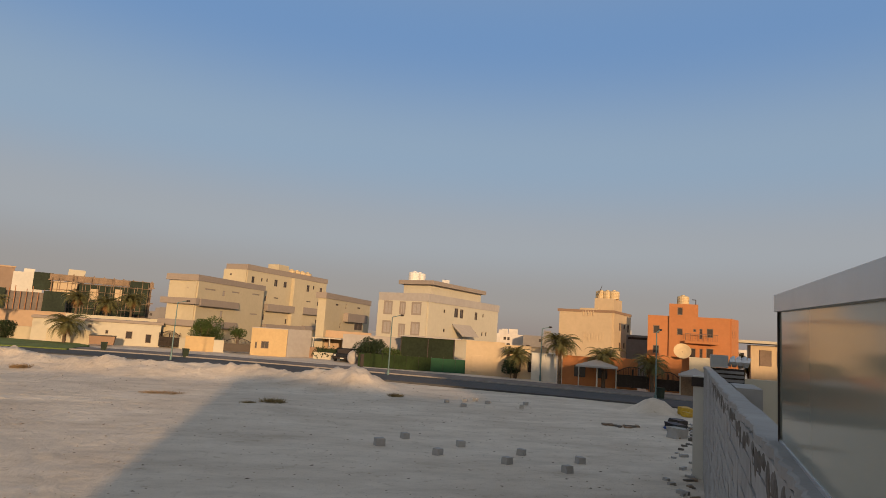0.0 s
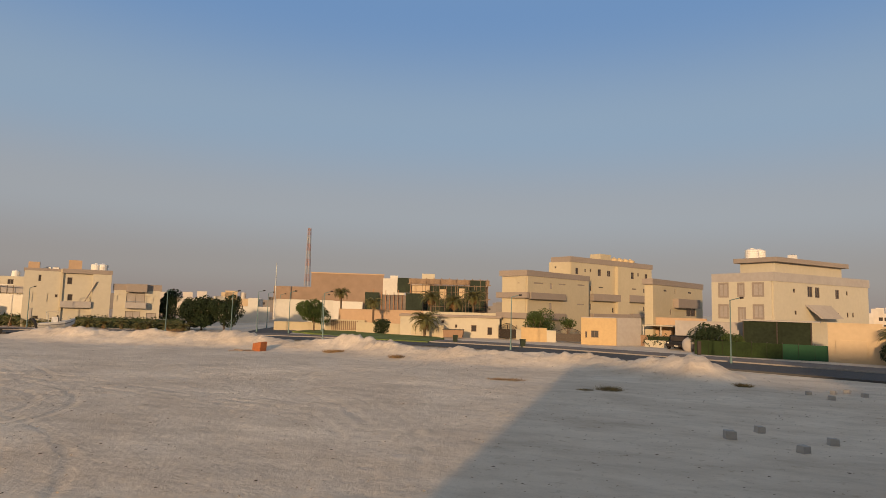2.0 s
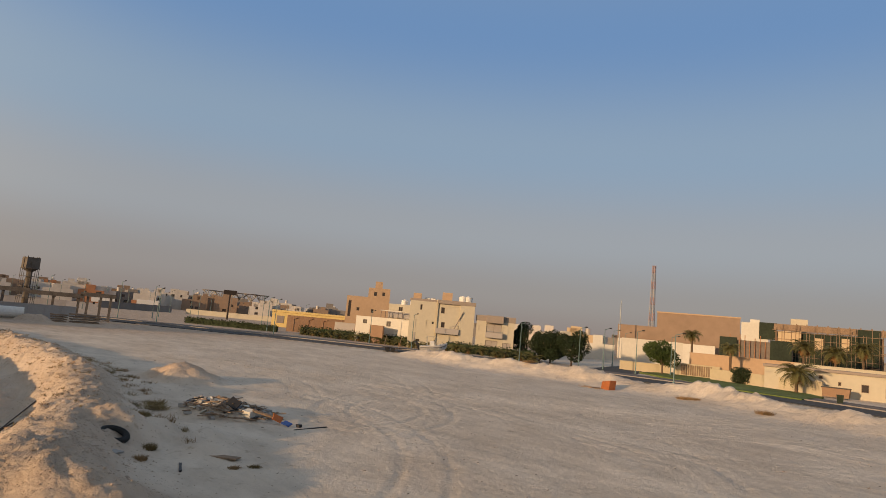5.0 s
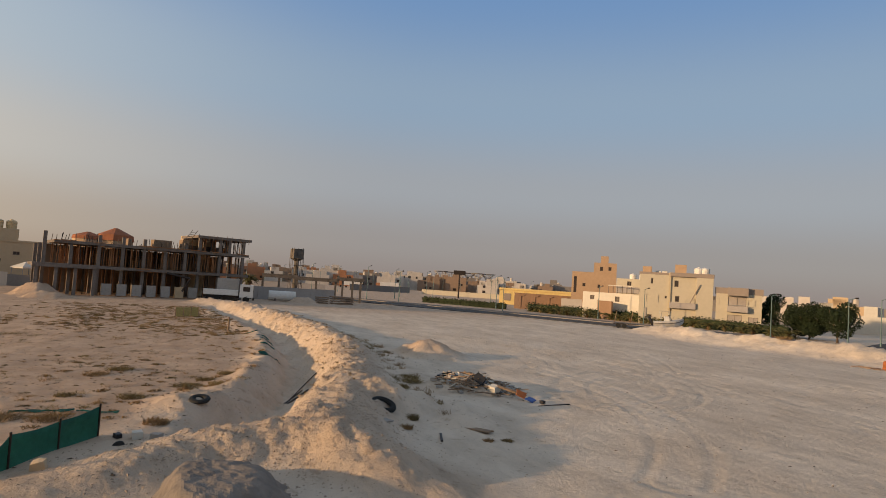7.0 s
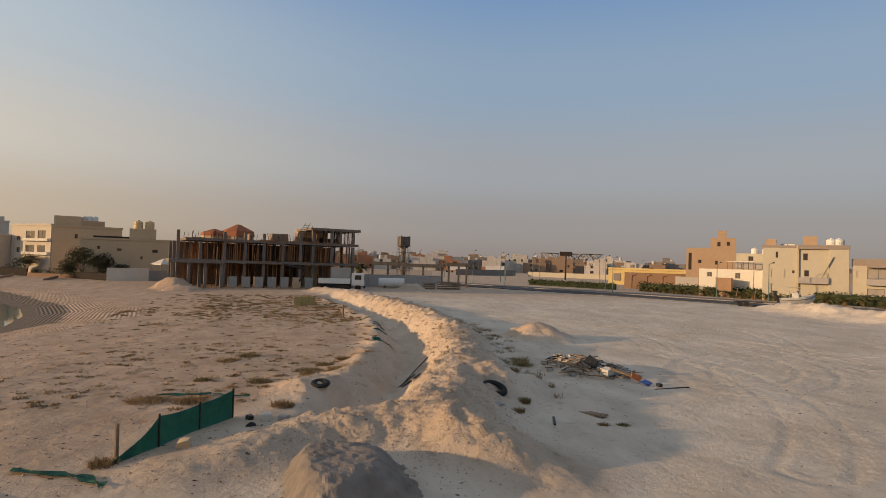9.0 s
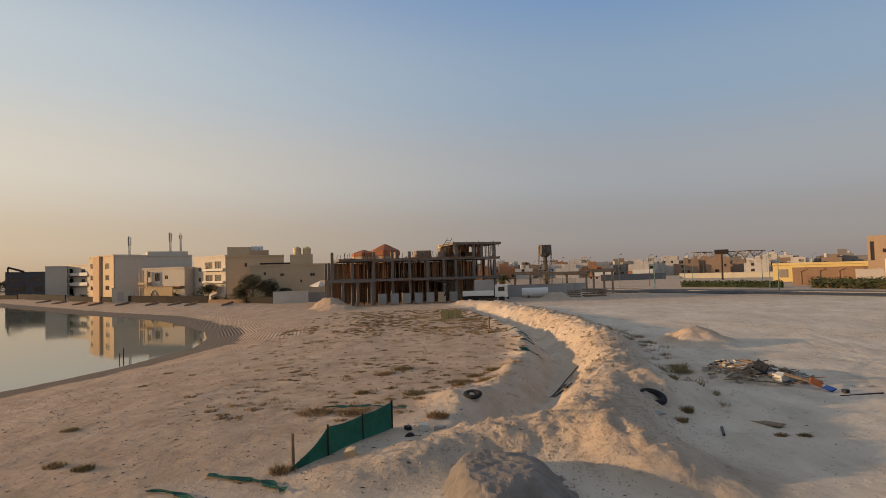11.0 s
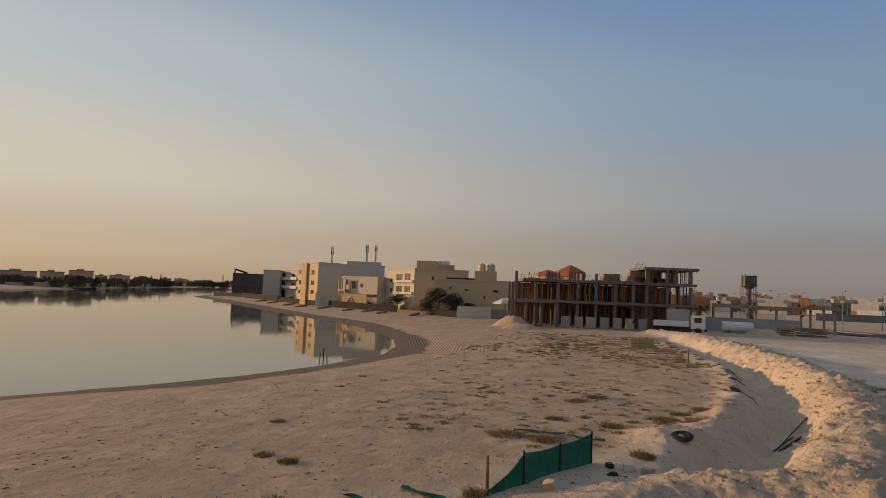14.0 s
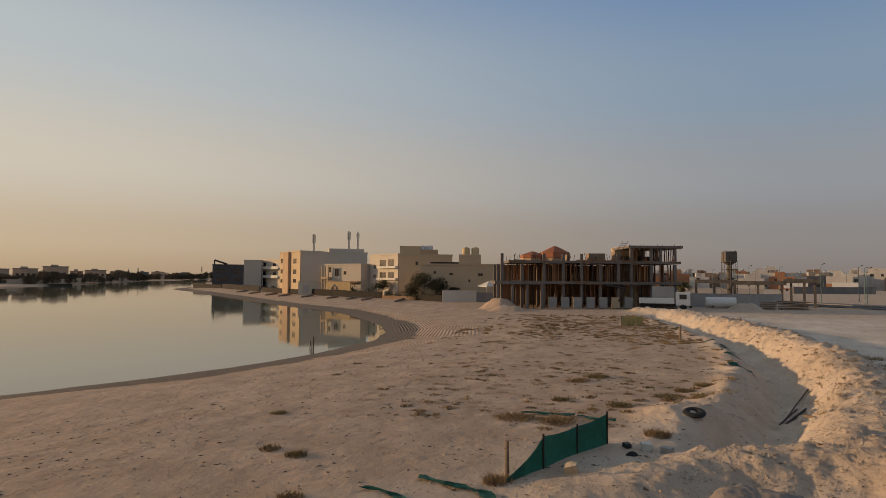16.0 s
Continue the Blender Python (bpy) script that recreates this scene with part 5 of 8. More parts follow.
def palm(x, y, h, span, seed, dry=0.3, label="date palm with arching fronds", z=0.0, n=34, trunk=0.22):
    rng = random.Random(seed)
    t = thing("palm", (x, y, z), label, "palm tree", "palms")
    bm = bmesh.new()
    lean = rng.uniform(-0.15, 0.15)
    k = max(4, int(h / 0.35))
    for i in range(k):
        z0, z1 = z + h * i / k - 0.05, z + h * (i + 1) / k
        r = trunk * (1.15 - 0.3 * i / k)
        tube(bm, (x + lean * i / k, y, z0), (x + lean * (i + 1) / k, y, z1), r * 0.82, r * 1.08, 8)
    part("trunk", bm, BARK, t)
    for kind, mat, count in (("crown", FROND, n), ("dry_fronds", DRYFROND, int(n * dry))):
        if not count:
            continue
        bm = bmesh.new()
        for i in range(count):
            a = i * 2.399 + rng.uniform(-0.2, 0.2)
            up = rng.uniform(-0.25, 1.15) if kind == "crown" else rng.uniform(-1.3, -0.7)
            L = span * rng.uniform(0.8, 1.1) * (1.0 if kind == "crown" else 0.55)
            d = Vector((math.cos(a), math.sin(a), 0))
            p = Vector((x + lean, y, z + h))
            seg = 9
            prev = None
            ang = up
            for s in range(seg + 1):
                f = s / seg
                wid = 0.30 * min(1.3, span / 2.4) * math.sin(math.pi * min(1, 0.12 + f * 0.9)) + 0.02
                side = Vector((-d.y, d.x, 0))
                if s:
                    # two rows of narrow leaflets along the rib
                    for sg in (-1, 1):
                        for m in (0.0, 0.34, 0.67):
                            q = prev.lerp(p, m)
                            tip = q + side * sg * wid * 1.5 + (p - prev) * 0.9 - Vector((0, 0, wid * 0.55))
                            w = (p - prev) * 0.24
                            bm.faces.new([bm.verts.new(v) for v in (q, q + w, tip)])
                    rib = Vector((0, 0, 0.02))
                    bm.faces.new([bm.verts.new(v) for v in (prev - rib, p - rib, p + rib, prev + rib)])
                prev = p.copy()
                p = p + (d * math.cos(ang) + Vector((0, 0, math.sin(ang)))) * (L / seg)
                ang -= (1.9 if kind == "crown" else 0.5) / seg * (0.6 + f)
        part(kind, bm, mat, t)


for i, (x, y, h, sp, lab) in enumerate([
    (-31.9, 96.0, 2.9, 3.4, "spreading date palm with green fronds in front of a wall"), (-36.5, 113.3, 6.9, 3.0, "fan palm with brown skirt of dry fronds"), (-32.3, 114.5, 6.2, 3.0, "fan palm with brown skirt of dry fronds"),
    (-28.6, 115.5, 7.2, 3.0, "fan palm with brown skirt of dry fronds"), (-44.2, 103.6, 5.6, 2.2, "fan palm with brown skirt of dry fronds"), (-56.2, 115.0, 7.5, 2.3, "tall fan palm with dry skirt"),
    (26.6, 75.2, 2.9, 2.7, "date palm at a garden gate"), (30.2, 69.8, 4.7, 3.0, "tall date palm with arching fronds at the kerb"), (34.3, 66.8, 3.5, 2.8, "date palm behind a fabric canopy"), (38.6, 63.6, 3.1, 2.6, "date palm beside an iron gate"),
    (62.0, 71.0, 3.6, 3.4, "date palm behind the block wall"), (58.5, 73.0, 3.6, 3.2, "date palm behind the block wall")]):
    palm(x, y, h, sp, 40 + i, dry=0.9 if "skirt" in lab else 0.25, label=lab, n=64)
leafy_tree(-83.0, 97.6, 7.8, 2.4, LEAF, "dense dark conical garden tree", 3, 0.1, 2600)
leafy_tree(-71.4, 91.8, 5.8, 2.8, LEAF, "dense dark green round tree by the street", 4, 0.1, 3000)
leafy_tree(-66.6, 91.6, 6.8, 2.7, LEAF, "dense dark green round tree by the street", 5, 0.1, 3000)
leafy_tree(-74.0, 92.0, 5.4, 2.6, LEAF, "dense dark green round tree by the street", 6, 0.1, 2600)
leafy_tree(-54.2, 100.3, 6.3, 2.8, BRIGHTLEAF, "round green tree on a bare trunk by the lawn", 7, 0.3, 2600)
leafy_tree(-14.0, 99.0, 5.2, 2.3, BRIGHTLEAF, "light green tree behind a yellow wall", 8, 0.3, 1800)
leafy_tree(-9.4, 99.5, 4.2, 1.2, BRIGHTLEAF, "small sparse tree behind the gate", 9, 0.35, 500)
leafy_tree(-41.2, 101.0, 2.7, 1.7, LEAF, "low green shrub in front of a garden wall", 10, 0.1, 1200)
leafy_tree(9.6, 86.8, 4.3, 2.0, LEAF, "green shrub tree beside the grass fence", 11, 0.15, 1500)
leafy_tree(12.4, 85.0, 3.0, 1.4, BRIGHTLEAF, "yellow-green shrub behind the grass fence", 12, 0.15, 900)
leafy_tree(25.8, 74.6, 2.4, 1.0, LEAF, "small shrub under a palm", 13, 0.15, 600)


def hedge(a, b, h, d, label, seed, mat=HEDGE):
    rng = random.Random(seed)
    a, b = Vector(a), Vector(b)
    t = thing("hedge", (a.x, a.y, 0), label, "hedge", "clipped hedges")
    bm = bmesh.new()
    n = int((b - a).length / 0.7)
    for i in range(n):
        p = a.lerp(b, (i + 0.5) / n)
        leaf_cloud(bm, rng, (p.x + rng.uniform(-0.2, 0.2), p.y + rng.uniform(-0.2, 0.2), h * 0.5), h * rng.uniform(0.52, 0.66), 70, 0.17, 0.9)
    part("leaves", bm, mat, t)
    bm = bmesh.new()
    Face(a, b).box(bm, 0, (b - a).length, -d * 0.35, d * 0.35, 0, h * 0.8)
    part("twig_core", bm, LEAF, t)


hedge((-127, 72.5), (-98, 83.6), 2.1, 1.2, "clipped green hedge in front of the villa walls", 1)
hedge((-97, 84.0), (-72.5, 88.8), 2.1, 1.2, "clipped green hedge in front of the villa walls", 2)
hedge((-150, 55), (-130, 68), 1.6, 1.2, "low dark hedge along the far street", 3)
hedge((2.6, 97.0), (8.2, 94.6), 1.9, 0.9, "green hedge inside a white planter", 4)
rng = random.Random(9)
for i in range(22):
    f = i / 21
    palm(-124 + 53 * f + rng.uniform(-0.4, 0.4), 71.8 + 15.0 * f + rng.uniform(-0.4, 0.4), rng.uniform(0.5, 0.9), rng.uniform(1.7, 2.3), 70 + i, 0.35, "young low palm in front of the hedge", n=26, trunk=0.2)


# ---- parked boat, car, bins and small street things ----
boat = thing("motor_boat", (-75.2, 65.9, 0), "white motor boat with grey stripe and dark outboards on a trailer", "boat")
f = Face((-76.4, 64.8), (-74.0, 68.4))
L = f.length
STATIONS = ((0.0, 0.85, 0.75, 1.45), (0.25, 0.98, 0.7, 1.5), (0.5, 0.98, 0.72, 1.62), (0.7, 0.85, 0.8, 1.78), (0.85, 0.55, 0.98, 1.95), (0.95, 0.25, 1.25, 2.08), (1.0, 0.05, 1.6, 2.15))


def boat_shell(lo, hi, grow):
    """A band of the hull between two shares of its height."""
    out = bmesh.new()
    ring = []
    for k, w, z0, z1 in STATIONS:
        def rib(t, side):
            return f.at(L * k, side * (w * (0.35 + 0.65 * t**0.6) + grow), z0 + (z1 - z0) * t)
        ring.append([out.verts.new(p) for p in (rib(hi, 1), rib((lo + hi) / 2, 1), rib(lo, 1), rib(lo, -1), rib((lo + hi) / 2, -1), rib(hi, -1))])
    for r, q in zip(ring, ring[1:]):
        for i in range(6):
            out.faces.new((r[i], q[i], q[(i + 1) % 6], r[(i + 1) % 6]))
    out.faces.new(ring[0])
    out.faces.new(ring[-1][::-1])
    return out


part("hull", boat_shell(0.0, 1.0, 0.0), TRUCKWHITE, boat)
part("stripe", boat_shell(0.55, 0.7, 0.02), GREYCLAD, boat, "dark grey stripe round the hull")
band(boat, f, L * 0.36, L * 0.52, -0.45, 0.45, 1.55, 2.3, TRUCKWHITE, "console")
bm = bmesh.new()
hexa(bm, [f.at(L * 0.52, 0.5, 1.7), f.at(L * 0.6, 0.5, 1.75), f.at(L * 0.6, -0.5, 1.75), f.at(L * 0.52, -0.5, 1.7)], [f.at(L * 0.49, 0.42, 2.55), f.at(L * 0.51, 0.42, 2.55), f.at(L * 0.51, -0.42, 2.55), f.at(L * 0.49, -0.42, 2.55)])
part("windscreen", bm, GLASSDARK, boat)
for i in range(7):
    band(boat, f, L * (0.2 + 0.05 * i), L * (0.2 + 0.05 * i) + 0.13, -0.85, 0.85, 3.0, 3.06, OFFWHITE, "sunshade_slat")
for u in (0.21, 0.5):
    for o in (-0.8, 0.8):
        bm = bmesh.new()
        tube(bm, f.at(L * (u + 0.05), o * 0.9, 1.5), f.at(L * u, o, 3.0), 0.035, seg=5)
        part("post", bm, STEEL, boat)
for o in (-0.35, 0.35):
    bm = bmesh.new()
    tube(bm, f.at(-0.15, o, 0.8), f.at(-0.45, o, 1.7), 0.12, 0.16, 7)
    tube(bm, f.at(-0.4, o, 1.55), f.at(-0.75, o, 2.1), 0.2, 0.15, 8)
    part("outboard_motor", bm, BLACKPL, boat)
bm = bmesh.new()
for p, q in ((0.7, 1.0), (0.85, 1.05), (1.0, 1.0)):
    tube(bm, f.at(L * p - 0.3, 0.5 * (1 - p), 1.85 + 0.2 * p), f.at(L * p - 0.1, 0.4 * (1 - p), 2.4), 0.025, seg=5)
part("bow_rail", bm, STEEL, boat)
band(boat, f, 0.4, L * 0.8, -0.8, 0.8, 0.5, 0.6, DARKMETAL, "trailer_frame")
for u in (0.3, 0.42):
    for o in (-0.9, 0.9):
        bm = bmesh.new()
        tube(bm, f.at(L * u, o - 0.1, 0.32), f.at(L * u, o + 0.1, 0.32), 0.32, seg=14)
        part("wheel", bm, RUBBER, boat)
tr = thing("flat_trailer", (-79, 62.5, 0), "dark flat trailer with upright poles", "trailer")
f = Face((-80.6, 60.6), (-78.2, 63.6))
band(tr, f, 0, f.length, -0.9, 0.9, 0.62, 0.74, DARKMETAL, "deck")
for u in (0.8, 1.7):
    for o in (-1, 1):
        bm = bmesh.new()
        tube(bm, f.at(u, o - 0.1, 0.36), f.at(u, o + 0.1, 0.36), 0.36, seg=12)
        part("wheel", bm, RUBBER, tr)
for u in (0.2, 2.6):
    bm = bmesh.new()
    tube(bm, f.at(u, 0, 0.8), f.at(u + 0.3, 0, 2.6), 0.05, seg=6)
    part("pole", bm, OLDWOOD, tr)

car = thing("car", (6.0, 91.5, 0), "black off-road car parked by the hedge", "car")
f = Face((4.6, 90.9), (7.4, 89.6))
L = f.length
for nm, u0, u1, o0, o1, z0, z1, m in (("body", 0, L, -4.4, 0, 0.45, 1.15, CARBLACK), ("cabin", 0.15, L - 0.15, -3.9, -1.2, 1.15, 1.95, CARBLACK), ("windscreen", 0.3, L - 0.3, -1.22, -1.14, 1.2, 1.8, GLASSDARK), ("bumper", 0.1, L - 0.1, 0, 0.15, 0.45, 0.75, DARKMETAL), ("number_plate", L / 2 - 0.28, L / 2 + 0.28, 0.15, 0.18, 0.5, 0.64, WHITE), ("headlight", 0.2, 0.5, 0, 0.05, 0.85, 1.05, WHITE), ("headlight", L - 0.5, L - 0.2, 0, 0.05, 0.85, 1.05, WHITE)):
    band(car, f, u0, u1, o0, o1, z0, z1, m, nm)
for u in (0.12, L - 0.12):
    for o in (-0.9, -3.4):
        bm = bmesh.new()
        tube(bm, f.at(u - 0.12, o, 0.38), f.at(u + 0.12, o, 0.38), 0.38, seg=16)
        part("wheel", bm, RUBBER, car)

for x, y in ((-13.2, 79.8), (34.6, 55.6), (-23.5, 84.5)):
    b = thing("wheelie_bin", (x, y, 0), "green plastic wheelie bin at the kerb", "bin", "kerbside bins")
    bm = bmesh.new()
    box(bm, x, y, 0.1, 1.05, 0.55, 0.6, 20, 1.2)
    part("bin_body", bm, NETGREEN, b)
    bm = bmesh.new()
    box(bm, x, y, 1.05, 1.15, 0.72, 0.76, 20)
    part("lid", bm, NETGREEN, b)
sk = thing("skip", (-27.6, 98.0, 0), "brown metal rubbish skip beside the annex", "skip")
bm = bmesh.new()
box(bm, -27.6, 98.0, 0.2, 1.4, 3.0, 1.6, 10, 1.1)
part("tub", bm, BROWNW, sk)
bm = bmesh.new()
box(bm, -27.6, 98.0, 1.38, 1.5, 3.4, 1.9, 10)
part("rim", bm, DARKMETAL, sk)
bm = bmesh.new()
bmesh.ops.create_icosphere(bm, subdivisions=3, radius=1.0)
for v in bm.verts:
    v.co *= 1 + 0.12 * noise.noise(v.co * 1.7)
    v.co = Vector((7.4 + v.co.x * 0.85, 88.6 + v.co.y * 0.7, 0.85 + v.co.z * 1.0))
solo("boulder", bm, GREYR, (7.4, 88.6, 0), "large rounded tan boulder beside the street", "boulder")
bm = bmesh.new()
box(bm, 6.9, 70.5, 0, 2.1, 0.35, 0.35, 10)
solo("post", bm, DARKMETAL, (6.9, 70.5, 0), "dark rusted steel post at the road edge", "post")


# ---- concrete frame under construction ----
def polar(az, d):
    a = radians(az)
    return Vector((-math.sin(a) * d, math.cos(a) * d))


site = thing("unfinished_building", (-104, -4, 0), "unfinished concrete frame building with timber formwork and props", "building")
F = Face((-100.5, -19.6), (-108.5, 7.6))
L = F.length
for i, z in enumerate((3.7, 7.0)):
    bm = bmesh.new()
    F.box(bm, -0.6 if i == 0 else 1.3, L + 0.4, -11.5, 0.9 if i == 0 else 0.5, z + 0.1, z + 0.5)
    part("floor_slab", bm, CONCRETE, site)
bm = bmesh.new()
F.box(bm, -1.2, 6.6, 0.9, 2.6, 3.7, 4.25)
part("porch_slab", bm, CONCRETE, site)
for u in (-0.7, 1.6, 3.9, 6.2):
    bm = bmesh.new()
    F.box(bm, u - 0.2, u + 0.2, 2.0, 2.4, 0, 3.7)
    part("column", bm, CONCRETE, site)
cols = [0.2, 3.4, 6.9, 10.0, 12.9, 15.9, 18.8, 20.9, 24.1, 27.9]
for k, u in enumerate(cols):
    for o in (0.1, -5.5, -11.0):
        bm = bmesh.new()
        top = 8.6 if o > 0 and k in (0, 2, 3, 4, 6) else 7.0
        F.box(bm, u - 0.22, u + 0.22, o - 0.22, o + 0.22, 0, top)
        part("column", bm, CONCRETE, site)
# third storey over the last bays
bm = bmesh.new()
F.box(bm, 20.4, L + 0.7, -8.5, 0.6, 9.6, 10.0)
part("roof_slab", bm, CONCRETE, site)
for u in (20.9, 24.1, 25.6, 27.9):
    for o in (0.1, -8.0):
        bm = bmesh.new()
        F.box(bm, u - 0.22, u + 0.22, o - 0.22, o + 0.22, 7.5, 9.6)
        part("column", bm, CONCRETE, site)
rng = random.Random(21)
for z0, z1, u0, u1, gap in ((4.25, 7.0, 1.5, L - 0.3, 0.17), (7.55, 9.6, 20.7, L, 0.22), (0.0, 3.7, 0.5, L, 0.7)):
    for i in range(int((u1 - u0) / gap)):
        u = u0 + i * gap + rng.uniform(-0.12, 0.12)
        o = rng.choice((-0.3, -0.9, -1.8, -3.2))
        bm = bmesh.new()
        a, b = F.at(u, o, z0), F.at(u + rng.uniform(-0.12, 0.12), o, z1)
        tube(bm, a, b, 0.075, seg=4)
        part("prop", bm, WOOD if rng.random() < 0.7 else DARKMETAL, site)
# starter bars, loose planks and props standing on the open slab
for i in range(34):
    u, o = rng.uniform(1.5, 20.0), rng.choice((0.2, -0.4, -2.5, -5.0))
    bm = bmesh.new()
    tube(bm, F.at(u, o, 7.5), F.at(u + rng.uniform(-0.25, 0.25), o, 7.5 + rng.uniform(0.3, 1.3)), 0.05, seg=4)
    part("starter_bar", bm, OLDWOOD if i % 2 else DARKMETAL, site)
for i in range(40):
    u, z = rng.uniform(0.5, L - 1.5), rng.choice((4.2, 7.5, 7.5, 3.75, 7.0))
    bm = bmesh.new()
    o = rng.uniform(0.35, 1.05)
    tube(bm, F.at(u, o, z + rng.uniform(-0.1, 0.1)), F.at(u + rng.uniform(0.6, 2.4), o, z + rng.uniform(-0.12, 0.14)), 0.07, seg=4)
    part("edge_plank", bm, WOOD if i % 3 else OLDWOOD, site)
for i in range(12):
    u = 20.6 + i * 0.72
    bm = bmesh.new()
    tube(bm, F.at(u, 0.65, 9.6 + rng.uniform(-0.5, 0)), F.at(u + rng.uniform(-0.2, 0.2), 0.65, 10.0 + rng.uniform(0.02, 0.25)), 0.05, seg=4)
    part("edge_prop", bm, OLDWOOD, site)
# infill boards, hanging sheets and brick-red formwork panels
for i in range(16):
    u = rng.uniform(2, L - 3)
    bm = bmesh.new()
    o = rng.uniform(-6, -2.0)
    F.box(bm, u, u + rng.uniform(0.8, 2.0), o, o + 0.06, 4.25, rng.uniform(5.4, 6.9))
    part("formwork_board", bm, WOOD if i % 3 else OLDWOOD, site)
bm = bmesh.new()
F.box(bm, 0.6, L, -11.6, -11.4, 0, 7.0)
part("rear_wall", bm, BROWNW, site)
bm = bmesh.new()
F.box(bm, 20.5, L, -8.6, -8.45, 7.5, 8.6)
part("rear_parapet", bm, CONCRETE, site)
for i in range(7):
    bm = bmesh.new()
    u = 7.4 + i * 2.0
    F.box(bm, u, u + 1.25, 0.9, 1.5, 0.1, 1.75)
    part("concrete_bale", bm, PALECON if i != 5 else SANDSTONE, site)
for u0, w, h in ((14.4, 2.6, 1.2), (18.6, 0.9, 1.6), (10.8, 0.5, 1.0)):
    bm = bmesh.new()
    F.box(bm, u0, u0 + w, -3, -1, 7.55, 7.55 + h)
    part("plank", bm, OLDWOOD, site)
bm = bmesh.new()
for i in range(9):
    a, b = F.at(17.5 + i * 0.22, 0.4, 7.6 + i * 0.34), F.at(18.3 + i * 0.22, 0.4, 7.6 + i * 0.34)
    tube(bm, a, b, 0.04, seg=4)
for s in (17.5, 18.3):
    tube(bm, F.at(s, 0.4, 7.5), F.at(s + 2.0, 0.4, 10.7), 0.05, seg=4)
part("ladder", bm, OLDWOOD, site)

# domed tile roofs of a house behind
dm = house("house", (-116, -12), "house with red tiled pavilion roofs behind the frame")
for x, y, r, z0, z1 in ((-117.5, -12.6, 2.9, 8.4, 10.55), (-117.5, -16.6, 2.4, 8.4, 9.6)):
    bm = bmesh.new()
    lathe(bm, x, y, [(r, z0), (r * 0.93, z0 + (z1 - z0) * 0.45), (r * 0.1, z1)], 8)
    part("tiled_roof", bm, ROOFTILE, dm)
    bm = bmesh.new()
    lathe(bm, x, y, [(r * 0.93, 0), (r * 0.93, z0)], 8)
    part("wall", bm, PINKTAN, dm)
w = house("house", (-117, 0), "cream rooftop room behind the frame")
bm = bmesh.new()
Face((-115.0, -1.6), (-116.0, 2.2)).box(bm, 0, 4.2, -4, 0, 0, 10.2)
part("wall", bm, SANDSTONE, w)

palm(-125.9, 10.1, 3.4, 2.6, 91, 0.3, "date palm behind the grey site wall", n=40)

# tipper truck and white cabin
tk = thing("tipper_truck", (-102, 4.5, 0), "white flatbed truck parked before the building frame", "truck")
f = Face((-100.8, 1.4), (-100.2, 8.6))
for nm, u0, u1, o0, o1, z0, z1, m in (("cargo_bed", 0, 5.0, -2.3, 0, 1.05, 1.85, TRUCKWHITE), ("chassis", 0.1, 7.0, -1.9, -0.4, 0.7, 1.0, DARKMETAL), ("cab", 5.2, 7.2, -2.3, 0, 0.8, 2.75, TRUCKWHITE), ("cab_window", 5.7, 6.7, 0.0, 0.04, 1.75, 2.45, GLASSDARK), ("windscreen", 7.2, 7.26, -2.1, -0.2, 1.7, 2.5, GLASSDARK), ("bumper", 7.1, 7.4, -2.3, 0, 0.45, 0.8, DARKMETAL)):
    band(tk, f, u0, u1, o0, o1, z0, z1, m, nm)
for u in (0.9, 2.0, 6.2):
    for o in (-2.1, -0.15):
        bm = bmesh.new()
        tube(bm, f.at(u, o - 0.15, 0.5), f.at(u, o + 0.15, 0.5), 0.5, seg=16)
        part("wheel", bm, RUBBER, tk)
cb = thing("site_cabin", (-103.5, 4.6, 0), "pale grey portable site cabin", "cabin")
f = Face((-102.6, 3.4), (-102.4, 6.6))
band(cb, f, 0, f.length, -2.4, 0, 0.3, 3.55, PALECON, "cabin_body")
band(cb, f, 0.1, f.length - 0.1, -2.3, -0.1, 0, 0.3, DARKMETAL, "skid")
bm = bmesh.new()
arm = [(-101.5, -1.5, 1.2), (-101.5, -0.5, 3.2), (-101.5, -3.8, 3.8)]
for a, b in zip(arm, arm[1:]):
    tube(bm, a, b, 0.16, seg=6)
solo("loader_arm", bm, DARKMETAL, (-101.5, -1.5, 0), "rust-brown folded crane arm", "crane arm")

# low concrete frame and grey site wall to the north
lf = thing("unfinished_building", (-128, 22, 0), "low grey concrete frame with a screen wall", "building")
f = Face((-127.5, 12.0), (-123.5, 31.0))
# concrete drawn in darker MORTAR: shade of the averted faces put into the colour
for u0, u1, z in ((0.5, 7.5, 4.0), (7.0, 15.5, 3.8), (15.0, 20.5, 4.2)):
    bm = bmesh.new()
    f.box(bm, u0, u1, -5, 0.5, z, z + 0.7)
    part("roof_slab", bm, MORTAR, lf)
for u in (0.7, 3.8, 7.2, 11.0, 14.8, 16.2, 18.2, 19.8):
    bm = bmesh.new()
    f.box(bm, u - 0.2, u + 0.2, -0.2, 0.2, -0.1, 4.2)
    part("column", bm, MORTAR, lf)
w, f2 = garden_wall((-117.0, 8.5), (-120.5, 25.5), 2.2, GREYR, "grey panel site wall")
for i in range(7):
    band(w, f2, i * 2.5, i * 2.5 + 0.1, 0.0, 0.06, 0, 2.3, GREYR, "joint_post")
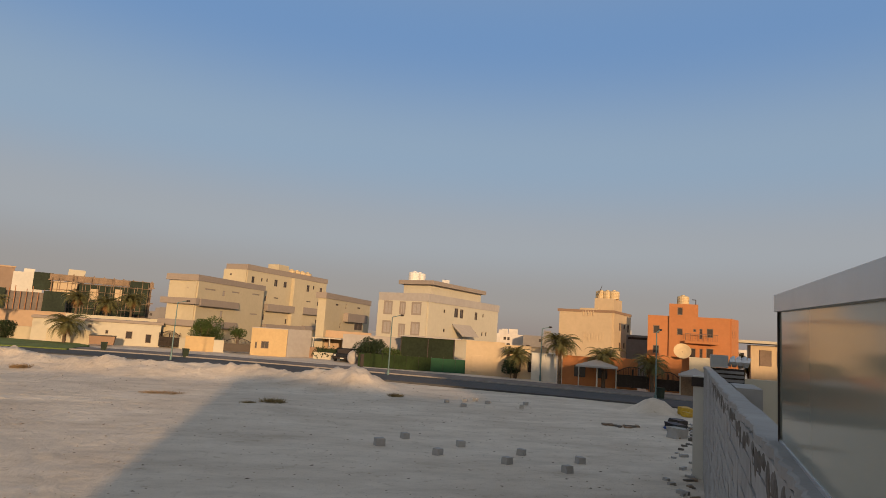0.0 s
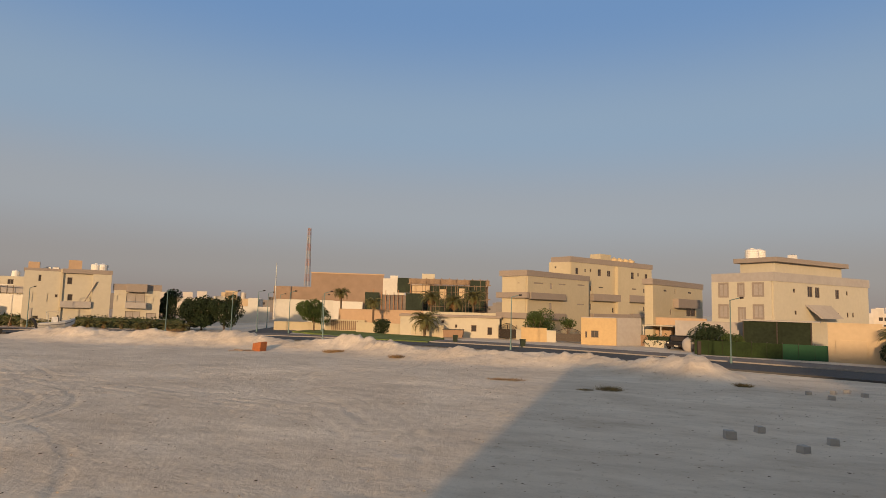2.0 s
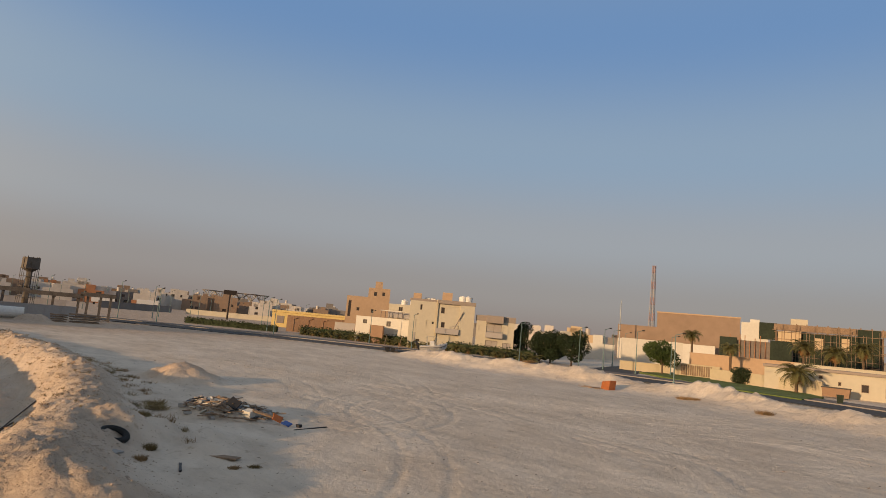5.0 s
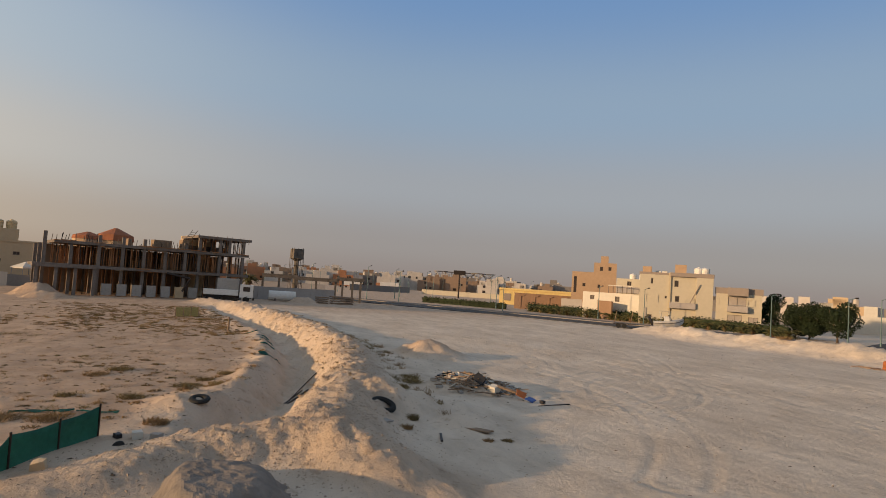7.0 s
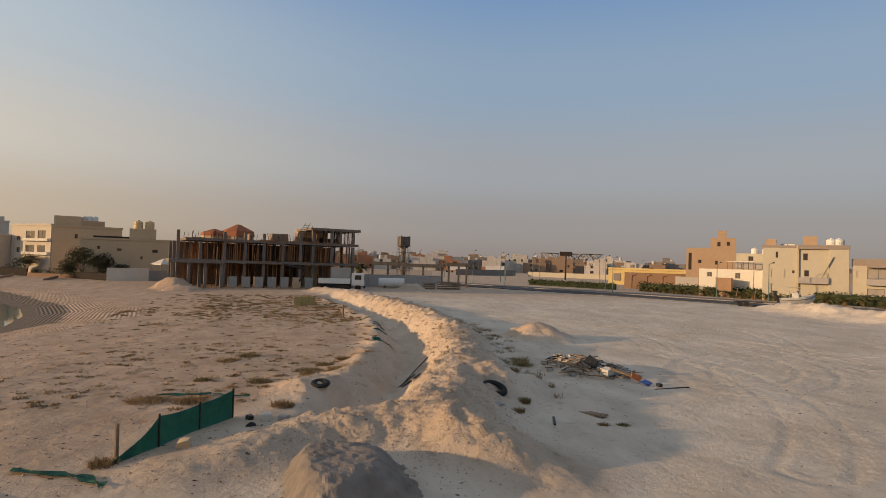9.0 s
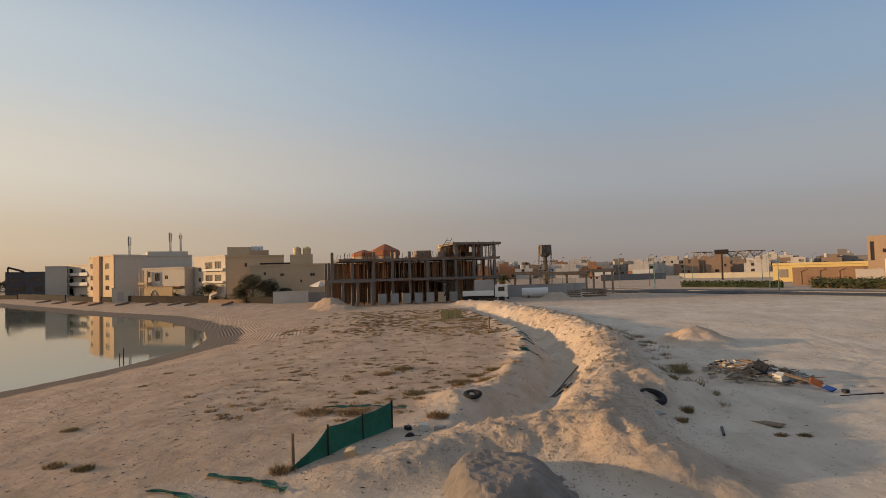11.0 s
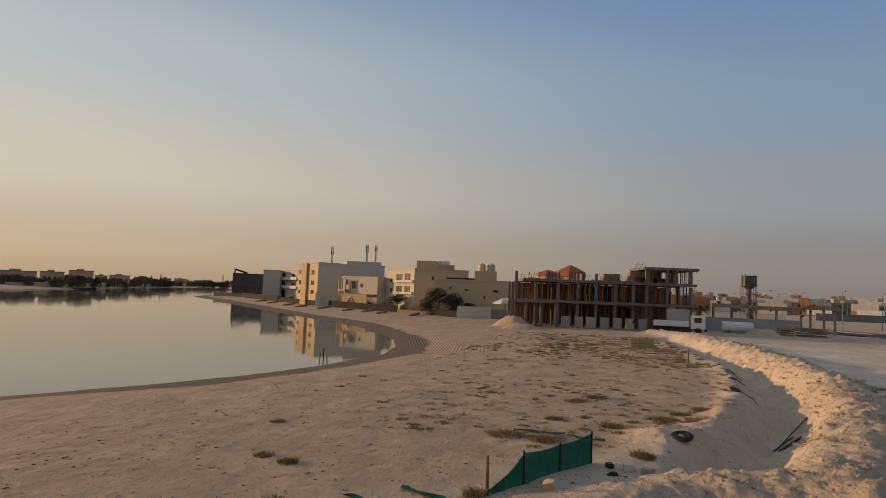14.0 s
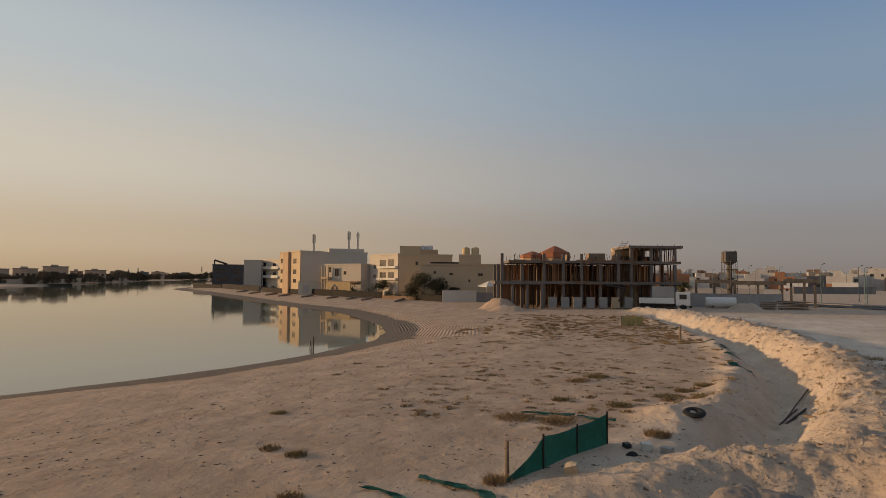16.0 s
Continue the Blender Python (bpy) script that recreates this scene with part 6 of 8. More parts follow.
for x, y, s in ((-112, 21.5, 1.1), (-113, 24.5, 1.3), (-114, 26.5, 1.2)):
    p = thing("pallet_stack", (x, y, 0), "stack of wooden pallets and planks on the sand", "pallets", "pallet stacks")
    for k in range(4):
        bm = bmesh.new()
        box(bm, x, y, k * 0.3 * s, k * 0.3 * s + 0.2, 1.7 * s, 1.7 * s, k * 4)
        part("pallet", bm, OLDWOOD, p)
tn = thing("site_tank", (-113.5, 15.2, 0), "white horizontal water tank on the ground", "tank")
bm = bmesh.new()
tube(bm, (-113.5, 12.4, 0.95), (-113.2, 17.0, 0.95), 0.85, seg=16)
part("tank_body", bm, WHITETANK, tn)
for y in (13.5, 16.0):
    bm = bmesh.new()
    box(bm, -113.4, y, 0, 0.5, 1.3, 0.3)
    part("saddle", bm, CONCRETE, tn)

# water tower
wt = thing("water_tower", (-165.4, 25, 0), "dark square water tower on a round shaft with scaffolding", "water tower")
bm = bmesh.new()
lathe(bm, -165.4, 24.8, [(0.7, 0), (0.6, 4), (0.6, 8.3), (1.6, 9.0)], 12)
part("shaft", bm, MORTAR, wt)
bm = bmesh.new()
box(bm, -165.4, 24.8, 9.0, 11.5, 2.7, 2.7, 12)
part("tank_box", bm, MORTAR, wt)
for k in range(9):
    bm = bmesh.new()
    box(bm, -165.4 + 1.42 * math.cos(k * 0.7), 24.8 + 1.42 * math.sin(k * 0.7), 8.8, 11.6 + 0.1 * (k % 3), 0.12, 0.12, 12)
    part("shutter_post", bm, MORTAR, wt)
for i in range(8):
    bm = bmesh.new()
    a = i * math.pi / 4
    x, y = -165.4 + 1.75 * math.cos(a), 24.8 + 1.75 * math.sin(a)
    tube(bm, (x, y, 0), (x, y, 9.0), 0.06, seg=5)
    part("scaffold_pole", bm, MORTAR, wt)
for z in (2.5, 5.0, 7.2, 9.0):
    bm = bmesh.new()
    lathe(bm, -165.4, 24.8, [(1.9, z), (1.9, z + 0.1), (1.6, z + 0.1)], 8)
    part("scaffold_ring", bm, MORTAR, wt)


# ---- houses along the lagoon ----
def shore_house(a, b, depth, h, mat, label, wins=(), frame_mat=None, k=1.0, cap=0.35, z0=-0.6):
    wins = [(u * k, z, w * k, hh) for u, z, w, hh in wins]
    t = house("house", a, label)
    f = Face(a, b)
    core(t, f, depth, z0, h, mat)
    facade(t, f, z0, h, mat, wins, frame_mat)
    bm = bmesh.new()
    f.box(bm, -0.1, f.length + 0.1, -depth - 0.1, 0.35, h, h + cap)
    part("roof_edge", bm, mat, t)
    return t, f


def scaled(x, y, d, new_d):
    k = new_d / d
    return (-2.7 + (x + 2.7) * k, -2.5 + (y + 2.5) * k)


t, f = shore_house(scaled(-102.9, -33.7, 105, 130), scaled(-105.9, -20.0, 105, 130), 12, 7.2, SANDSTONE, "tan two-storey house with flat roof", [(3.0, 5.7, 0.5, 0.6), (6.4, 5.4, 0.8, 0.5), (12.5, 5.3, 1.0, 0.6), (10.2, 4.0, 0.4, 0.6), (4.6, 3.0, 0.6, 0.8)])
for u0, u1, z in ((8.0, 12.6, 9.5), (8.9, 12.6, 7.6)):
    bm = bmesh.new()
    f.box(bm, u0, u1, -5, -0.2, 7.2, z)
    part("roof_room", bm, SANDSTONE, t)
for u in (9.4, 11.4):
    p = f.at(u, -2.5, 0)
    water_tank(p[0], p[1], 9.5, 0.85, 1.7)
bm = bmesh.new()
f.box(bm, 2.0, 8.0, -1.0, -0.6, 7.5, 7.9)
part("roof_beam", bm, DARKMETAL, t)

A, B = scaled(-109.4, -45.4, 115, 158), scaled(-111.2, -40.5, 115, 146)
t, f = shore_house(A, B, 10, 9.9, WARMPALE, "white three-storey house with balconies", [(1.2, 7.2, 0.6, 1.1), (1.2, 4.8, 0.6, 1.1), (3.2, 7.9, 1.5, 1.9), (3.2, 5.0, 1.5, 1.8), (5.1, 8.0, 1.3, 1.9), (5.1, 5.0, 1.3, 1.8)], OFFWHITE, 2.1)
for z in (3.9, 6.7):
    band(t, f, 5.0, f.length + 0.1, 0.25, 1.0, z, z + 0.55, WHITE, "balcony", "white balcony parapet")
t, f = shore_house(B, scaled(-113.9, -31.0, 115, 146), 9, 9.7, SANDSTONE, "tan house wing with a stepped roof", [(4.2, 7.9, 0.6, 0.9), (7.5, 5.2, 0.6, 0.9)])
bm = bmesh.new()
f.box(bm, 0.2, 5.0, -6, -0.3, 9.7, 12.0)
part("roof_room", bm, SANDSTONE, t)
bm = bmesh.new()
f.box(bm, 4.9, 9.2, -6, -0.3, 9.7, 11.2)
part("roof_room", bm, PINKTAN, t)
for u in (5.4, 6.4, 7.4):
    p = f.at(u, -2.5, 0)
    water_tank(p[0], p[1], 11.2, 0.6, 1.1, WHITETANK, "white plastic water tank on a roof")

A, M, B = scaled(-124.1, -72.3, 140, 186), scaled(-126.2, -68.5, 140, 170), scaled(-132.3, -55.4, 140, 172)
t, f = shore_house(A, M, 6, 11.2, SANDSTONE, "cream three-storey house with tall window bays", [(0.7, 9.0, 0.8, 1.3), (0.7, 6.0, 0.8, 1.3), (0.7, 3.3, 0.8, 1.1), (4.4, 8.8, 0.9, 1.4), (4.4, 5.9, 0.9, 1.3), (4.4, 3.4, 0.9, 1.1)], None, 2.9)
band(t, f, 4.6, 9.2, 0.2, 0.9, -0.6, 11.4, PINKTAN, "bay", "pinkish projecting bay")
t, f = shore_house(M, B, 10, 11.0, WARMPALE, "long pale rendered house wall without windows")
bm = bmesh.new()
f.box(bm, 7.5, 17, -6, -1, 11.0, 12.3)
part("roof_room", bm, WARMPALE, t)
for k, (az, d, z0, z1) in enumerate(((117.2, 176, 11, 16.3), (114.1, 176, 12, 17.3), (113.3, 176, 12, 17.2))):
    p = polar(az, d) + Vector((-1.2, -1.2))
    m = thing("telecom_mast", (p.x, p.y, z0), "grey rooftop telecom mast with panel antennas", "mast", "rooftop masts")
    bm = bmesh.new()
    for dx, dy in ((0.26, 0), (-0.2, 0.22), (-0.2, -0.22)):
        tube(bm, (p.x + dx, p.y + dy, z0 - 0.8), (p.x + dx * 0.6, p.y + dy * 0.6, z1), 0.06, seg=5)
    for i in range(int((z1 - z0) / 0.6)):
        tube(bm, (p.x + 0.3, p.y, z0 + i * 0.6), (p.x - 0.3, p.y + 0.3, z0 + i * 0.6 + 0.5), 0.05, seg=4)
    part("pole", bm, GREYCLAD, m)
    for i in range(3):
        bm = bmesh.new()
        a = i * 2.1
        box(bm, p.x + 0.42 * math.cos(a), p.y + 0.42 * math.sin(a), z1 - (2.4 if k < 2 else 1.6), z1 - (0.2 if k < 2 else 0.6), 0.16, 0.12, i * 120)
        part("panel_antenna", bm, GREYCLAD, m)
    bm = bmesh.new()
    for i in range(4):
        tube(bm, (p.x, p.y, z0 + 0.6 + i), (p.x + 0.7, p.y + 0.5, z0 - 0.8), 0.03, seg=4)
    part("stay", bm, STEEL, m)

t, f = shore_house(scaled(-117.8, -58.5, 128, 165), scaled(-120.8, -51.9, 128, 156), 8, 7.6, WARMPALE, "two-storey house with sunlit balcony columns", [(1.3, 6.4, 0.8, 1.4), (3.2, 5.7, 1.1, 1.9), (5.2, 5.6, 0.7, 0.9), (3.0, 2.6, 1.0, 1.3)], None, 1.4)
band(t, f, -0.1, 2.6, 0.2, 1.6, 4.0, 4.5, SANDSTONE, "balcony")
for u in (0.0, 1.2, 2.4):
    band(t, f, u, u + 0.25, 1.2, 1.5, -0.6, 7.4, SANDSTONE, "pillar")
band(t, f, -0.2, f.length, 0.2, 1.5, 3.2, 3.5, BROWNW, "veranda_roof")
A, B = scaled(-164.2, -102.6, 190, 240), scaled(-167.7, -96.8, 190, 222)
t, f = shore_house(A, B, 8, 10.4, WARMPALE, "house with arched balconies by the water", [(1.6, 8.4, 2.2, 2.0), (1.6, 5.2, 2.2, 2.0), (5.4, 8.4, 1.0, 1.6), (5.4, 5.2, 1.0, 1.6), (1.6, 2.2, 2.2, 1.6)], None, 2.6)
for z in (3.9, 7.0):
    band(t, f, 0.3, f.length, 0.2, 1.7, z, z + 0.25, WHITE, "balcony_slab", "white balcony slab")
    band(t, f, 0.3, f.length, 1.55, 1.7, z + 0.25, z + 1.05, WHITE, "balcony", "white balcony parapet")
for u in (0.4, 3.6, 7.0):
    band(t, f, u, u + 0.35, 1.4, 1.75, -0.6, 10.0, WHITE, "pillar")
t, f = shore_house(scaled(-162, -106, 190, 232), scaled(-164.6, -101.8, 190, 232), 8, 10.0, WARMPALE, "pale grey plain house end by the water")
A, B = scaled(-197.8, -142.2, 240, 285), scaled(-204.3, -132.7, 240, 285)
t, f = shore_house(A, B, 9, 9.2, DARKCLAD, "black and grey modern house with slanted roof frame", [(3.0, 6.5, 4.0, 1.8), (9.5, 6.5, 4.0, 1.8), (4.0, 3.0, 5.0, 1.8), (10.5, 3.0, 3.0, 1.6)], DARKMETAL)
bm = bmesh.new()
tube(bm, f.at(0.8, 0.3, 11.3), f.at(6.0, 0.3, 9.6), 0.4, seg=5)
tube(bm, f.at(0.8, 0.3, 9.2), f.at(0.8, 0.3, 11.3), 0.3, seg=5)
part("roof_frame", bm, DARKMETAL, t)

# beach-side walls of these houses
for pts, h, m, lab in ((((-117.5, -33.8), (-119.5, -27.6)), 2.1, WHITE, "white panel site fence beside the sand"), (((-119.5, -27.6), (-118.5, -20.5)), 2.2, GREYCLAD, "grey panel site fence beside the sand"),
                       (((-124.0, -41.0), (-118.0, -33.8)), 1.4, SCREEN, "dull brown beach wall"), (((-129.0, -50.5), (-124.5, -41.2)), 0.7, BROWNW, "low brown beach wall"),
                       (((-137.0, -62.5), (-130.0, -51.0)), 1.6, SCREEN, "dark fence between the beach and the houses"), (((-150.0, -80.5), (-138.0, -63.0)), 1.7, SCREEN, "dark screen fence above the beach"),
                       (((-175.0, -108.0), (-151.0, -81.5)), 1.3, SCREEN, "dull brown fence above the beach"), (((-215.0, -150.0), (-177.0, -110.0)), 1.7, SCREEN, "dark fence above the beach"), (((-232.0, -176.0), (-216.0, -151.0)), 1.2, SCREEN, "dark hedge-topped wall near the point")):
    garden_wall(*pts, h if m is WHITE else 0.8 * h, m, lab, z0=-0.8)
for i, (az, d, h, r) in enumerate(((107.5, 128, 5.6, 2.6), (105.9, 126, 4.8, 2.2), (104.6, 125, 3.2, 1.6), (111.2, 150, 4.0, 2.0), (108.5, 133, 3.5, 1.8))):
    p = polar(az, d)
    leafy_tree(p.x - 1, p.y - 1, h, r, FARTREE, "grey-green tamarisk shrub tree beside a beach wall", 60 + i, 0.2, 1100)
for az, d in ((101.9, 124), (100.4, 124)):
    p = polar(az, d)
    tt = thing("party_tent", (p.x, p.y, 0), "white peaked fabric canopy behind the fence", "tent", "white tents")
    bm = bmesh.new()
    lathe(bm, p.x, p.y, [(2.2, 2.9), (2.2, 3.1), (0.1, 4.0)], 4)
    part("canopy", bm, WHITE, tt)
    for i in range(4):
        bm = bmesh.new()
        a = i * math.pi / 2
        tube(bm, (p.x + 2.0 * math.cos(a), p.y + 2.0 * math.sin(a), 0), (p.x + 2.0 * math.cos(a), p.y + 2.0 * math.sin(a), 2.9), 0.06, seg=5)
        part("post", bm, STEEL, tt)
w, f = garden_wall((-144.0, -70.8), (-141.6, -63.5), 3.3, YELLOW, "orange-tan garden wall with a pale pointed arch")
bm = bmesh.new()
for p, q in (((1.6, 0.2), (1.6, 1.9)), ((1.6, 1.9), (2.4, 2.7)), ((2.4, 2.7), (3.2, 1.9)), ((3.2, 1.9), (3.2, 0.2))):
    tube(bm, f.at(p[0], 0.06, p[1]), f.at(q[0], 0.06, q[1]), 0.14, seg=6)
part("arch", bm, OFFWHITE, w)
band(w, f, 1.7, 3.1, 0.0, 0.04, 0.2, 1.9, BROWNW, "door")
w, f = garden_wall((-146.5, -80.0), (-147.6, -75.2), 3.3, OFFWHITE, "pale garden wall between two shore houses")
band(w, f, 1.2, 2.6, 0.0, 0.1, 0.4, 2.4, GREYR, "door_panel")
wp = thing("mooring_pole", (-49.5, -26.2, -1.6), "thin dark pole standing in the shallow water", "pole")
bm = bmesh.new()
tube(bm, (-49.5, -26.2, -1.8), (-49.5, -26.2, -0.3), 0.05, seg=6)
tube(bm, (-49.2, -26.4, -1.8), (-49.3, -26.4, -0.7), 0.04, seg=6)
part("shaft", bm, DARKMETAL, wp)

for i, (x, y) in enumerate(((-127, -52), (-131, -57), (-136, -64), (-143, -74), (-150, -84), (-157, -92), (-168, -104), (-122, -43), (-180, -116))):
    bm = bmesh.new()
    tube(bm, (x, y, ground_z(x, y) + 0.3), (x + 7, y + 0.5, ground_z(x + 7, y + 0.5) + 0.1), 0.25, 0.2, 6)
    solo("beach_log", bm, OLDWOOD if i % 2 else BROWNW, (x, y, 0), "dark timber and net roll lying down the beach", "timber roll", "rolls on the beach")
rng = random.Random(31)
for i in range(16):
    f = i / 15
    x, y = -122 - 85 * f + rng.uniform(-1, 1), -40 - 88 * f + rng.uniform(-1, 1)
    leafy_tree(x - 1.5, y - 0.5, rng.uniform(1.2, 2.6), rng.uniform(1.0, 2.0), FARTREE, "low dark shrub along the beach fence", 300 + i, 0.05, 260, z=-0.3)

# ---- far bank of the lagoon ----
rng = random.Random(33)
BANK = ([124, 129, 131, 133, 135, 137, 139, 142], [1050, 950, 680, 590, 480, 420, 398, 385])
for a0, a1, back, h, m in ((142.6, 140.1, 12, 7.0, FARHOUSE), (139.9, 138.3, 16, 7.4, FARHOUSE), (138.0, 136.3, 20, 9.0, FARHOUSE), (136.2, 135.3, 8, 6.6, FARHOUSE), (135.2, 133.7, 10, 7.6, FARHOUSE), (133.4, 132.0, 30, 7.4, HAZE3), (131.5, 130.6, 0, 7.4, HAZE3), (130.4, 129.4, 0, 8.4, FARHOUSE), (128.4, 127.4, 30, 8.0, HAZE3)):
    d = float(np.interp((a0 + a1) / 2, *BANK)) + back
    p, q = polar(a0, d), polar(a1, d)
    t = house("house", p, "low brown house on the far lagoon bank")
    f = Face(p, q)
    core(t, f, 8, -0.5, h, m)
    band(t, f, -0.3, f.length + 0.3, -8.2, 0.3, h, h + 0.35, HAZE3, "roof_edge")
    band(t, f, f.length * 0.3, f.length * 0.6, -6, -1, h, h + 1.3, m, "roof_room")
    for k in range(4):
        band(t, f, f.length * (0.12 + 0.22 * k), f.length * (0.12 + 0.22 * k) + 1.5, 0, 0.1, h * 0.45, h * 0.45 + 1.6, GLASSDARK, "window")
for i in range(9):
    a0, a1 = 142 - i * 1.25, 142 - (i + 1) * 1.25
    p, q = polar(a0, float(np.interp(a0, *BANK)) - 14), polar(a1, float(np.interp(a1, *BANK)) - 14)
    garden_wall((p.x, p.y), (q.x, q.y), 1.3 + 0.5 * (i % 3), FARHOUSE, "low brown wall on the far lagoon bank", z0=-0.8)
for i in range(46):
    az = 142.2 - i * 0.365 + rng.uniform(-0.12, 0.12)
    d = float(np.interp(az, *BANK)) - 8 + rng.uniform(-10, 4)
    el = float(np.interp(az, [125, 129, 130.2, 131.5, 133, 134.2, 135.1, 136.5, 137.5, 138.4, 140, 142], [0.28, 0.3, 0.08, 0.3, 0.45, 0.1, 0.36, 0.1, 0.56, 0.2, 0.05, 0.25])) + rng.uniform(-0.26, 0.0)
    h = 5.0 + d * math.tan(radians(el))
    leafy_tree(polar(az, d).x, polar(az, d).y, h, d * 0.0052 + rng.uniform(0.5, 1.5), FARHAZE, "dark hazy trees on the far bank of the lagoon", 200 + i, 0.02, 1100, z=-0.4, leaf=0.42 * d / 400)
for az, d, h in ((126.5, 700, 14), (131.4, 640, 11), (132.1, 650, 10)):
    p = polar(az, d)
    m = thing("pylon", (p.x, p.y, 0), "distant thin pylon on the far bank", "pylon", "far pylons")
    bm = bmesh.new()
    for a in (-1, 1):
        tube(bm, (p.x + a * 1.4, p.y, -0.3), (p.x + a * 0.25, p.y, h), 0.18, seg=4)
    for z in range(1, 5):
        tube(bm, (p.x - 1.4 + z * 0.25, p.y, h * z / 5), (p.x + 1.4 - z * 0.25, p.y, h * z / 5), 0.12, seg=4)
    part("lattice", bm, DARKMETAL, m)
b = thing("boat", (polar(137, 372).x, polar(137, 372).y, -1.2), "dark flat barge moored at the far bank", "boat")
p, q = polar(137.5, 368), polar(136.0, 372)
f = Face(p, q)
band(b, f, 0, f.length, -3, 0, -1.3, -0.2, DARKMETAL, "hull")

# ---- distant town ----
rng = random.Random(77)


def town_house(az, d, w, h, mat):
    p, q = polar(az + math.degrees(w / d) / 2, d), polar(az - math.degrees(w / d) / 2, d)
    t = house("house", p, rng.choice(("pale flat-roofed house in the distant town", "hazy distant house with small dark windows")))
    f = Face(p, q)
    core(t, f, rng.uniform(8, 14), 0, h, mat)
    for _ in range(rng.randint(1, 2)):
        bm = bmesh.new()
        u = rng.uniform(0.1, 0.6) * f.length
        f.box(bm, u, u + f.length * rng.uniform(0.2, 0.4), -5, -0.3, h, h + rng.uniform(1.5, 2.8))
        part("roof_room", bm, mat, t)
    for _ in range(rng.randint(2, 4)):
        bm = bmesh.new()
        u, z = rng.uniform(0.08, 0.8) * f.length, rng.choice((1.4, 4.4, 7.2))
        if z + 1.4 < h:
            f.box(bm, u, u + rng.uniform(0.8, 1.8), -0.05, 0.06, z, z + 1.4)
            part("window", bm, GLASSDARK, t)
        else:
            bm.free()
    if rng.random() < 0.6:
        bm = bmesh.new()
        p = f.at(rng.uniform(0.2, 0.8) * f.length, -2.5, 0)
        lathe(bm, p[0], p[1], [(0.9, h), (0.9, h + 2.0), (0.3, h + 2.3)], 8)
        part("roof_tank", bm, HAZE1, t)


# behind the frame: rust and tan blocks, then pale blocks; then low far rows
for az, d, w, h, m in ((84.9, 260, 11, 8.6, HAZE4), (82.8, 265, 10, 9.2, HAZE2), (80.6, 270, 12, 9.0, HAZE2), (78.6, 285, 9, 8.6, HAZE4), (86.9, 258, 8, 8.8, HAZE2), (77.4, 250, 13, 9.4, HAZE1), (74.9, 270, 10, 8.0, HAZE3), (73.2, 300, 9, 8.2, HAZE3),
                       (70.9, 265, 12, 9.8, HAZE1), (68.9, 290, 14, 8.4, HAZE1), (67.2, 320, 9, 9.0, HAZE2), (65.6, 330, 10, 8.0, HAZE1), (64.0, 300, 8, 7.0, HAZE4), (88.6, 262, 9, 8.2, HAZE4), (90.4, 270, 10, 8.8, HAZE2)):
    town_house(az, d * 1.5, w * 1.2, h * 0.92, m)
for i in range(46):
    town_house(56.5 + i * 0.76 + rng.uniform(-0.3, 0.3), rng.uniform(360, 480), rng.uniform(8, 14), rng.uniform(5.5, 9.0), rng.choice((HAZE1, HAZE1, HAZE1, HAZE2, HAZE4, HAZE3)))
for i in range(70):
    az = 40 + i * 0.72 + rng.uniform(-0.3, 0.3)
    d = rng.uniform(380, 620)
    town_house(az, d, rng.uniform(9, 18), rng.uniform(6, 11) * (1 if az > 58 else 0.75), rng.choice((HAZE1, HAZE1, HAZE2, HAZE3)))
for i in range(26):
    az = -52 + i * 3.4 + rng.uniform(-1, 1)
    town_house(az, rng.uniform(270, 430), rng.uniform(10, 18), rng.uniform(6.0, 8.5), rng.choice((HAZE1, HAZE1, HAZE2, HAZE3)))
for az, d, w, h, m in ((-14.0, 330, 12, 7.6, HAZE1), (-16.5, 300, 14, 7.0, HAZE1), (-18.5, 340, 12, 7.6, HAZE1), (-11.8, 320, 10, 7.4, HAZE1), (-28.6, 150, 7, 6.2, HAZE1), (-27.0, 210, 8, 8.0, HAZE2), (35.5, 220, 14, 6.4, SANDSTONE), (36.8, 190, 9, 4.5, WHITE), (38.6, 240, 10, 6.2, HAZE1), (33.8, 170, 9, 4.0, WHITE), (40.5, 250, 9, 6.0, HAZE1)):
    town_house(az, d, w, h, m)
e = house("house", (60, 72), "cream house with a wide flat roof behind the block wall")
f = Face((56.8, 70.6), (62.6, 66.6))
core(e, f, 6, 0, 6.2, SANDSTONE)
band(e, f, -2.2, f.length + 1.5, -6, 1.6, 6.4, 6.75, OFFWHITE, "roof_slab")
for u in (1.0, 3.0, 4.6):
    band(e, f, u, u + 1.4, 0.01, 0.08, 3.6, 5.6, FRAMEBROWN, "window")

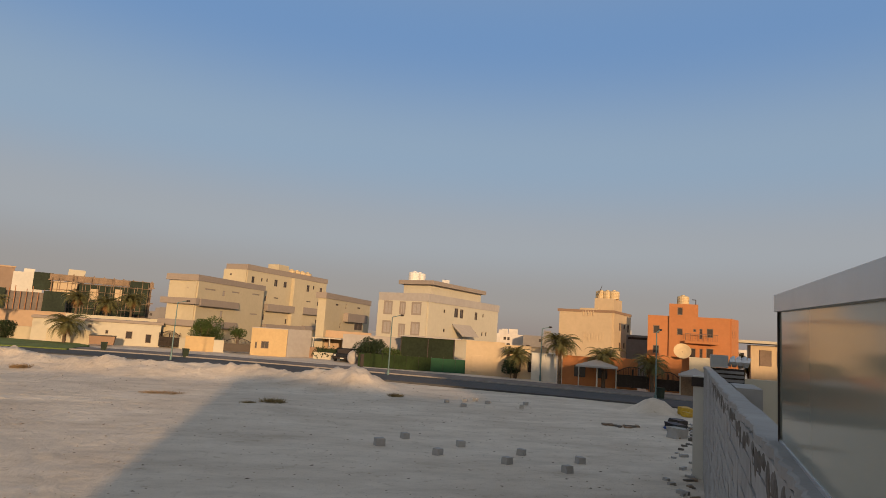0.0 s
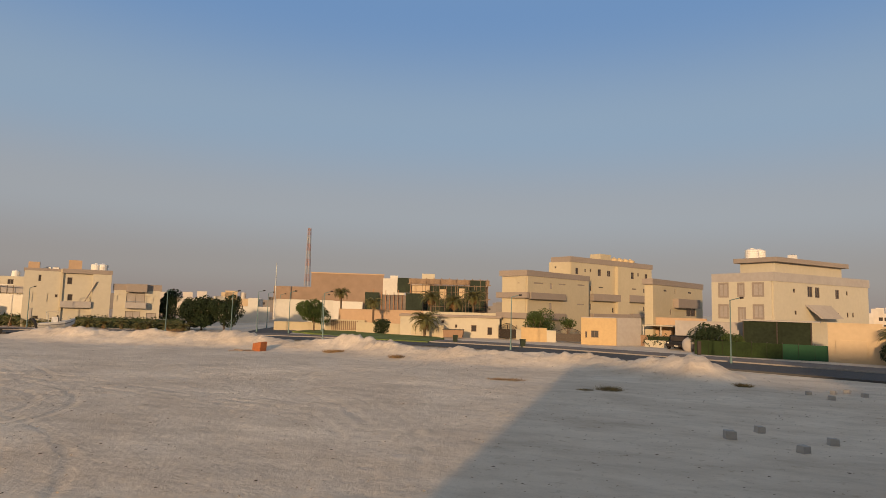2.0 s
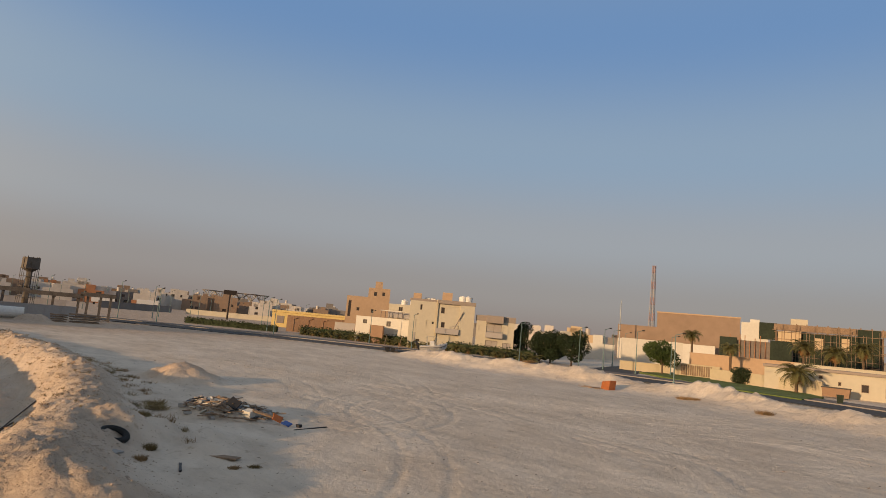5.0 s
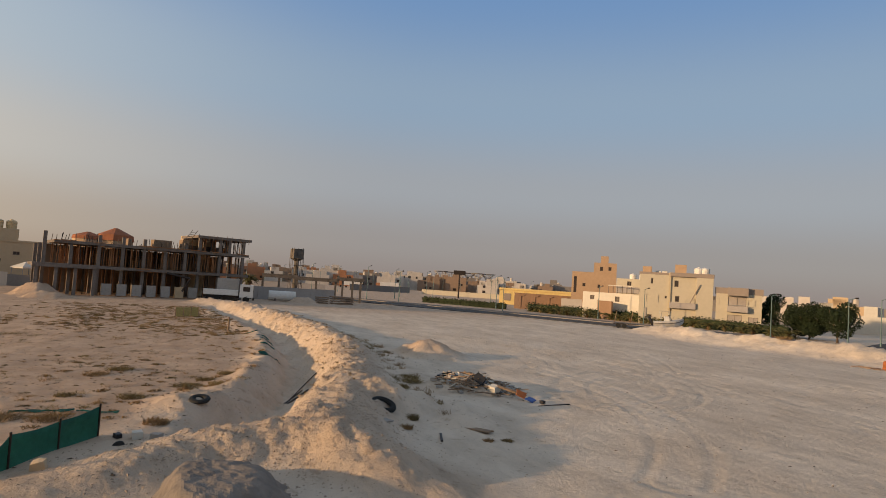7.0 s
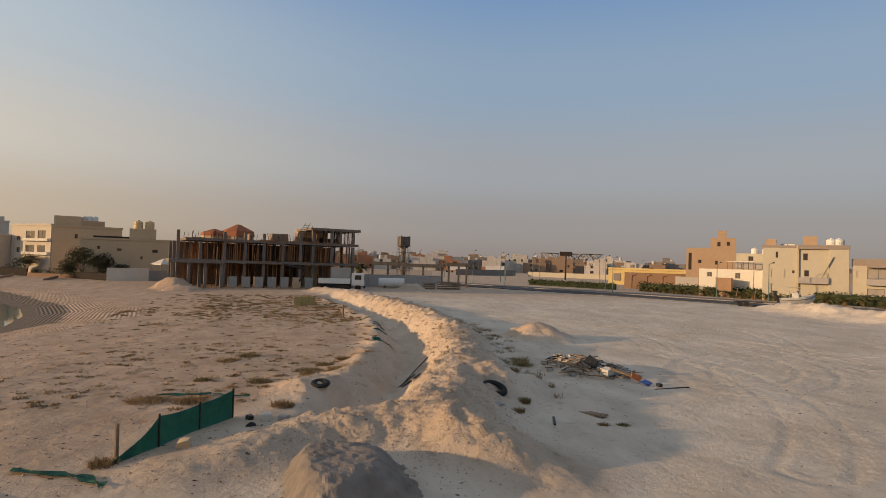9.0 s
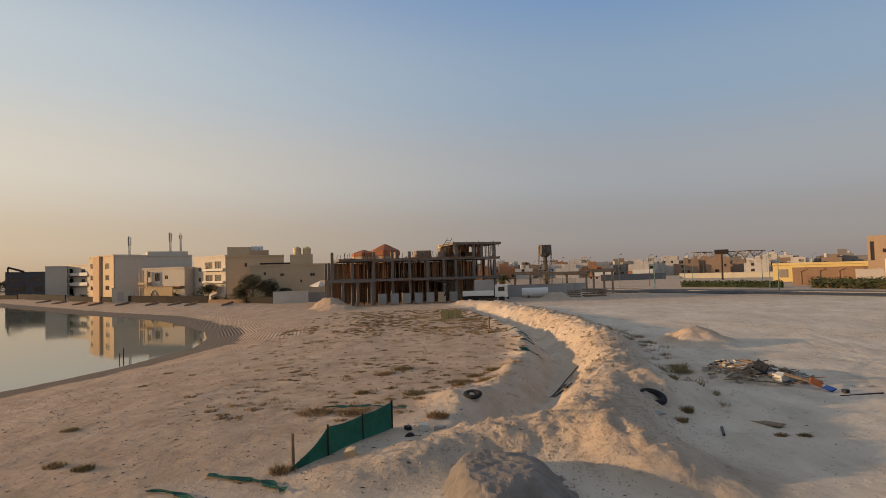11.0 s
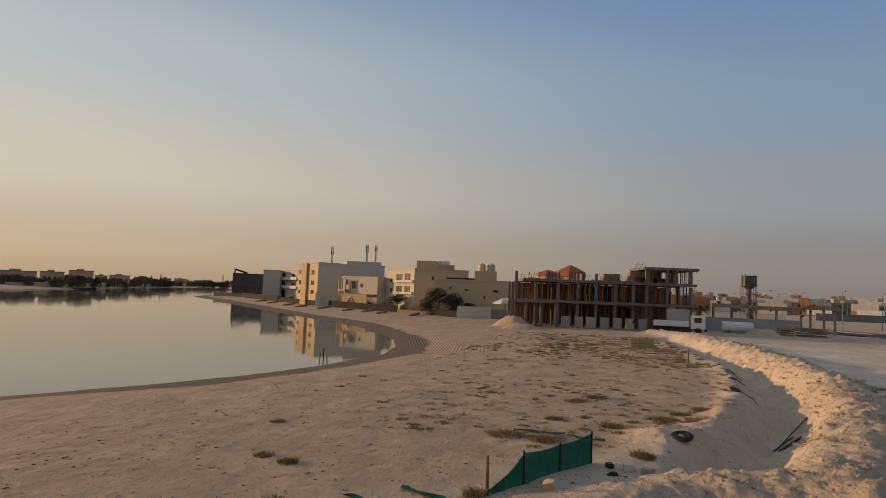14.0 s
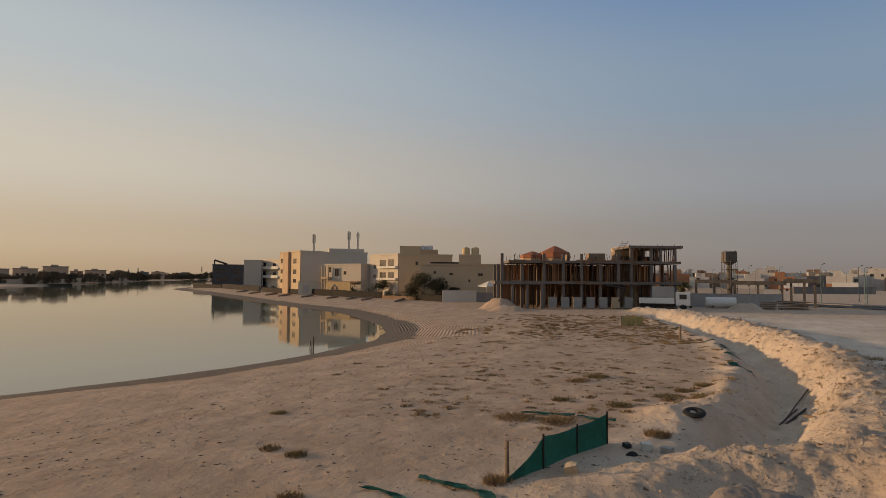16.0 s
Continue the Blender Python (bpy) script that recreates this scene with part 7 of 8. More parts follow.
# white umbrella-shaped canopies far off, lorries and low walls
for i in range(6):
    p = polar(68.2 - i * 0.86, 460 + (i % 2) * 8)
    c = thing("canopy_column", (p.x, p.y, 0), "tall pale funnel-shaped concrete canopy in the distance", "canopy", "funnel canopies")
    bm = bmesh.new()
    tube(bm, (p.x, p.y, 0), (p.x, p.y, 10.0), 0.7, 0.5, 8)
    part("stem", bm, HAZE1, c)
    for k in range(10):
        a = k * math.pi / 5
        bm = bmesh.new()
        tube(bm, (p.x, p.y, 8.5), (p.x + 2.6 * math.cos(a), p.y + 2.6 * math.sin(a), 12.2), 0.22, 0.18, 4)
        tube(bm, (p.x + 2.6 * math.cos(a), p.y + 2.6 * math.sin(a), 12.2), (p.x + 5.2 * math.cos(a), p.y + 5.2 * math.sin(a), 14.3), 0.18, 0.14, 4)
        part("rib", bm, HAZE1, c)
    bm = bmesh.new()
    lathe(bm, p.x, p.y, [(5.0, 14.1), (5.3, 14.35), (5.3, 14.6)], 12)
    part("rim", bm, HAZE3, c)
p = polar(66.6, 235)
bb = thing("billboard", (p.x, p.y, 0), "dark advertising board on a tall pole, far off", "billboard")
bm = bmesh.new()
tube(bm, (p.x, p.y, 0), (p.x, p.y, 9.2), 0.35, 0.3, 8)
part("pole", bm, DARKMETAL, bb)
bm = bmesh.new()
box(bm, p.x, p.y, 8.8, 10.4, 4.4, 0.5, 62)
part("board", bm, DARKMETAL, bb)
for az, d in ((76.4, 320), (73.1, 318)):
    p, q = polar(az + 1.05, d), polar(az - 1.05, d)
    lr = thing("lorry", (p.x, p.y, 0), "white box trailer lorry parked far away", "lorry", "far lorries")
    f = Face(p, q)
    band(lr, f, 2.3, f.length, -2.5, 0, 1.2, 4.0, TRUCKWHITE, "box_trailer")
    band(lr, f, 0, 2.1, -2.4, -0.1, 0.7, 3.5, HAZE4, "cab")
    for u in (0.8, 3.6, f.length - 2.5, f.length - 1.2):
        bm = bmesh.new()
        tube(bm, f.at(u, -0.3, 0.5), f.at(u, 0.0, 0.5), 0.5, seg=12)
        part("wheel", bm, RUBBER, lr)
for a, b, h, m, lab in (((-260, 95), (-215, 150), 2.0, OFFWHITE, "long low pale wall in the distance"), ((-250, 60), (-262, 90), 2.4, HAZE3, "grey far compound wall"), ((-230, 20), (-225, 45), 1.8, GREYR, "grey low wall across the plain")):
    garden_wall(a, b, h, m, lab)
rng2 = random.Random(5)
for i in range(18):
    p = polar(60 + i * 1.6, rng2.uniform(200, 330))
    street_lamp(p.x, p.y, 8.5, (1.2, 0.4))


# ---- the house the view is from, its terrace, and the block wall ----
U, V = Vector((0.5626, 0.8267)), Vector((0.8267, -0.5626))


def uv(u, v):
    p = U * u + V * v
    return (p.x, p.y)


def uv_box(bm, u0, u1, v0, v1, z0, z1):
    q = [uv(u0, v0), uv(u1, v0), uv(u1, v1), uv(u0, v1)]
    hexa(bm, [(*p, z0) for p in q], [(*p, z1) for p in q])


WV = 0.62
own = thing("own_house", (*uv(-5, 4), 0), "plain rendered house whose terrace gives the view", "house")
bm = bmesh.new()
uv_box(bm, -8.2, -4.6, -0.36, 22, 0, 9.2)
part("upper_storey", bm, CREAM, own)
bm = bmesh.new()
uv_box(bm, -4.6, 0.9, -2.2, WV, 0, 3.15)
part("terrace_block", bm, CREAM, own)
bm = bmesh.new()
uv_box(bm, -4.6, 1.0, -2.3, WV, 3.15, 3.2)
part("terrace_floor", bm, PAVING, own)
# unseen mass, sized so that its shadow covers the right of the lot
nb = house("house", (30, -30), "plain unseen neighbouring block behind the terrace, added to cast shade")
bm = bmesh.new()
box(bm, 47, -26, 0, 16.0, 64, 12)
part("body", bm, CREAM, nb)

# wall of hollow blocks with a broken mortar edge; pilaster at its far end
bw = thing("block_wall", (*uv(10, WV), 0), "rough concrete block wall with broken mortar along its top", "wall")
bm = bmesh.new()
uv_box(bm, -4.6, 26.9, WV + 0.02, WV + 0.2, -0.2, 4.24)
part("mortar_core", bm, MORTAR, bw)
bm = bmesh.new()
rng = random.Random(3)
rows = []
for i in range(316):
    u = -4.6 + 0.1 * i
    e = 0.015 * math.sin(i * 0.37) + 0.02 * rng.uniform(-1, 1)
    t = 4.3 + 0.006 * math.sin(i * 0.23)
    rows.append([bm.verts.new((*uv(u, v), z)) for v, z in ((WV + e, 4.23), (WV + e, t - 0.01), (WV + e + 0.02, t), (WV + 0.21, t), (WV + 0.22, 4.23))])
for r, q in zip(rows, rows[1:]):
    for k in range(4):
        bm.faces.new((r[k], q[k], q[k + 1], r[k + 1]))
part("screed_top", bm, PALECON, bw, "grey cement screed on top of the wall")
bm = bmesh.new()
uv_box(bm, 11.5, 13.3, WV + 0.24, 1.25, 0, 4.302)
part("wall_thickening", bm, PALECON, bw)
bm = bmesh.new()
uv_box(bm, 26.9, 27.4, WV - 0.38, WV + 0.15, -0.2, 3.9)
part("pilaster", bm, WHITE, bw, "white painted pilaster at the end of the wall")
bm = bmesh.new()
uv_box(bm, 26.85, 27.45, WV - 0.44, WV + 0.1, 3.5, 3.85)
part("pilaster_lamp", bm, DARKMETAL, bw)
# courses of blocks: the nearest are parts, the rest one joined part
far_bm = bmesh.new()
block_meshes = []
for k in range(4):
    bm = bmesh.new()
    bmesh.ops.create_cube(bm, size=1.0)
    for v in bm.verts:
        j = noise.noise_vector(v.co * 4 + Vector((k * 5.0, 0, 0))) * 0.008
        v.co = Vector((v.co.x * 0.385 + j.x, v.co.y * 0.05 + j.y, v.co.z * 0.185 + j.z))
    block_meshes.append(mesh_from("block", bm, BLOCKWORK))
ang = math.degrees(math.atan2(U.y, U.x))
for row in range(20):
    z = 4.13 - row * 0.2
    for col in range(64):
        u = 1.3 + col * 0.4 + (0.2 if row % 2 else 0)
        if u > 26.6:
            continue
        p = uv(u, WV + 0.022 + rng.uniform(-0.006, 0.006))
        if row < 10 and u < 13.2:
            ob = new("block", block_meshes[rng.randrange(4)])
            ob.parent = bw
            ob.matrix_local = Matrix.Translation(-BASE[bw.name]) @ pose(p[0], p[1], z, 0, rng.uniform(-0.4, 0.4), ang)
        else:
            box(far_bm, p[0], p[1], z - 0.092, z + 0.092, 0.385, 0.05, ang)
tagged(part("block_courses", far_bm, BLOCKWORK, bw), kind="stuff")
# mortar squeezed out under the screed
for i in range(60):
    u = 1.2 + i * 0.24 + rng.uniform(-0.1, 0.1)
    drop = rng.uniform(0.04, 0.16) * (1.8 if rng.random() < 0.2 else 1)
    bm = bmesh.new()
    bmesh.ops.create_icosphere(bm, subdivisions=2, radius=1.0)
    for v in bm.verts:
        v.co *= 1 + 0.45 * noise.noise(v.co * 2.1 + Vector((i * 3.1, 0, 0)))
        p = uv(u + v.co.x * rng.uniform(0.9, 1.0) * 0.13, WV + 0.012 + v.co.y * 0.026)
        v.co = Vector((p[0], p[1], 4.22 - drop + v.co.z * drop))
    part("mortar_clot", bm, MORTAR, bw)
# glass screen with an aluminium rail standing on the wall
gs = thing("glass_screen", (*uv(3, WV + 0.3), 4.3), "tinted glass screen with an aluminium top rail", "glass screen")
G = Face((3.26, 3.54), (1.20, 0.62))
ref = G.length
bm = bmesh.new()
hexa(bm, [G.at(0.02, -0.012, 4.3), G.at(ref, -0.012, 4.28), G.at(ref, -0.02, 4.28), G.at(0.02, -0.02, 4.3)], [G.at(0.02, -0.012, 5.15), G.at(ref, -0.012, 4.98), G.at(ref, -0.02, 4.98), G.at(0.02, -0.02, 5.15)])
gm = bpy.data.materials.new("tinted_glass")
gm.use_nodes = True
pb = gm.node_tree.nodes["Principled BSDF"]
pb.inputs["Base Color"].default_value = (0.30, 0.30, 0.23, 1)
pb.inputs["Roughness"].default_value = 0.1
pb.inputs["IOR"].default_value = 1.42
part("pane", bm, gm, gs)
bm = bmesh.new()
hexa(bm, [G.at(0, 0.02, 5.14), G.at(ref, 0.02, 4.975), G.at(ref, -0.05, 4.975), G.at(0, -0.05, 5.14)], [G.at(0, 0.02, 5.25), G.at(ref, 0.02, 5.08), G.at(ref, -0.05, 5.08), G.at(0, -0.05, 5.25)])
part("top_rail", bm, ALUM, gs)
bm = bmesh.new()
G.box(bm, -0.012, 0.012, -0.03, 0.0, 4.3, 5.14)
part("edge_strip", bm, DARKMETAL, gs)
bm = bmesh.new()
G.box(bm, 0, ref, -0.05, -0.005, 4.27, 4.315)
part("bottom_channel", bm, ALUM, gs)
# yard beyond the wall
yw = thing("yard_wall", (16, 15, 0), "pale rendered yard wall beyond the block wall", "wall")
bm = bmesh.new()
uv_box(bm, 26.6, 27.0, 2.05, 16, 0, 3.95)
part("wall", bm, OFFWHITE, yw)
bm = bmesh.new()
uv_box(bm, 26.7, 26.85, 0.75, 2.05, 0, 4.28)
part("slatted_gate", bm, DARKMETAL, yw, "dark horizontal slat gate")
for i in range(6):
    bm = bmesh.new()
    uv_box(bm, 26.62, 26.7, 0.8, 2.02, 3.3 + i * 0.16, 3.4 + i * 0.16)
    part("slat", bm, GREYCLAD, yw)
ac = thing("air_conditioner", (*uv(26.8, 1.15), 4.28), "grey metal air conditioning unit on the yard gate", "air conditioner")
bm = bmesh.new()
uv_box(bm, 26.5, 27.1, 0.85, 1.48, 4.3, 4.78)
part("casing", bm, STEEL, ac)
bx = thing("foil_duct", (*uv(26.8, 1.9), 4.28), "crumpled silver foil duct on the yard wall", "duct")
bm = bmesh.new()
for i in range(7):
    p, q = uv(26.8, 1.52 + i * 0.1), uv(26.8, 1.52 + (i + 1) * 0.1)
    tube(bm, (*p, 4.56), (*q, 4.53 + 0.03 * (i % 2)), 0.2 + 0.02 * (i % 2), seg=10)
part("duct", bm, ALUM, bx)

# ---- concrete footing blocks on the lot ----
blk = None
for i, (x, y, r) in enumerate([(3.8, 27.1, 12), (5.2, 29.0, 20), (6.0, 25.5, 35), (7.5, 27.6, 10), (8.4, 23.8, 28), (9.7, 25.8, 50), (10.3, 22.4, 15), (11.7, 24.3, 5), (10.7, 44.3, 0), (13.9, 44.8, 30), (15.9, 43.0, 70), (17.0, 45.2, 20), (13.4, 46.4, 45), (11.4, 42.2, 15), (12.4, 45.6, 60)]):
    if blk is None:
        bm = bmesh.new()
        bmesh.ops.create_cube(bm, size=1.0)
        for v in bm.verts:
            v.co = Vector((v.co.x * 0.5, v.co.y * 0.5, (v.co.z + 0.5) * 0.42 - 0.03))
            v.co.xy *= 1.0 if v.co.z < 0.1 else 0.94
        bmesh.ops.subdivide_edges(bm, edges=bm.edges[:], cuts=2)
        for v in bm.verts:
            v.co += Vector((noise.noise(v.co * 5), noise.noise(v.co * 5 + Vector((9, 0, 0))), noise.noise(v.co * 6 + Vector((0, 7, 0))))) * 0.02
        bmesh.ops.bevel(bm, geom=bm.edges[:], offset=0.008, segments=1, affect="EDGES")
        blk = new("concrete_block", mesh_from("concrete_block", bm, PALECON))
        tagged(blk, "weathered grey concrete footing block on the sand", "concrete block", "footing blocks")
        blk.matrix_world = pose(x, y, ground_z(x, y), rz=r) @ Matrix.Scale(0.82, 4)
    else:
        copy_thing(blk, pose(x, y, ground_z(x, y), 2 * (i % 3 - 1), 2 * (i % 2), r) @ Matrix.Scale(0.76 if i > 7 else 0.82, 4))

# ---- soil mound in front of the ridge, its shade put into a grey colour ----
step, n = 0.055, 92
gx, gy = np.meshgrid(np.arange(n) * step - 17.3, np.arange(n) * step - 2.2)
dx, dy = (gx + 14.8) / 1.9, (gy + 0.0) / np.where(gy < 0.0, 0.85, 1.75)
rr = np.hypot(dx, dy) + 0.22 * fbm(gx, gy, 1.3, 3, 120) + 0.12 * fbm(gx, gy, 0.4, 3, 121)
tt = np.clip(1.25 - rr, 0, 0.72) / 0.72
hz = 0.72 * tt * tt * (3 - 2 * tt) * (1 + 0.10 * fbm(gx, gy, 0.9, 3, 122)) + 0.05 * np.abs(fbm(gx, gy, 0.5, 4, 123)) + 0.025 * fbm(gx, gy, 0.16, 2, 124)
hz = ground_height(gx, gy) + hz - 0.06
hz[0], hz[-1], hz[:, 0], hz[:, -1] = -0.6, -0.6, -0.6, -0.6
me = bpy.data.meshes.new("soil_mound")
ids = np.arange(n * n).reshape(n, n)
me.from_pydata(np.stack([gx, gy, hz], -1).reshape(-1, 3).tolist(), [], np.stack([ids[:-1, :-1], ids[:-1, 1:], ids[1:, 1:], ids[1:, :-1]], -1).reshape(-1, 4).tolist())
me.materials.append(material("shaded_soil", (0.25, 0.215, 0.185), 0.95, spread=0.22, scale=3.0, bump=0.9, grain=14))
tagged(new("soil_mound", me), "mound of soil with a flattened top, shade put into its grey", "soil mound")

# ---- net fence beside the trench ----
nf = thing("net_fence", (-19, -3.4, 0), "sagging teal green net fence on dark posts", "fence")
posts = [(-20.95, -2.62, 0.84), (-19.75, -3.38, 0.72), (-18.15, -4.1, 0.78), (-17.45, -4.45, 0.32), (-16.8, -4.8, 0.08)]
along = np.linspace(0, 4, 57)
kx, ky = np.interp(along, range(5), [p[0] for p in posts]), np.interp(along, range(5), [p[1] for p in posts])
kz = ground_height(kx, ky)
tops = np.interp(along, range(5), [ground_z(p[0], p[1]) + p[2] for p in posts])
for _ in range(8):
    tops[30:-1] = (tops[29:-2] + 2 * tops[30:-1] + tops[31:]) / 4
bm = bmesh.new()
rows = []
for i, a in enumerate(along):
    bow = math.sin(math.pi * (a % 1)) if a < 3 else 0
    top = max(tops[i] - 0.05 * bow, kz[i] + 0.06)
    rows.append([bm.verts.new((kx[i] - 0.05 * bow * math.sin(3 * k) + 0.012 * math.sin(i * 1.9 + 5 * k), ky[i] - 0.07 * bow * math.sin(3 * k), kz[i] - 0.05 + (top - kz[i] + 0.05) * k)) for k in (0, 0.25, 0.5, 0.75, 1.0)])
for r, s in zip(rows, rows[1:]):
    for i in range(4):
        bm.faces.new((r[i], s[i], s[i + 1], r[i + 1]))
for f in bm.faces:
    f.smooth = True
bmesh.ops.solidify(bm, geom=bm.faces[:], thickness=0.012)
part("net", bm, FENCENET, nf)
for x, y, h in posts[:3]:
    z = ground_z(x, y)
    bm = bmesh.new()
    tube(bm, (x, y, z - 0.2), (x + 0.02, y, z + h + 0.06), 0.028, seg=6)
    part("post", bm, DARKMETAL, nf)
bm = bmesh.new()
z = ground_z(-17.3, -4.85)
tube(bm, (-17.3, -4.85, z - 0.2), (-17.27, -4.85, z + 0.85), 0.055, 0.045, 7)
solo("stake", bm, OLDWOOD, (-17.3, -4.85, 0), "weathered wooden stake beside the net fence", "stake")


def net_scrap(x, y, L, w, turn, seed, mat=FENCENET, label="crumpled strip of teal net lying on the sand"):
    rng = random.Random(seed)
    bm = bmesh.new()
    c, s = math.cos(radians(turn)), math.sin(radians(turn))
    n = max(4, int(L / 0.18))
    rows = []
    for i in range(n + 1):
        a = -L / 2 + L * i / n
        sway = 0.15 * math.sin(a * 2.3 + seed)
        row = []
        for j in range(5):
            b = (j / 4 - 0.5) * w * (0.6 + 0.4 * math.sin(i * 1.3 + seed)) + sway
            px, py = x + c * a - s * b, y + s * a + c * b
            row.append(bm.verts.new((px, py, ground_z(px, py) + 0.02 + 0.09 * abs(math.sin(j * 2.0 + i * 0.8 + seed)) * rng.uniform(0.4, 1))))
        rows.append(row)
    for r, q in zip(rows, rows[1:]):
        for j in range(4):
            bm.faces.new((r[j], q[j], q[j + 1], r[j + 1]))
    bmesh.ops.solidify(bm, geom=bm.faces[:], thickness=0.01)
    return solo("net_scrap", bm, mat, (x, y, 0), label, "net scrap", "net scraps")


net_scrap(-16.1, -5.6, 2.6, 0.35, 58, 1)
net_scrap(-15.2, -7.0, 1.6, 0.25, 70, 2)
net_scrap(-24.3, -4.6, 1.8, 0.3, 95, 3)
net_scrap(-24.0, -3.0, 1.3, 0.25, 80, 4)
net_scrap(-38.4, 4.0, 1.3, 0.7, 60, 5)
for i, (x, y) in enumerate(((-43.6, 4.5), (-45.3, 4.6), (-47.2, 4.8), (-49.2, 4.8), (-51.3, 4.1))):
    net_scrap(x, y, 0.9, 0.4, 75 + 6 * i, 6 + i)
ff = thing("net_fence", (-68, -0.5, 0), "short yellow-green net fence panels far along the trench", "fence")
F2 = Face((-67.4, -1.6), (-69.6, 2.4))
for i in range(3):
    bm = bmesh.new()
    F2.box(bm, i * 0.8 + 0.04, i * 0.8 + 0.74, 0, 0.03, 0, 0.9)
    part("net_panel", bm, LIMENET, ff)
for i in range(4):
    bm = bmesh.new()
    F2.box(bm, i * 0.8 - 0.03, i * 0.8 + 0.03, -0.06, 0.0, -0.2, 1.0)
    part("post", bm, OLDWOOD, ff)
bm = bmesh.new()
z = ground_z(-54.2, 2.6)
tube(bm, (-54.2, 2.6, z - 0.2), (-54.1, 2.6, z + 1.1), 0.09, 0.07, 7)
solo("stake", bm, OLDWOOD, (-54.2, 2.6, 0), "thick wooden stake at the trench edge", "stake")


# ---- tyres, boards, rubble ----
def tyre(x, y, z, tilt, turn, r=0.4, w=0.2, label="old black car tyre half buried in sand"):
    bm = bmesh.new()
    n, m = 20, 8
    rings = []
    for i in range(n):
        a = 2 * math.pi * i / n
        rings.append([bm.verts.new(((r - 0.11 + 0.11 * math.cos(b)) * math.cos(a), (r - 0.11 + 0.11 * math.cos(b)) * math.sin(a), w / 2 * math.sin(b))) for b in [2 * math.pi * j / m for j in range(m)]])
    for i in range(n):
        p, q = rings[i], rings[(i + 1) % n]
        for j in range(m):
            bm.faces.new((p[j], q[j], q[(j + 1) % m], p[(j + 1) % m]))
    ob = new("tyre", mesh_from("tyre", bm, RUBBER))
    ob.matrix_world = pose(x, y, z, tilt, 0, turn)
    return tagged(ob, label, "tyre", "old tyres")


tyre(-22.0, 5.95, ground_z(-22.0, 5.95) + 0.05, 22, 110, 0.48, 0.2, "black tyre lying on the slope of the ridge")
tyre(-24.2, 0.05, ground_z(-24.2, 0.05) + 0.03, 12, 80, 0.36, 0.15)
tyre(-19.7, -2.0, ground_z(-19.7, -2.0) - 0.06, 60, 60, 0.2, 0.1)


def shard(x, y, sx, sy, sz, turn, mat, label, category, tilt=0.0, lift=0.0, group=""):
    bm = bmesh.new()
    bmesh.ops.create_cube(bm, size=1.0)
    bmesh.ops.subdivide_edges(bm, edges=bm.edges[:], cuts=1)
    for v in bm.verts:
        k = noise.noise_vector(v.co * 3 + Vector((x * 3.3, y * 2.7, 0))) * 0.12
        v.co = Vector(((v.co.x + k.x) * sx, (v.co.y + k.y) * sy, (v.co.z + k.z) * sz))
    ob = new(category.replace(" ", "_"), mesh_from(category, bm, mat))
    ob.matrix_world = pose(x, y, ground_z(x, y) + lift + sz * 0.35, tilt, tilt * 0.5, turn)
    return tagged(ob, label, category, group)


rng = random.Random(15)
for i in range(150):
    a, k = rng.uniform(0, 6.28), rng.uniform(0, 1) ** 0.5
    x, y = -28.2 + 2.6 * k * math.cos(a) * 0.8, 12.5 + 2.2 * k * math.sin(a)
    kind = rng.random()
    if kind < 0.45:
        shard(x, y, rng.uniform(0.3, 1.1), rng.uniform(0.04, 0.10), 0.04, rng.uniform(0, 180), OLDWOOD, "splintered timber lath in the rubble pile", "plank", rng.uniform(-20, 20), 0.12, "rubble pile")
    elif kind < 0.8:
        shard(x, y, rng.uniform(0.12, 0.38), rng.uniform(0.1, 0.3), rng.uniform(0.06, 0.2), rng.uniform(0, 180), PALECON, "broken concrete lump in the rubble pile", "concrete lump", rng.uniform(-20, 20), 0.02, "rubble pile")
    else:
        shard(x, y, rng.uniform(0.2, 0.45), rng.uniform(0.12, 0.3), 0.04, rng.uniform(0, 180), rng.choice((BLACKPL, WHITE)), "scrap of sheeting in the rubble pile", "sheet scrap", rng.uniform(-40, 40), 0.08, "rubble pile")
shard(-27.3, 12.2, 0.55, 0.4, 0.06, 30, BLACKPL, "black plastic panel propped in the rubble", "panel", 50, 0.2)
shard(-26.6, 12.6, 0.45, 0.35, 0.3, 20, WHITE, "white plastic can among the rubble", "can", 10, 0.1)
shard(-25.5, 13.4, 0.45, 0.3, 0.05, 70, ORANGEPL, "orange-brown board leaning at the rubble edge", "board", 45, 0.25)
shard(-25.0, 13.6, 0.42, 0.25, 0.05, 20, BLUEPL, "blue plastic sheet at the rubble edge", "sheet", 18, 0.1)
shard(-26.0, 13.2, 1.4, 0.12, 0.06, 50, OLDWOOD, "pale plank sticking out of the rubble", "plank", 25, 0.3)
shard(-24.2, 14.3, 1.8, 0.05, 0.04, 100, DARKMETAL, "thin dark pipe lying on the sand", "pipe")
shard(-24.5, 13.9, 0.2, 0.16, 0.12, 10, BLACKPL, "black plastic bag by the rubble", "bag", 0, 0.05)
shard(-20.2, 8.8, 0.9, 0.35, 0.04, 40, OLDWOOD, "grey board lying flat on the sand", "board")
shard(-19.6, 7.2, 0.9, 0.08, 0.05, -20, DARKMETAL, "dark bar lying on the sand", "bar")
shard(-20.6, 5.6, 0.5, 0.35, 0.05, 20, PALECON, "thin stone slab at the foot of the ridge", "slab")
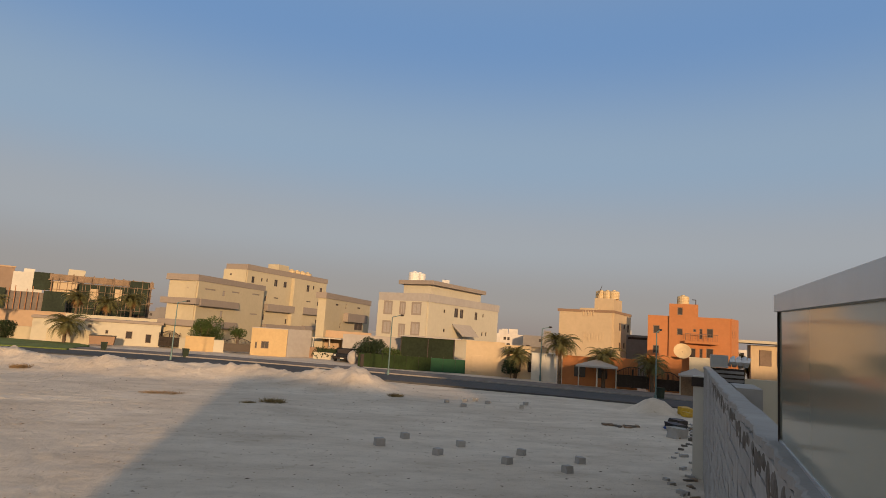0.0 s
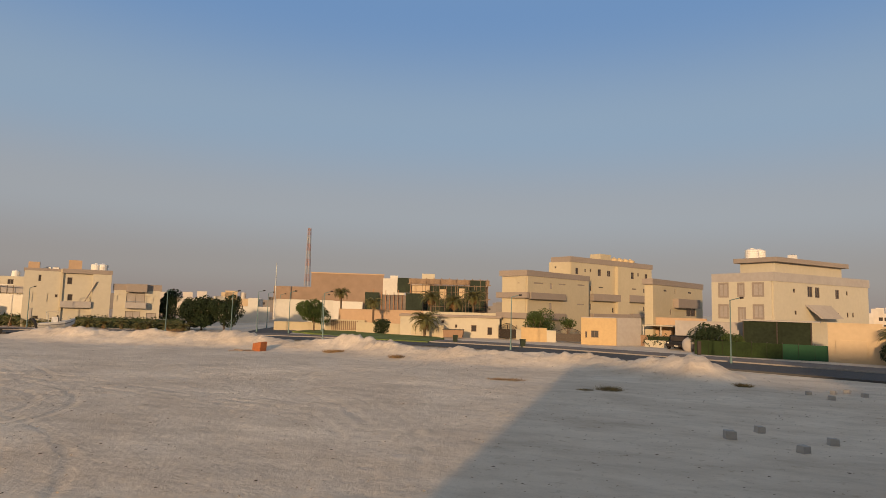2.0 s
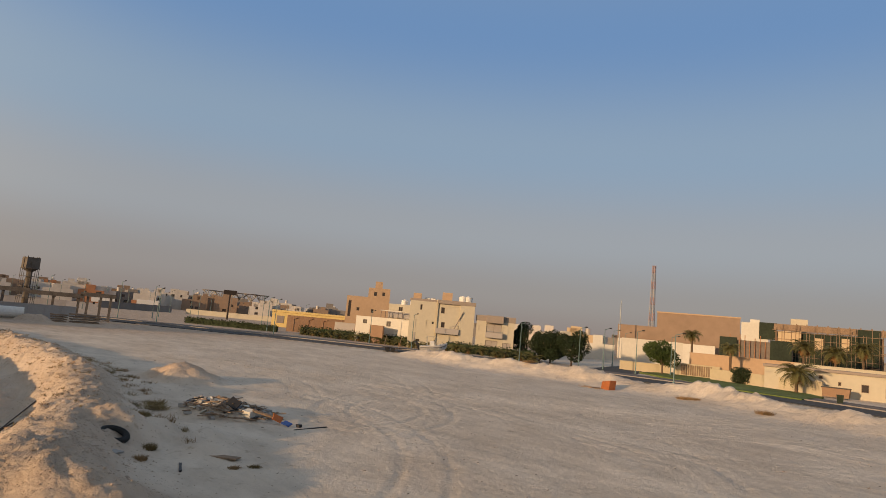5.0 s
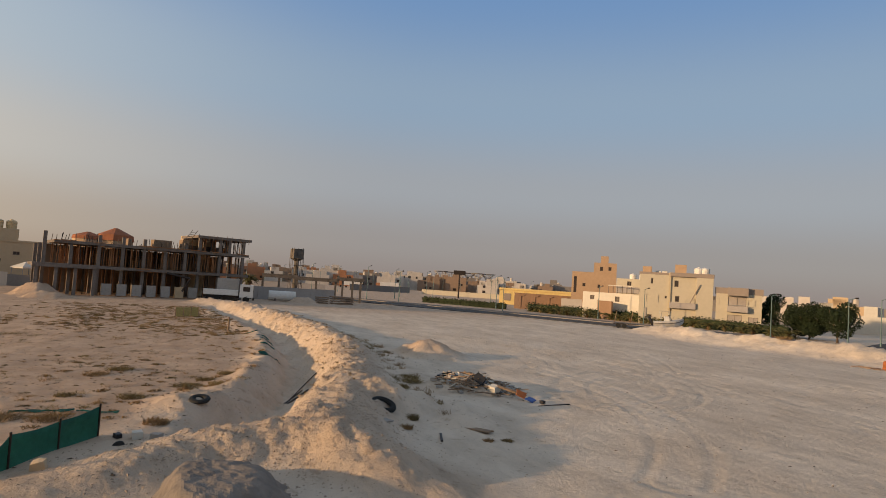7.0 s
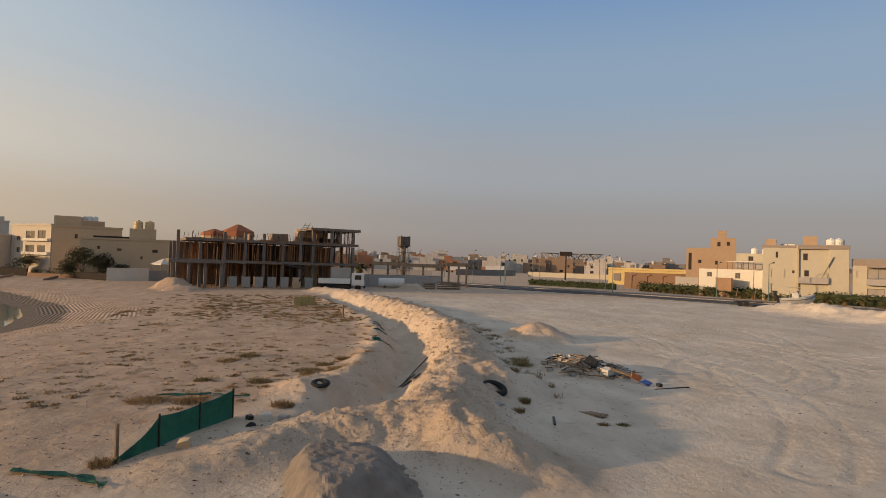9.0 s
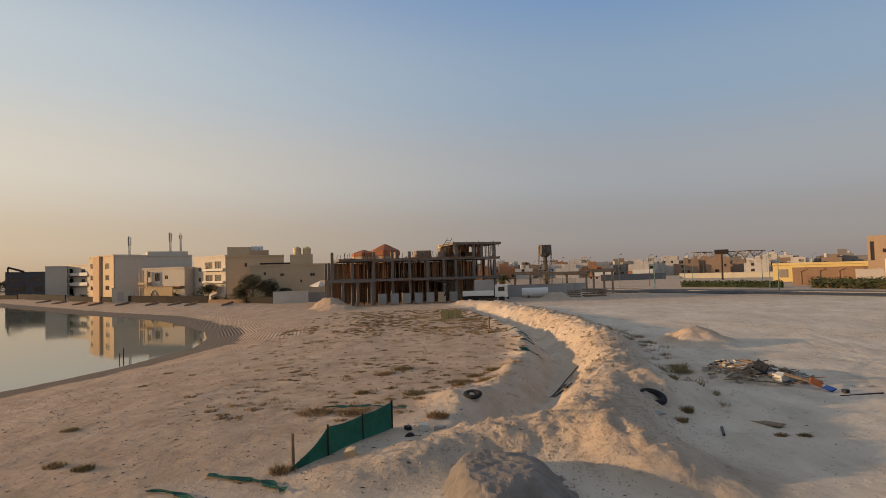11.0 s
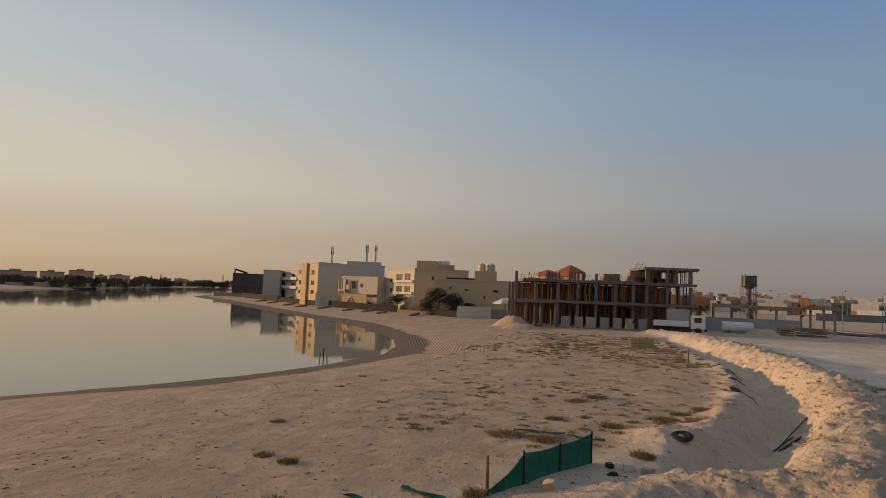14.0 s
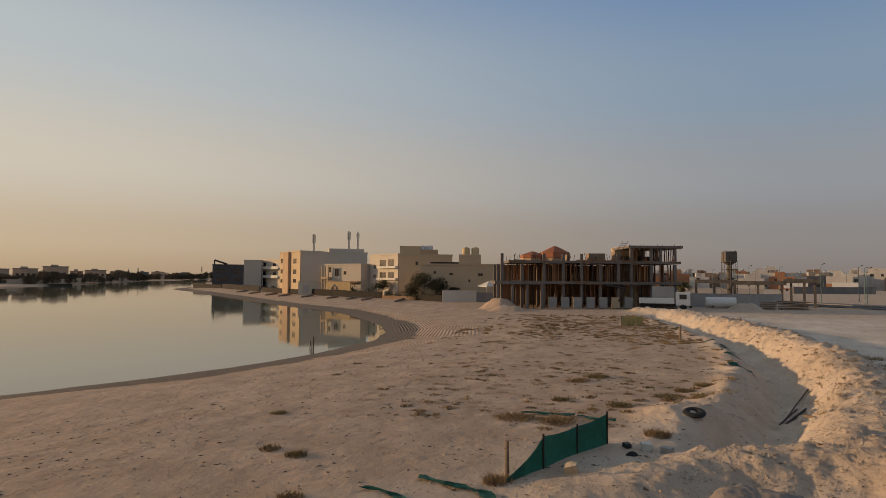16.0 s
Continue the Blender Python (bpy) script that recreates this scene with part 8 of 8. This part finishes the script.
for (xa, ya), (xb, yb), r, lab in (((-29.6, 4.0), (-33.8, 5.9), 0.03, "thin dark rod lying in the trench"), ((-28.6, 3.7), (-30.4, 4.9), 0.05, "dark pipe lying in the trench"), ((-28.9, 3.6), (-30.9, 4.7), 0.035, "dark pipe lying in the trench")):
    bm = bmesh.new()
    tube(bm, (xa, ya, ground_z(xa, ya) + r), (xb, yb, ground_z(xb, yb) + r), r, seg=7)
    solo("pipe", bm, DARKMETAL, (xa, ya, 0), lab, "pipe", "pipes in the trench")
shard(-26.2, 4.1, 0.8, 0.16, 0.06, 50, OLDWOOD, "short board in the trench", "board")
shard(-20.4, -1.6, 0.3, 0.25, 0.2, 10, WHITE, "white plaster lump beside the fence", "lump", 0, 0.02, "lumps by the fence")
shard(-20.1, -1.1, 0.28, 0.22, 0.16, 60, PALECON, "pale stone beside the fence", "stone", 0, 0.02, "lumps by the fence")
shard(-20.6, -2.1, 0.22, 0.16, 0.12, 30, BLACKPL, "black plastic scrap beside the fence", "scrap", 0, 0.02, "lumps by the fence")
shard(-17.6, -3.4, 0.32, 0.28, 0.22, 0, SANDSTONE, "tan plastic tub beside the fence", "tub", 8, 0.02)
for x, y, sx, sy, sz, m, lab, cat in ((29.6, 43.6, 1.2, 0.9, 0.6, YELLOWPL, "crumpled yellow plastic sheeting on a sand heap", "sheeting"), (28.9, 42.6, 0.7, 0.6, 0.35, YELLOWPL, "crumpled yellow plastic sheeting on a sand heap", "sheeting"), (21.3, 32.3, 1.0, 0.7, 0.6, PALECON, "grey concrete box by the block wall", "box"),
                                    (22.8, 35.0, 1.1, 0.6, 0.12, BLUEPL, "blue sheet under rubble by the wall", "sheet"), (23.4, 35.6, 1.3, 0.8, 0.35, BLACKPL, "black sack slumped by the wall", "sack"), (24.3, 36.8, 1.0, 0.8, 0.5, DARKMETAL, "dark scrap by the wall", "scrap")):
    shard(x, y, sx, sy, sz, 25, m, lab, cat, 6, 0.05)
for i in range(46):
    u, v = rng.uniform(22, 46), 0.35 - 1.1 * rng.random() ** 2
    x, y = uv(u, v)
    shard(x, y, rng.uniform(0.1, 0.4), rng.uniform(0.08, 0.2), rng.uniform(0.05, 0.14), rng.uniform(0, 180), rng.choice((PALECON, BLOCKWORK, MORTAR, OLDWOOD)), "broken rubble along the foot of the block wall", "rubble", rng.uniform(-10, 10), 0, "rubble along the wall")
for i in range(10):
    shard(20.2 + rng.uniform(-1.2, 1.2), 35.9 + rng.uniform(-0.6, 0.6), rng.uniform(0.3, 0.8), 0.2, 0.12, rng.uniform(0, 180), rng.choice((MORTAR, OLDWOOD)), "dark brushwood and rubble on the sand", "rubble", 0, 0, "rubble on the lot")
ob = thing("metal_box", (-36.5, 56.3, 0), "rusty orange metal box tipped on the berm", "metal box")
bm = bmesh.new()
z = ground_z(-36.6, 56.3)
hexa(bm, [(-37.2, 55.9, z - 0.2), (-36.1, 55.6, z - 0.2), (-35.9, 56.6, z - 0.2), (-37.0, 56.9, z - 0.2)], [(-37.1, 55.9, z + 0.75), (-36.0, 55.7, z + 0.95), (-35.8, 56.6, z + 0.95), (-36.9, 56.8, z + 0.75)])
bmesh.ops.bevel(bm, geom=bm.edges[:], offset=0.05, segments=1, affect="EDGES")
part("box_body", bm, ORANGEPL, ob)
for i in range(9):
    shard(-37.8 + rng.uniform(-1.0, 1.0), 55.6 + rng.uniform(-0.5, 0.5), rng.uniform(0.4, 1.6), 0.12, 0.08, rng.uniform(0, 180), OLDWOOD, "timber scraps at the foot of the berm", "plank", 0, 0, "timber at the berm")


# ---- dry plants and stones ----
def tuft(bm, rng, x, y, z, r, h, n):
    for _ in range(n):
        a = rng.uniform(0, 6.28)
        k = r * rng.uniform(0, 1) ** 0.7
        px, py = x + k * math.cos(a), y + k * math.sin(a)
        tip = Vector((px + rng.uniform(-1, 1) * r * 0.5, py + rng.uniform(-1, 1) * r * 0.5, z + h * rng.uniform(0.25, 0.75)))
        b = rng.uniform(0, 3.14)
        w = 0.010 + 0.008 * r
        bm.faces.new([bm.verts.new(v) for v in ((px - w * math.cos(b), py - w * math.sin(b), z - 0.02), (px + w * math.cos(b), py + w * math.sin(b), z - 0.02), tip)])


rng = random.Random(101)
SHRUBS = [(-22.2, -1.2, 0.4, 0.4, 1), (-26.5, -2.2, 0.5, 0.3, 0), (-28.6, -0.3, 0.6, 0.28, 0), (-28.3, 0.8, 0.35, 0.3, 0), (-30.2, 0.4, 0.4, 0.3, 0), (-31.5, 1.4, 0.5, 0.3, 0), (-27.0, -4.4, 0.35, 0.3, 0), (-33.0, -3.2, 0.6, 0.35, 0), (-31.6, -4.0, 0.5, 0.3, 1), (-23.3, -4.2, 0.6, 0.4, 1),
          (-23.6, -5.6, 0.7, 0.4, 1), (-21.8, 7.0, 0.22, 0.4, 0), (-20.4, 6.3, 0.2, 0.3, 1), (-19.0, 8.6, 0.18, 0.16, 1), (-18.9, 9.2, 0.2, 0.14, 0), (-29.8, 9.6, 0.7, 0.35, 0), (-31.0, 10.0, 0.6, 0.3, 0), (-27.4, 8.4, 0.4, 0.4, 0),
          (-16.9, -5.0, 0.35, 0.35, 1), (-14.6, -9.0, 0.3, 0.3, 1), (-17.5, -10.4, 0.28, 0.3, 0), (-17.9, -11.4, 0.3, 0.25, 1), (-1.2, 40.5, 0.8, 0.5, 0), (-2.6, 39.6, 0.5, 0.2, 0), (-7.8, 43.2, 0.9, 0.2, 1), (-8.8, 43.0, 0.7, 0.2, 1), (7.4, 47.0, 0.6, 0.5, 0), (-20.5, 53.8, 0.7, 0.6, 1), (-29.0, 57.5, 0.8, 0.6, 1), (-28.2, 57.8, 0.6, 0.5, 1), (-54, 60.5, 1.0, 0.7, 1), (-50, 59.8, 0.8, 0.6, 1), (-22.0, -13.5, 0.3, 0.2, 0)]
for x, y, r, h, dry in SHRUBS:
    bm = bmesh.new()
    tuft(bm, rng, x, y, ground_z(x, y), r, 0.72 * h, int(220 + 420 * r))
    solo("shrub", bm, DRYGRASS if dry else GREENGRASS, (x, y, 0), "low dry desert shrub growing in the sand" if dry else "low grey-green desert shrub in the sand", "shrub", "desert shrubs")
for name, mat, count in (("dry_grass", DRYGRASS, 260), ("scrub", GREENGRASS, 240)):
    bm = bmesh.new()
    for _ in range(count):
        x, y = rng.uniform(-78, -24), rng.uniform(-15, 3)
        line = 3.0 + (x + 50) * 0.02
        if y > line or y < -12 - (x + 24) * 0.02 or lattice(np.array([x / 6.0]), np.array([y / 4.0]), 9)[0] < 0.42:
            continue
        s = rng.uniform(0.1, 0.42) * (1 + 0.9 * (x < -50))
        tuft(bm, rng, x, y, ground_z(x, y), s, s * 0.4, int(28 + 50 * s))
    for _ in range(count // 4):
        x, y = rng.uniform(-86, -22), 0
        d = rng.uniform(2.4, 4.2)
        y = float(np.interp(x, [-84, -68.5, -51.2, -38.9, -26.4, -22], [6.0, 7.9, 9.2, 8.6, 5.7, 4.6])) + d - 0.4
        tuft(bm, rng, x, y, ground_z(x, y), rng.uniform(0.2, 0.5), 0.3, 40)
    for _ in range(count // 2):
        x = rng.uniform(-70, -24)
        y = float(np.interp(x, [-84, -70, -60, -51.5, -41, -35.5, -30, -25.5, -22], [5.4, 7.4, 8.4, 9.1, 8.6, 7.8, 6.6, 5.4, 4.4])) + rng.uniform(-1.6, 0.8)
        tuft(bm, rng, x, y, ground_z(x, y), rng.uniform(0.08, 0.24), 0.14, 22)
    me = mesh_from(name, bm, mat)
    tagged(new(name, me), "scattered dry grass tufts over the sand" if mat is DRYGRASS else "scattered grey-green scrub over the sand", "grass", kind="stuff")

def clump(out_v, out_f, rng, x, y, z, r, h, n):
    """A low cushion of short broad leaves."""
    for _ in range(n):
        a, k = rng.uniform(0, 6.28), r * rng.random() ** 0.6
        px, py = x + k * math.cos(a), y + k * math.sin(a)
        b, w = rng.uniform(0, 6.28), r * 0.16
        i = len(out_v)
        out_v += [(px - w * math.cos(b), py - w * math.sin(b), z - 0.02), (px + w * math.cos(b), py + w * math.sin(b), z - 0.02), (px + rng.uniform(-1, 1) * r * 0.4, py + rng.uniform(-1, 1) * r * 0.4, z + h * rng.uniform(0.5, 1.0) * (1.1 - 0.6 * k / r))]
        out_f.append((i, i + 1, i + 2))


rng = random.Random(202)
for name, mat, count, lab in (("dry_cushions", DRYGRASS, 1050, "small dry brown cushion plants dotted over the beach"), ("scrub_cushions", GREENGRASS, 330, "small olive cushion plants dotted over the beach")):
    spots = []
    while len(spots) < count:
        x, y = rng.uniform(-84, -22), rng.uniform(-17, 4)
        edge = float(np.interp(x, [-84, -66, -52, -42, -35, -30, -26, -22], [0.5, 3.4, 4.6, 4.2, 3.2, 2.0, 0.4, -1.8]))
        patch = lattice(np.array([x / 7.0]), np.array([y / 3.0]), 21)[0]
        rich = 0.10 + 0.9 * max(0.0, patch - 0.45) * 1.8 + (0.35 if edge - y < 3.5 else 0) + (0.4 if x < -52 and y > -11 else 0)
        if y < -10.5 and x > -58:
            rich *= 0.25
        if y < edge and rng.random() < rich:
            spots.append((x, y, 0.06 + 0.26 * rng.random() ** 2.2 + (0.16 * rng.random() if x < -50 else 0)))
    zs = ground_height(np.array([p[0] for p in spots]), np.array([p[1] for p in spots]))
    verts, faces = [], []
    for (x, y, r), z in zip(spots, zs):
        clump(verts, faces, rng, x, y, float(z), r, 0.04 + 0.25 * r, int(22 + 60 * r))
    me = bpy.data.meshes.new(name)
    me.from_pydata(verts, [], faces)
    me.materials.append(mat)
    tagged(new(name, me), lab, "grass", kind="stuff")

# pebbles, clods and litter, denser on the ridges
verts, faces, vz = [], [], []
unit = [(1, 0, 0), (-0.5, 0.87, 0), (-0.5, -0.87, 0), (0, 0, 0.8), (0.2, 0.1, -0.4)]
tri = [(0, 1, 3), (1, 2, 3), (2, 0, 3)]
xs, ys, ss = [], [], []
for _ in range(46000):
    zone = rng.random()
    if zone < 0.42:
        i = rng.randrange(2, len(RIDGE) - 1)
        t = rng.random()
        x = RIDGE[i][0] + (RIDGE[i + 1][0] - RIDGE[i][0]) * t + rng.gauss(0, 0.7)
        y = RIDGE[i][1] + (RIDGE[i + 1][1] - RIDGE[i][1]) * t + rng.gauss(0, 1.2)
        s = 0.014 + 0.05 * rng.random() ** 4
    elif zone < 0.62:
        x, y = rng.gauss(-17.6, 1.5), rng.gauss(1.4, 2.4)
        s = 0.01 + 0.045 * rng.random() ** 4
    elif zone < 0.85:
        x, y = rng.uniform(-60, 20), rng.uniform(6, 58)
        s = 0.015 + 0.05 * rng.random() ** 3
    else:
        x, y = rng.uniform(-75, -12), rng.uniform(-16, 4)
        s = 0.02 + 0.06 * rng.random() ** 3
    xs.append(x)
    ys.append(y)
    ss.append(s)
zs = ground_height(np.array(xs), np.array(ys))
for x, y, z, s in zip(xs, ys, zs, ss):
    a = rng.uniform(0, 6.28)
    c, q = math.cos(a) * s, math.sin(a) * s
    k = rng.uniform(0.6, 1.5)
    n = len(verts)
    verts += [(x + c * p[0] * k - q * p[1], y + q * p[0] * k + c * p[1], float(z) + s * p[2] * 0.8 - 0.01) for p in unit[:4]]
    faces += [tuple(n + i for i in f) for f in tri]
me = bpy.data.meshes.new("pebbles")
me.from_pydata(verts, [], faces)
me.materials.append(material("clod", (0.44, 0.35, 0.265), 0.95, spread=0.25, scale=0.8, bump=0.2))
tagged(new("pebbles", me), "small clods and pebbles strewn over the sand", "pebbles", kind="stuff")

# twigs, scraps and dark litter strewn over lot and beach
verts, faces = [], []
xs, ys, ss = [], [], []
for _ in range(6500):
    if rng.random() < 0.33:
        x, y = rng.uniform(-58, 22), rng.uniform(8, 57)
    else:
        x, y = rng.uniform(-90, -13), rng.uniform(-20, 3)
    xs.append(x)
    ys.append(y)
    ss.append(0.025 + 0.07 * rng.random() ** 2)
zs = ground_height(np.array(xs), np.array(ys))
for x, y, z, s in zip(xs, ys, zs, ss):
    if z < -0.8:
        continue
    a = rng.uniform(0, 6.28)
    c, q = math.cos(a) * s, math.sin(a) * s
    k = rng.uniform(0.15, 0.7)
    n = len(verts)
    verts += [(x + c * p[0] - q * p[1] * k, y + q * p[0] + c * p[1] * k, float(z) + p[2] * s) for p in ((1, 0.1, 0.05), (0.1, 1, 0.05), (-1, 0.2, 0.08), (-0.2, -1, 0.05), (0, 0, 0.32))]
    faces += [(n, n + 1, n + 4), (n + 1, n + 2, n + 4), (n + 2, n + 3, n + 4), (n + 3, n, n + 4)]
me = bpy.data.meshes.new("litter")
me.from_pydata(verts, [], faces)
me.materials.append(material("litter", (0.15, 0.11, 0.075), 0.95, spread=0.4, scale=0.7, bump=0.2))
tagged(new("litter", me), "dark twigs and scraps strewn over the sand", "litter", kind="stuff")
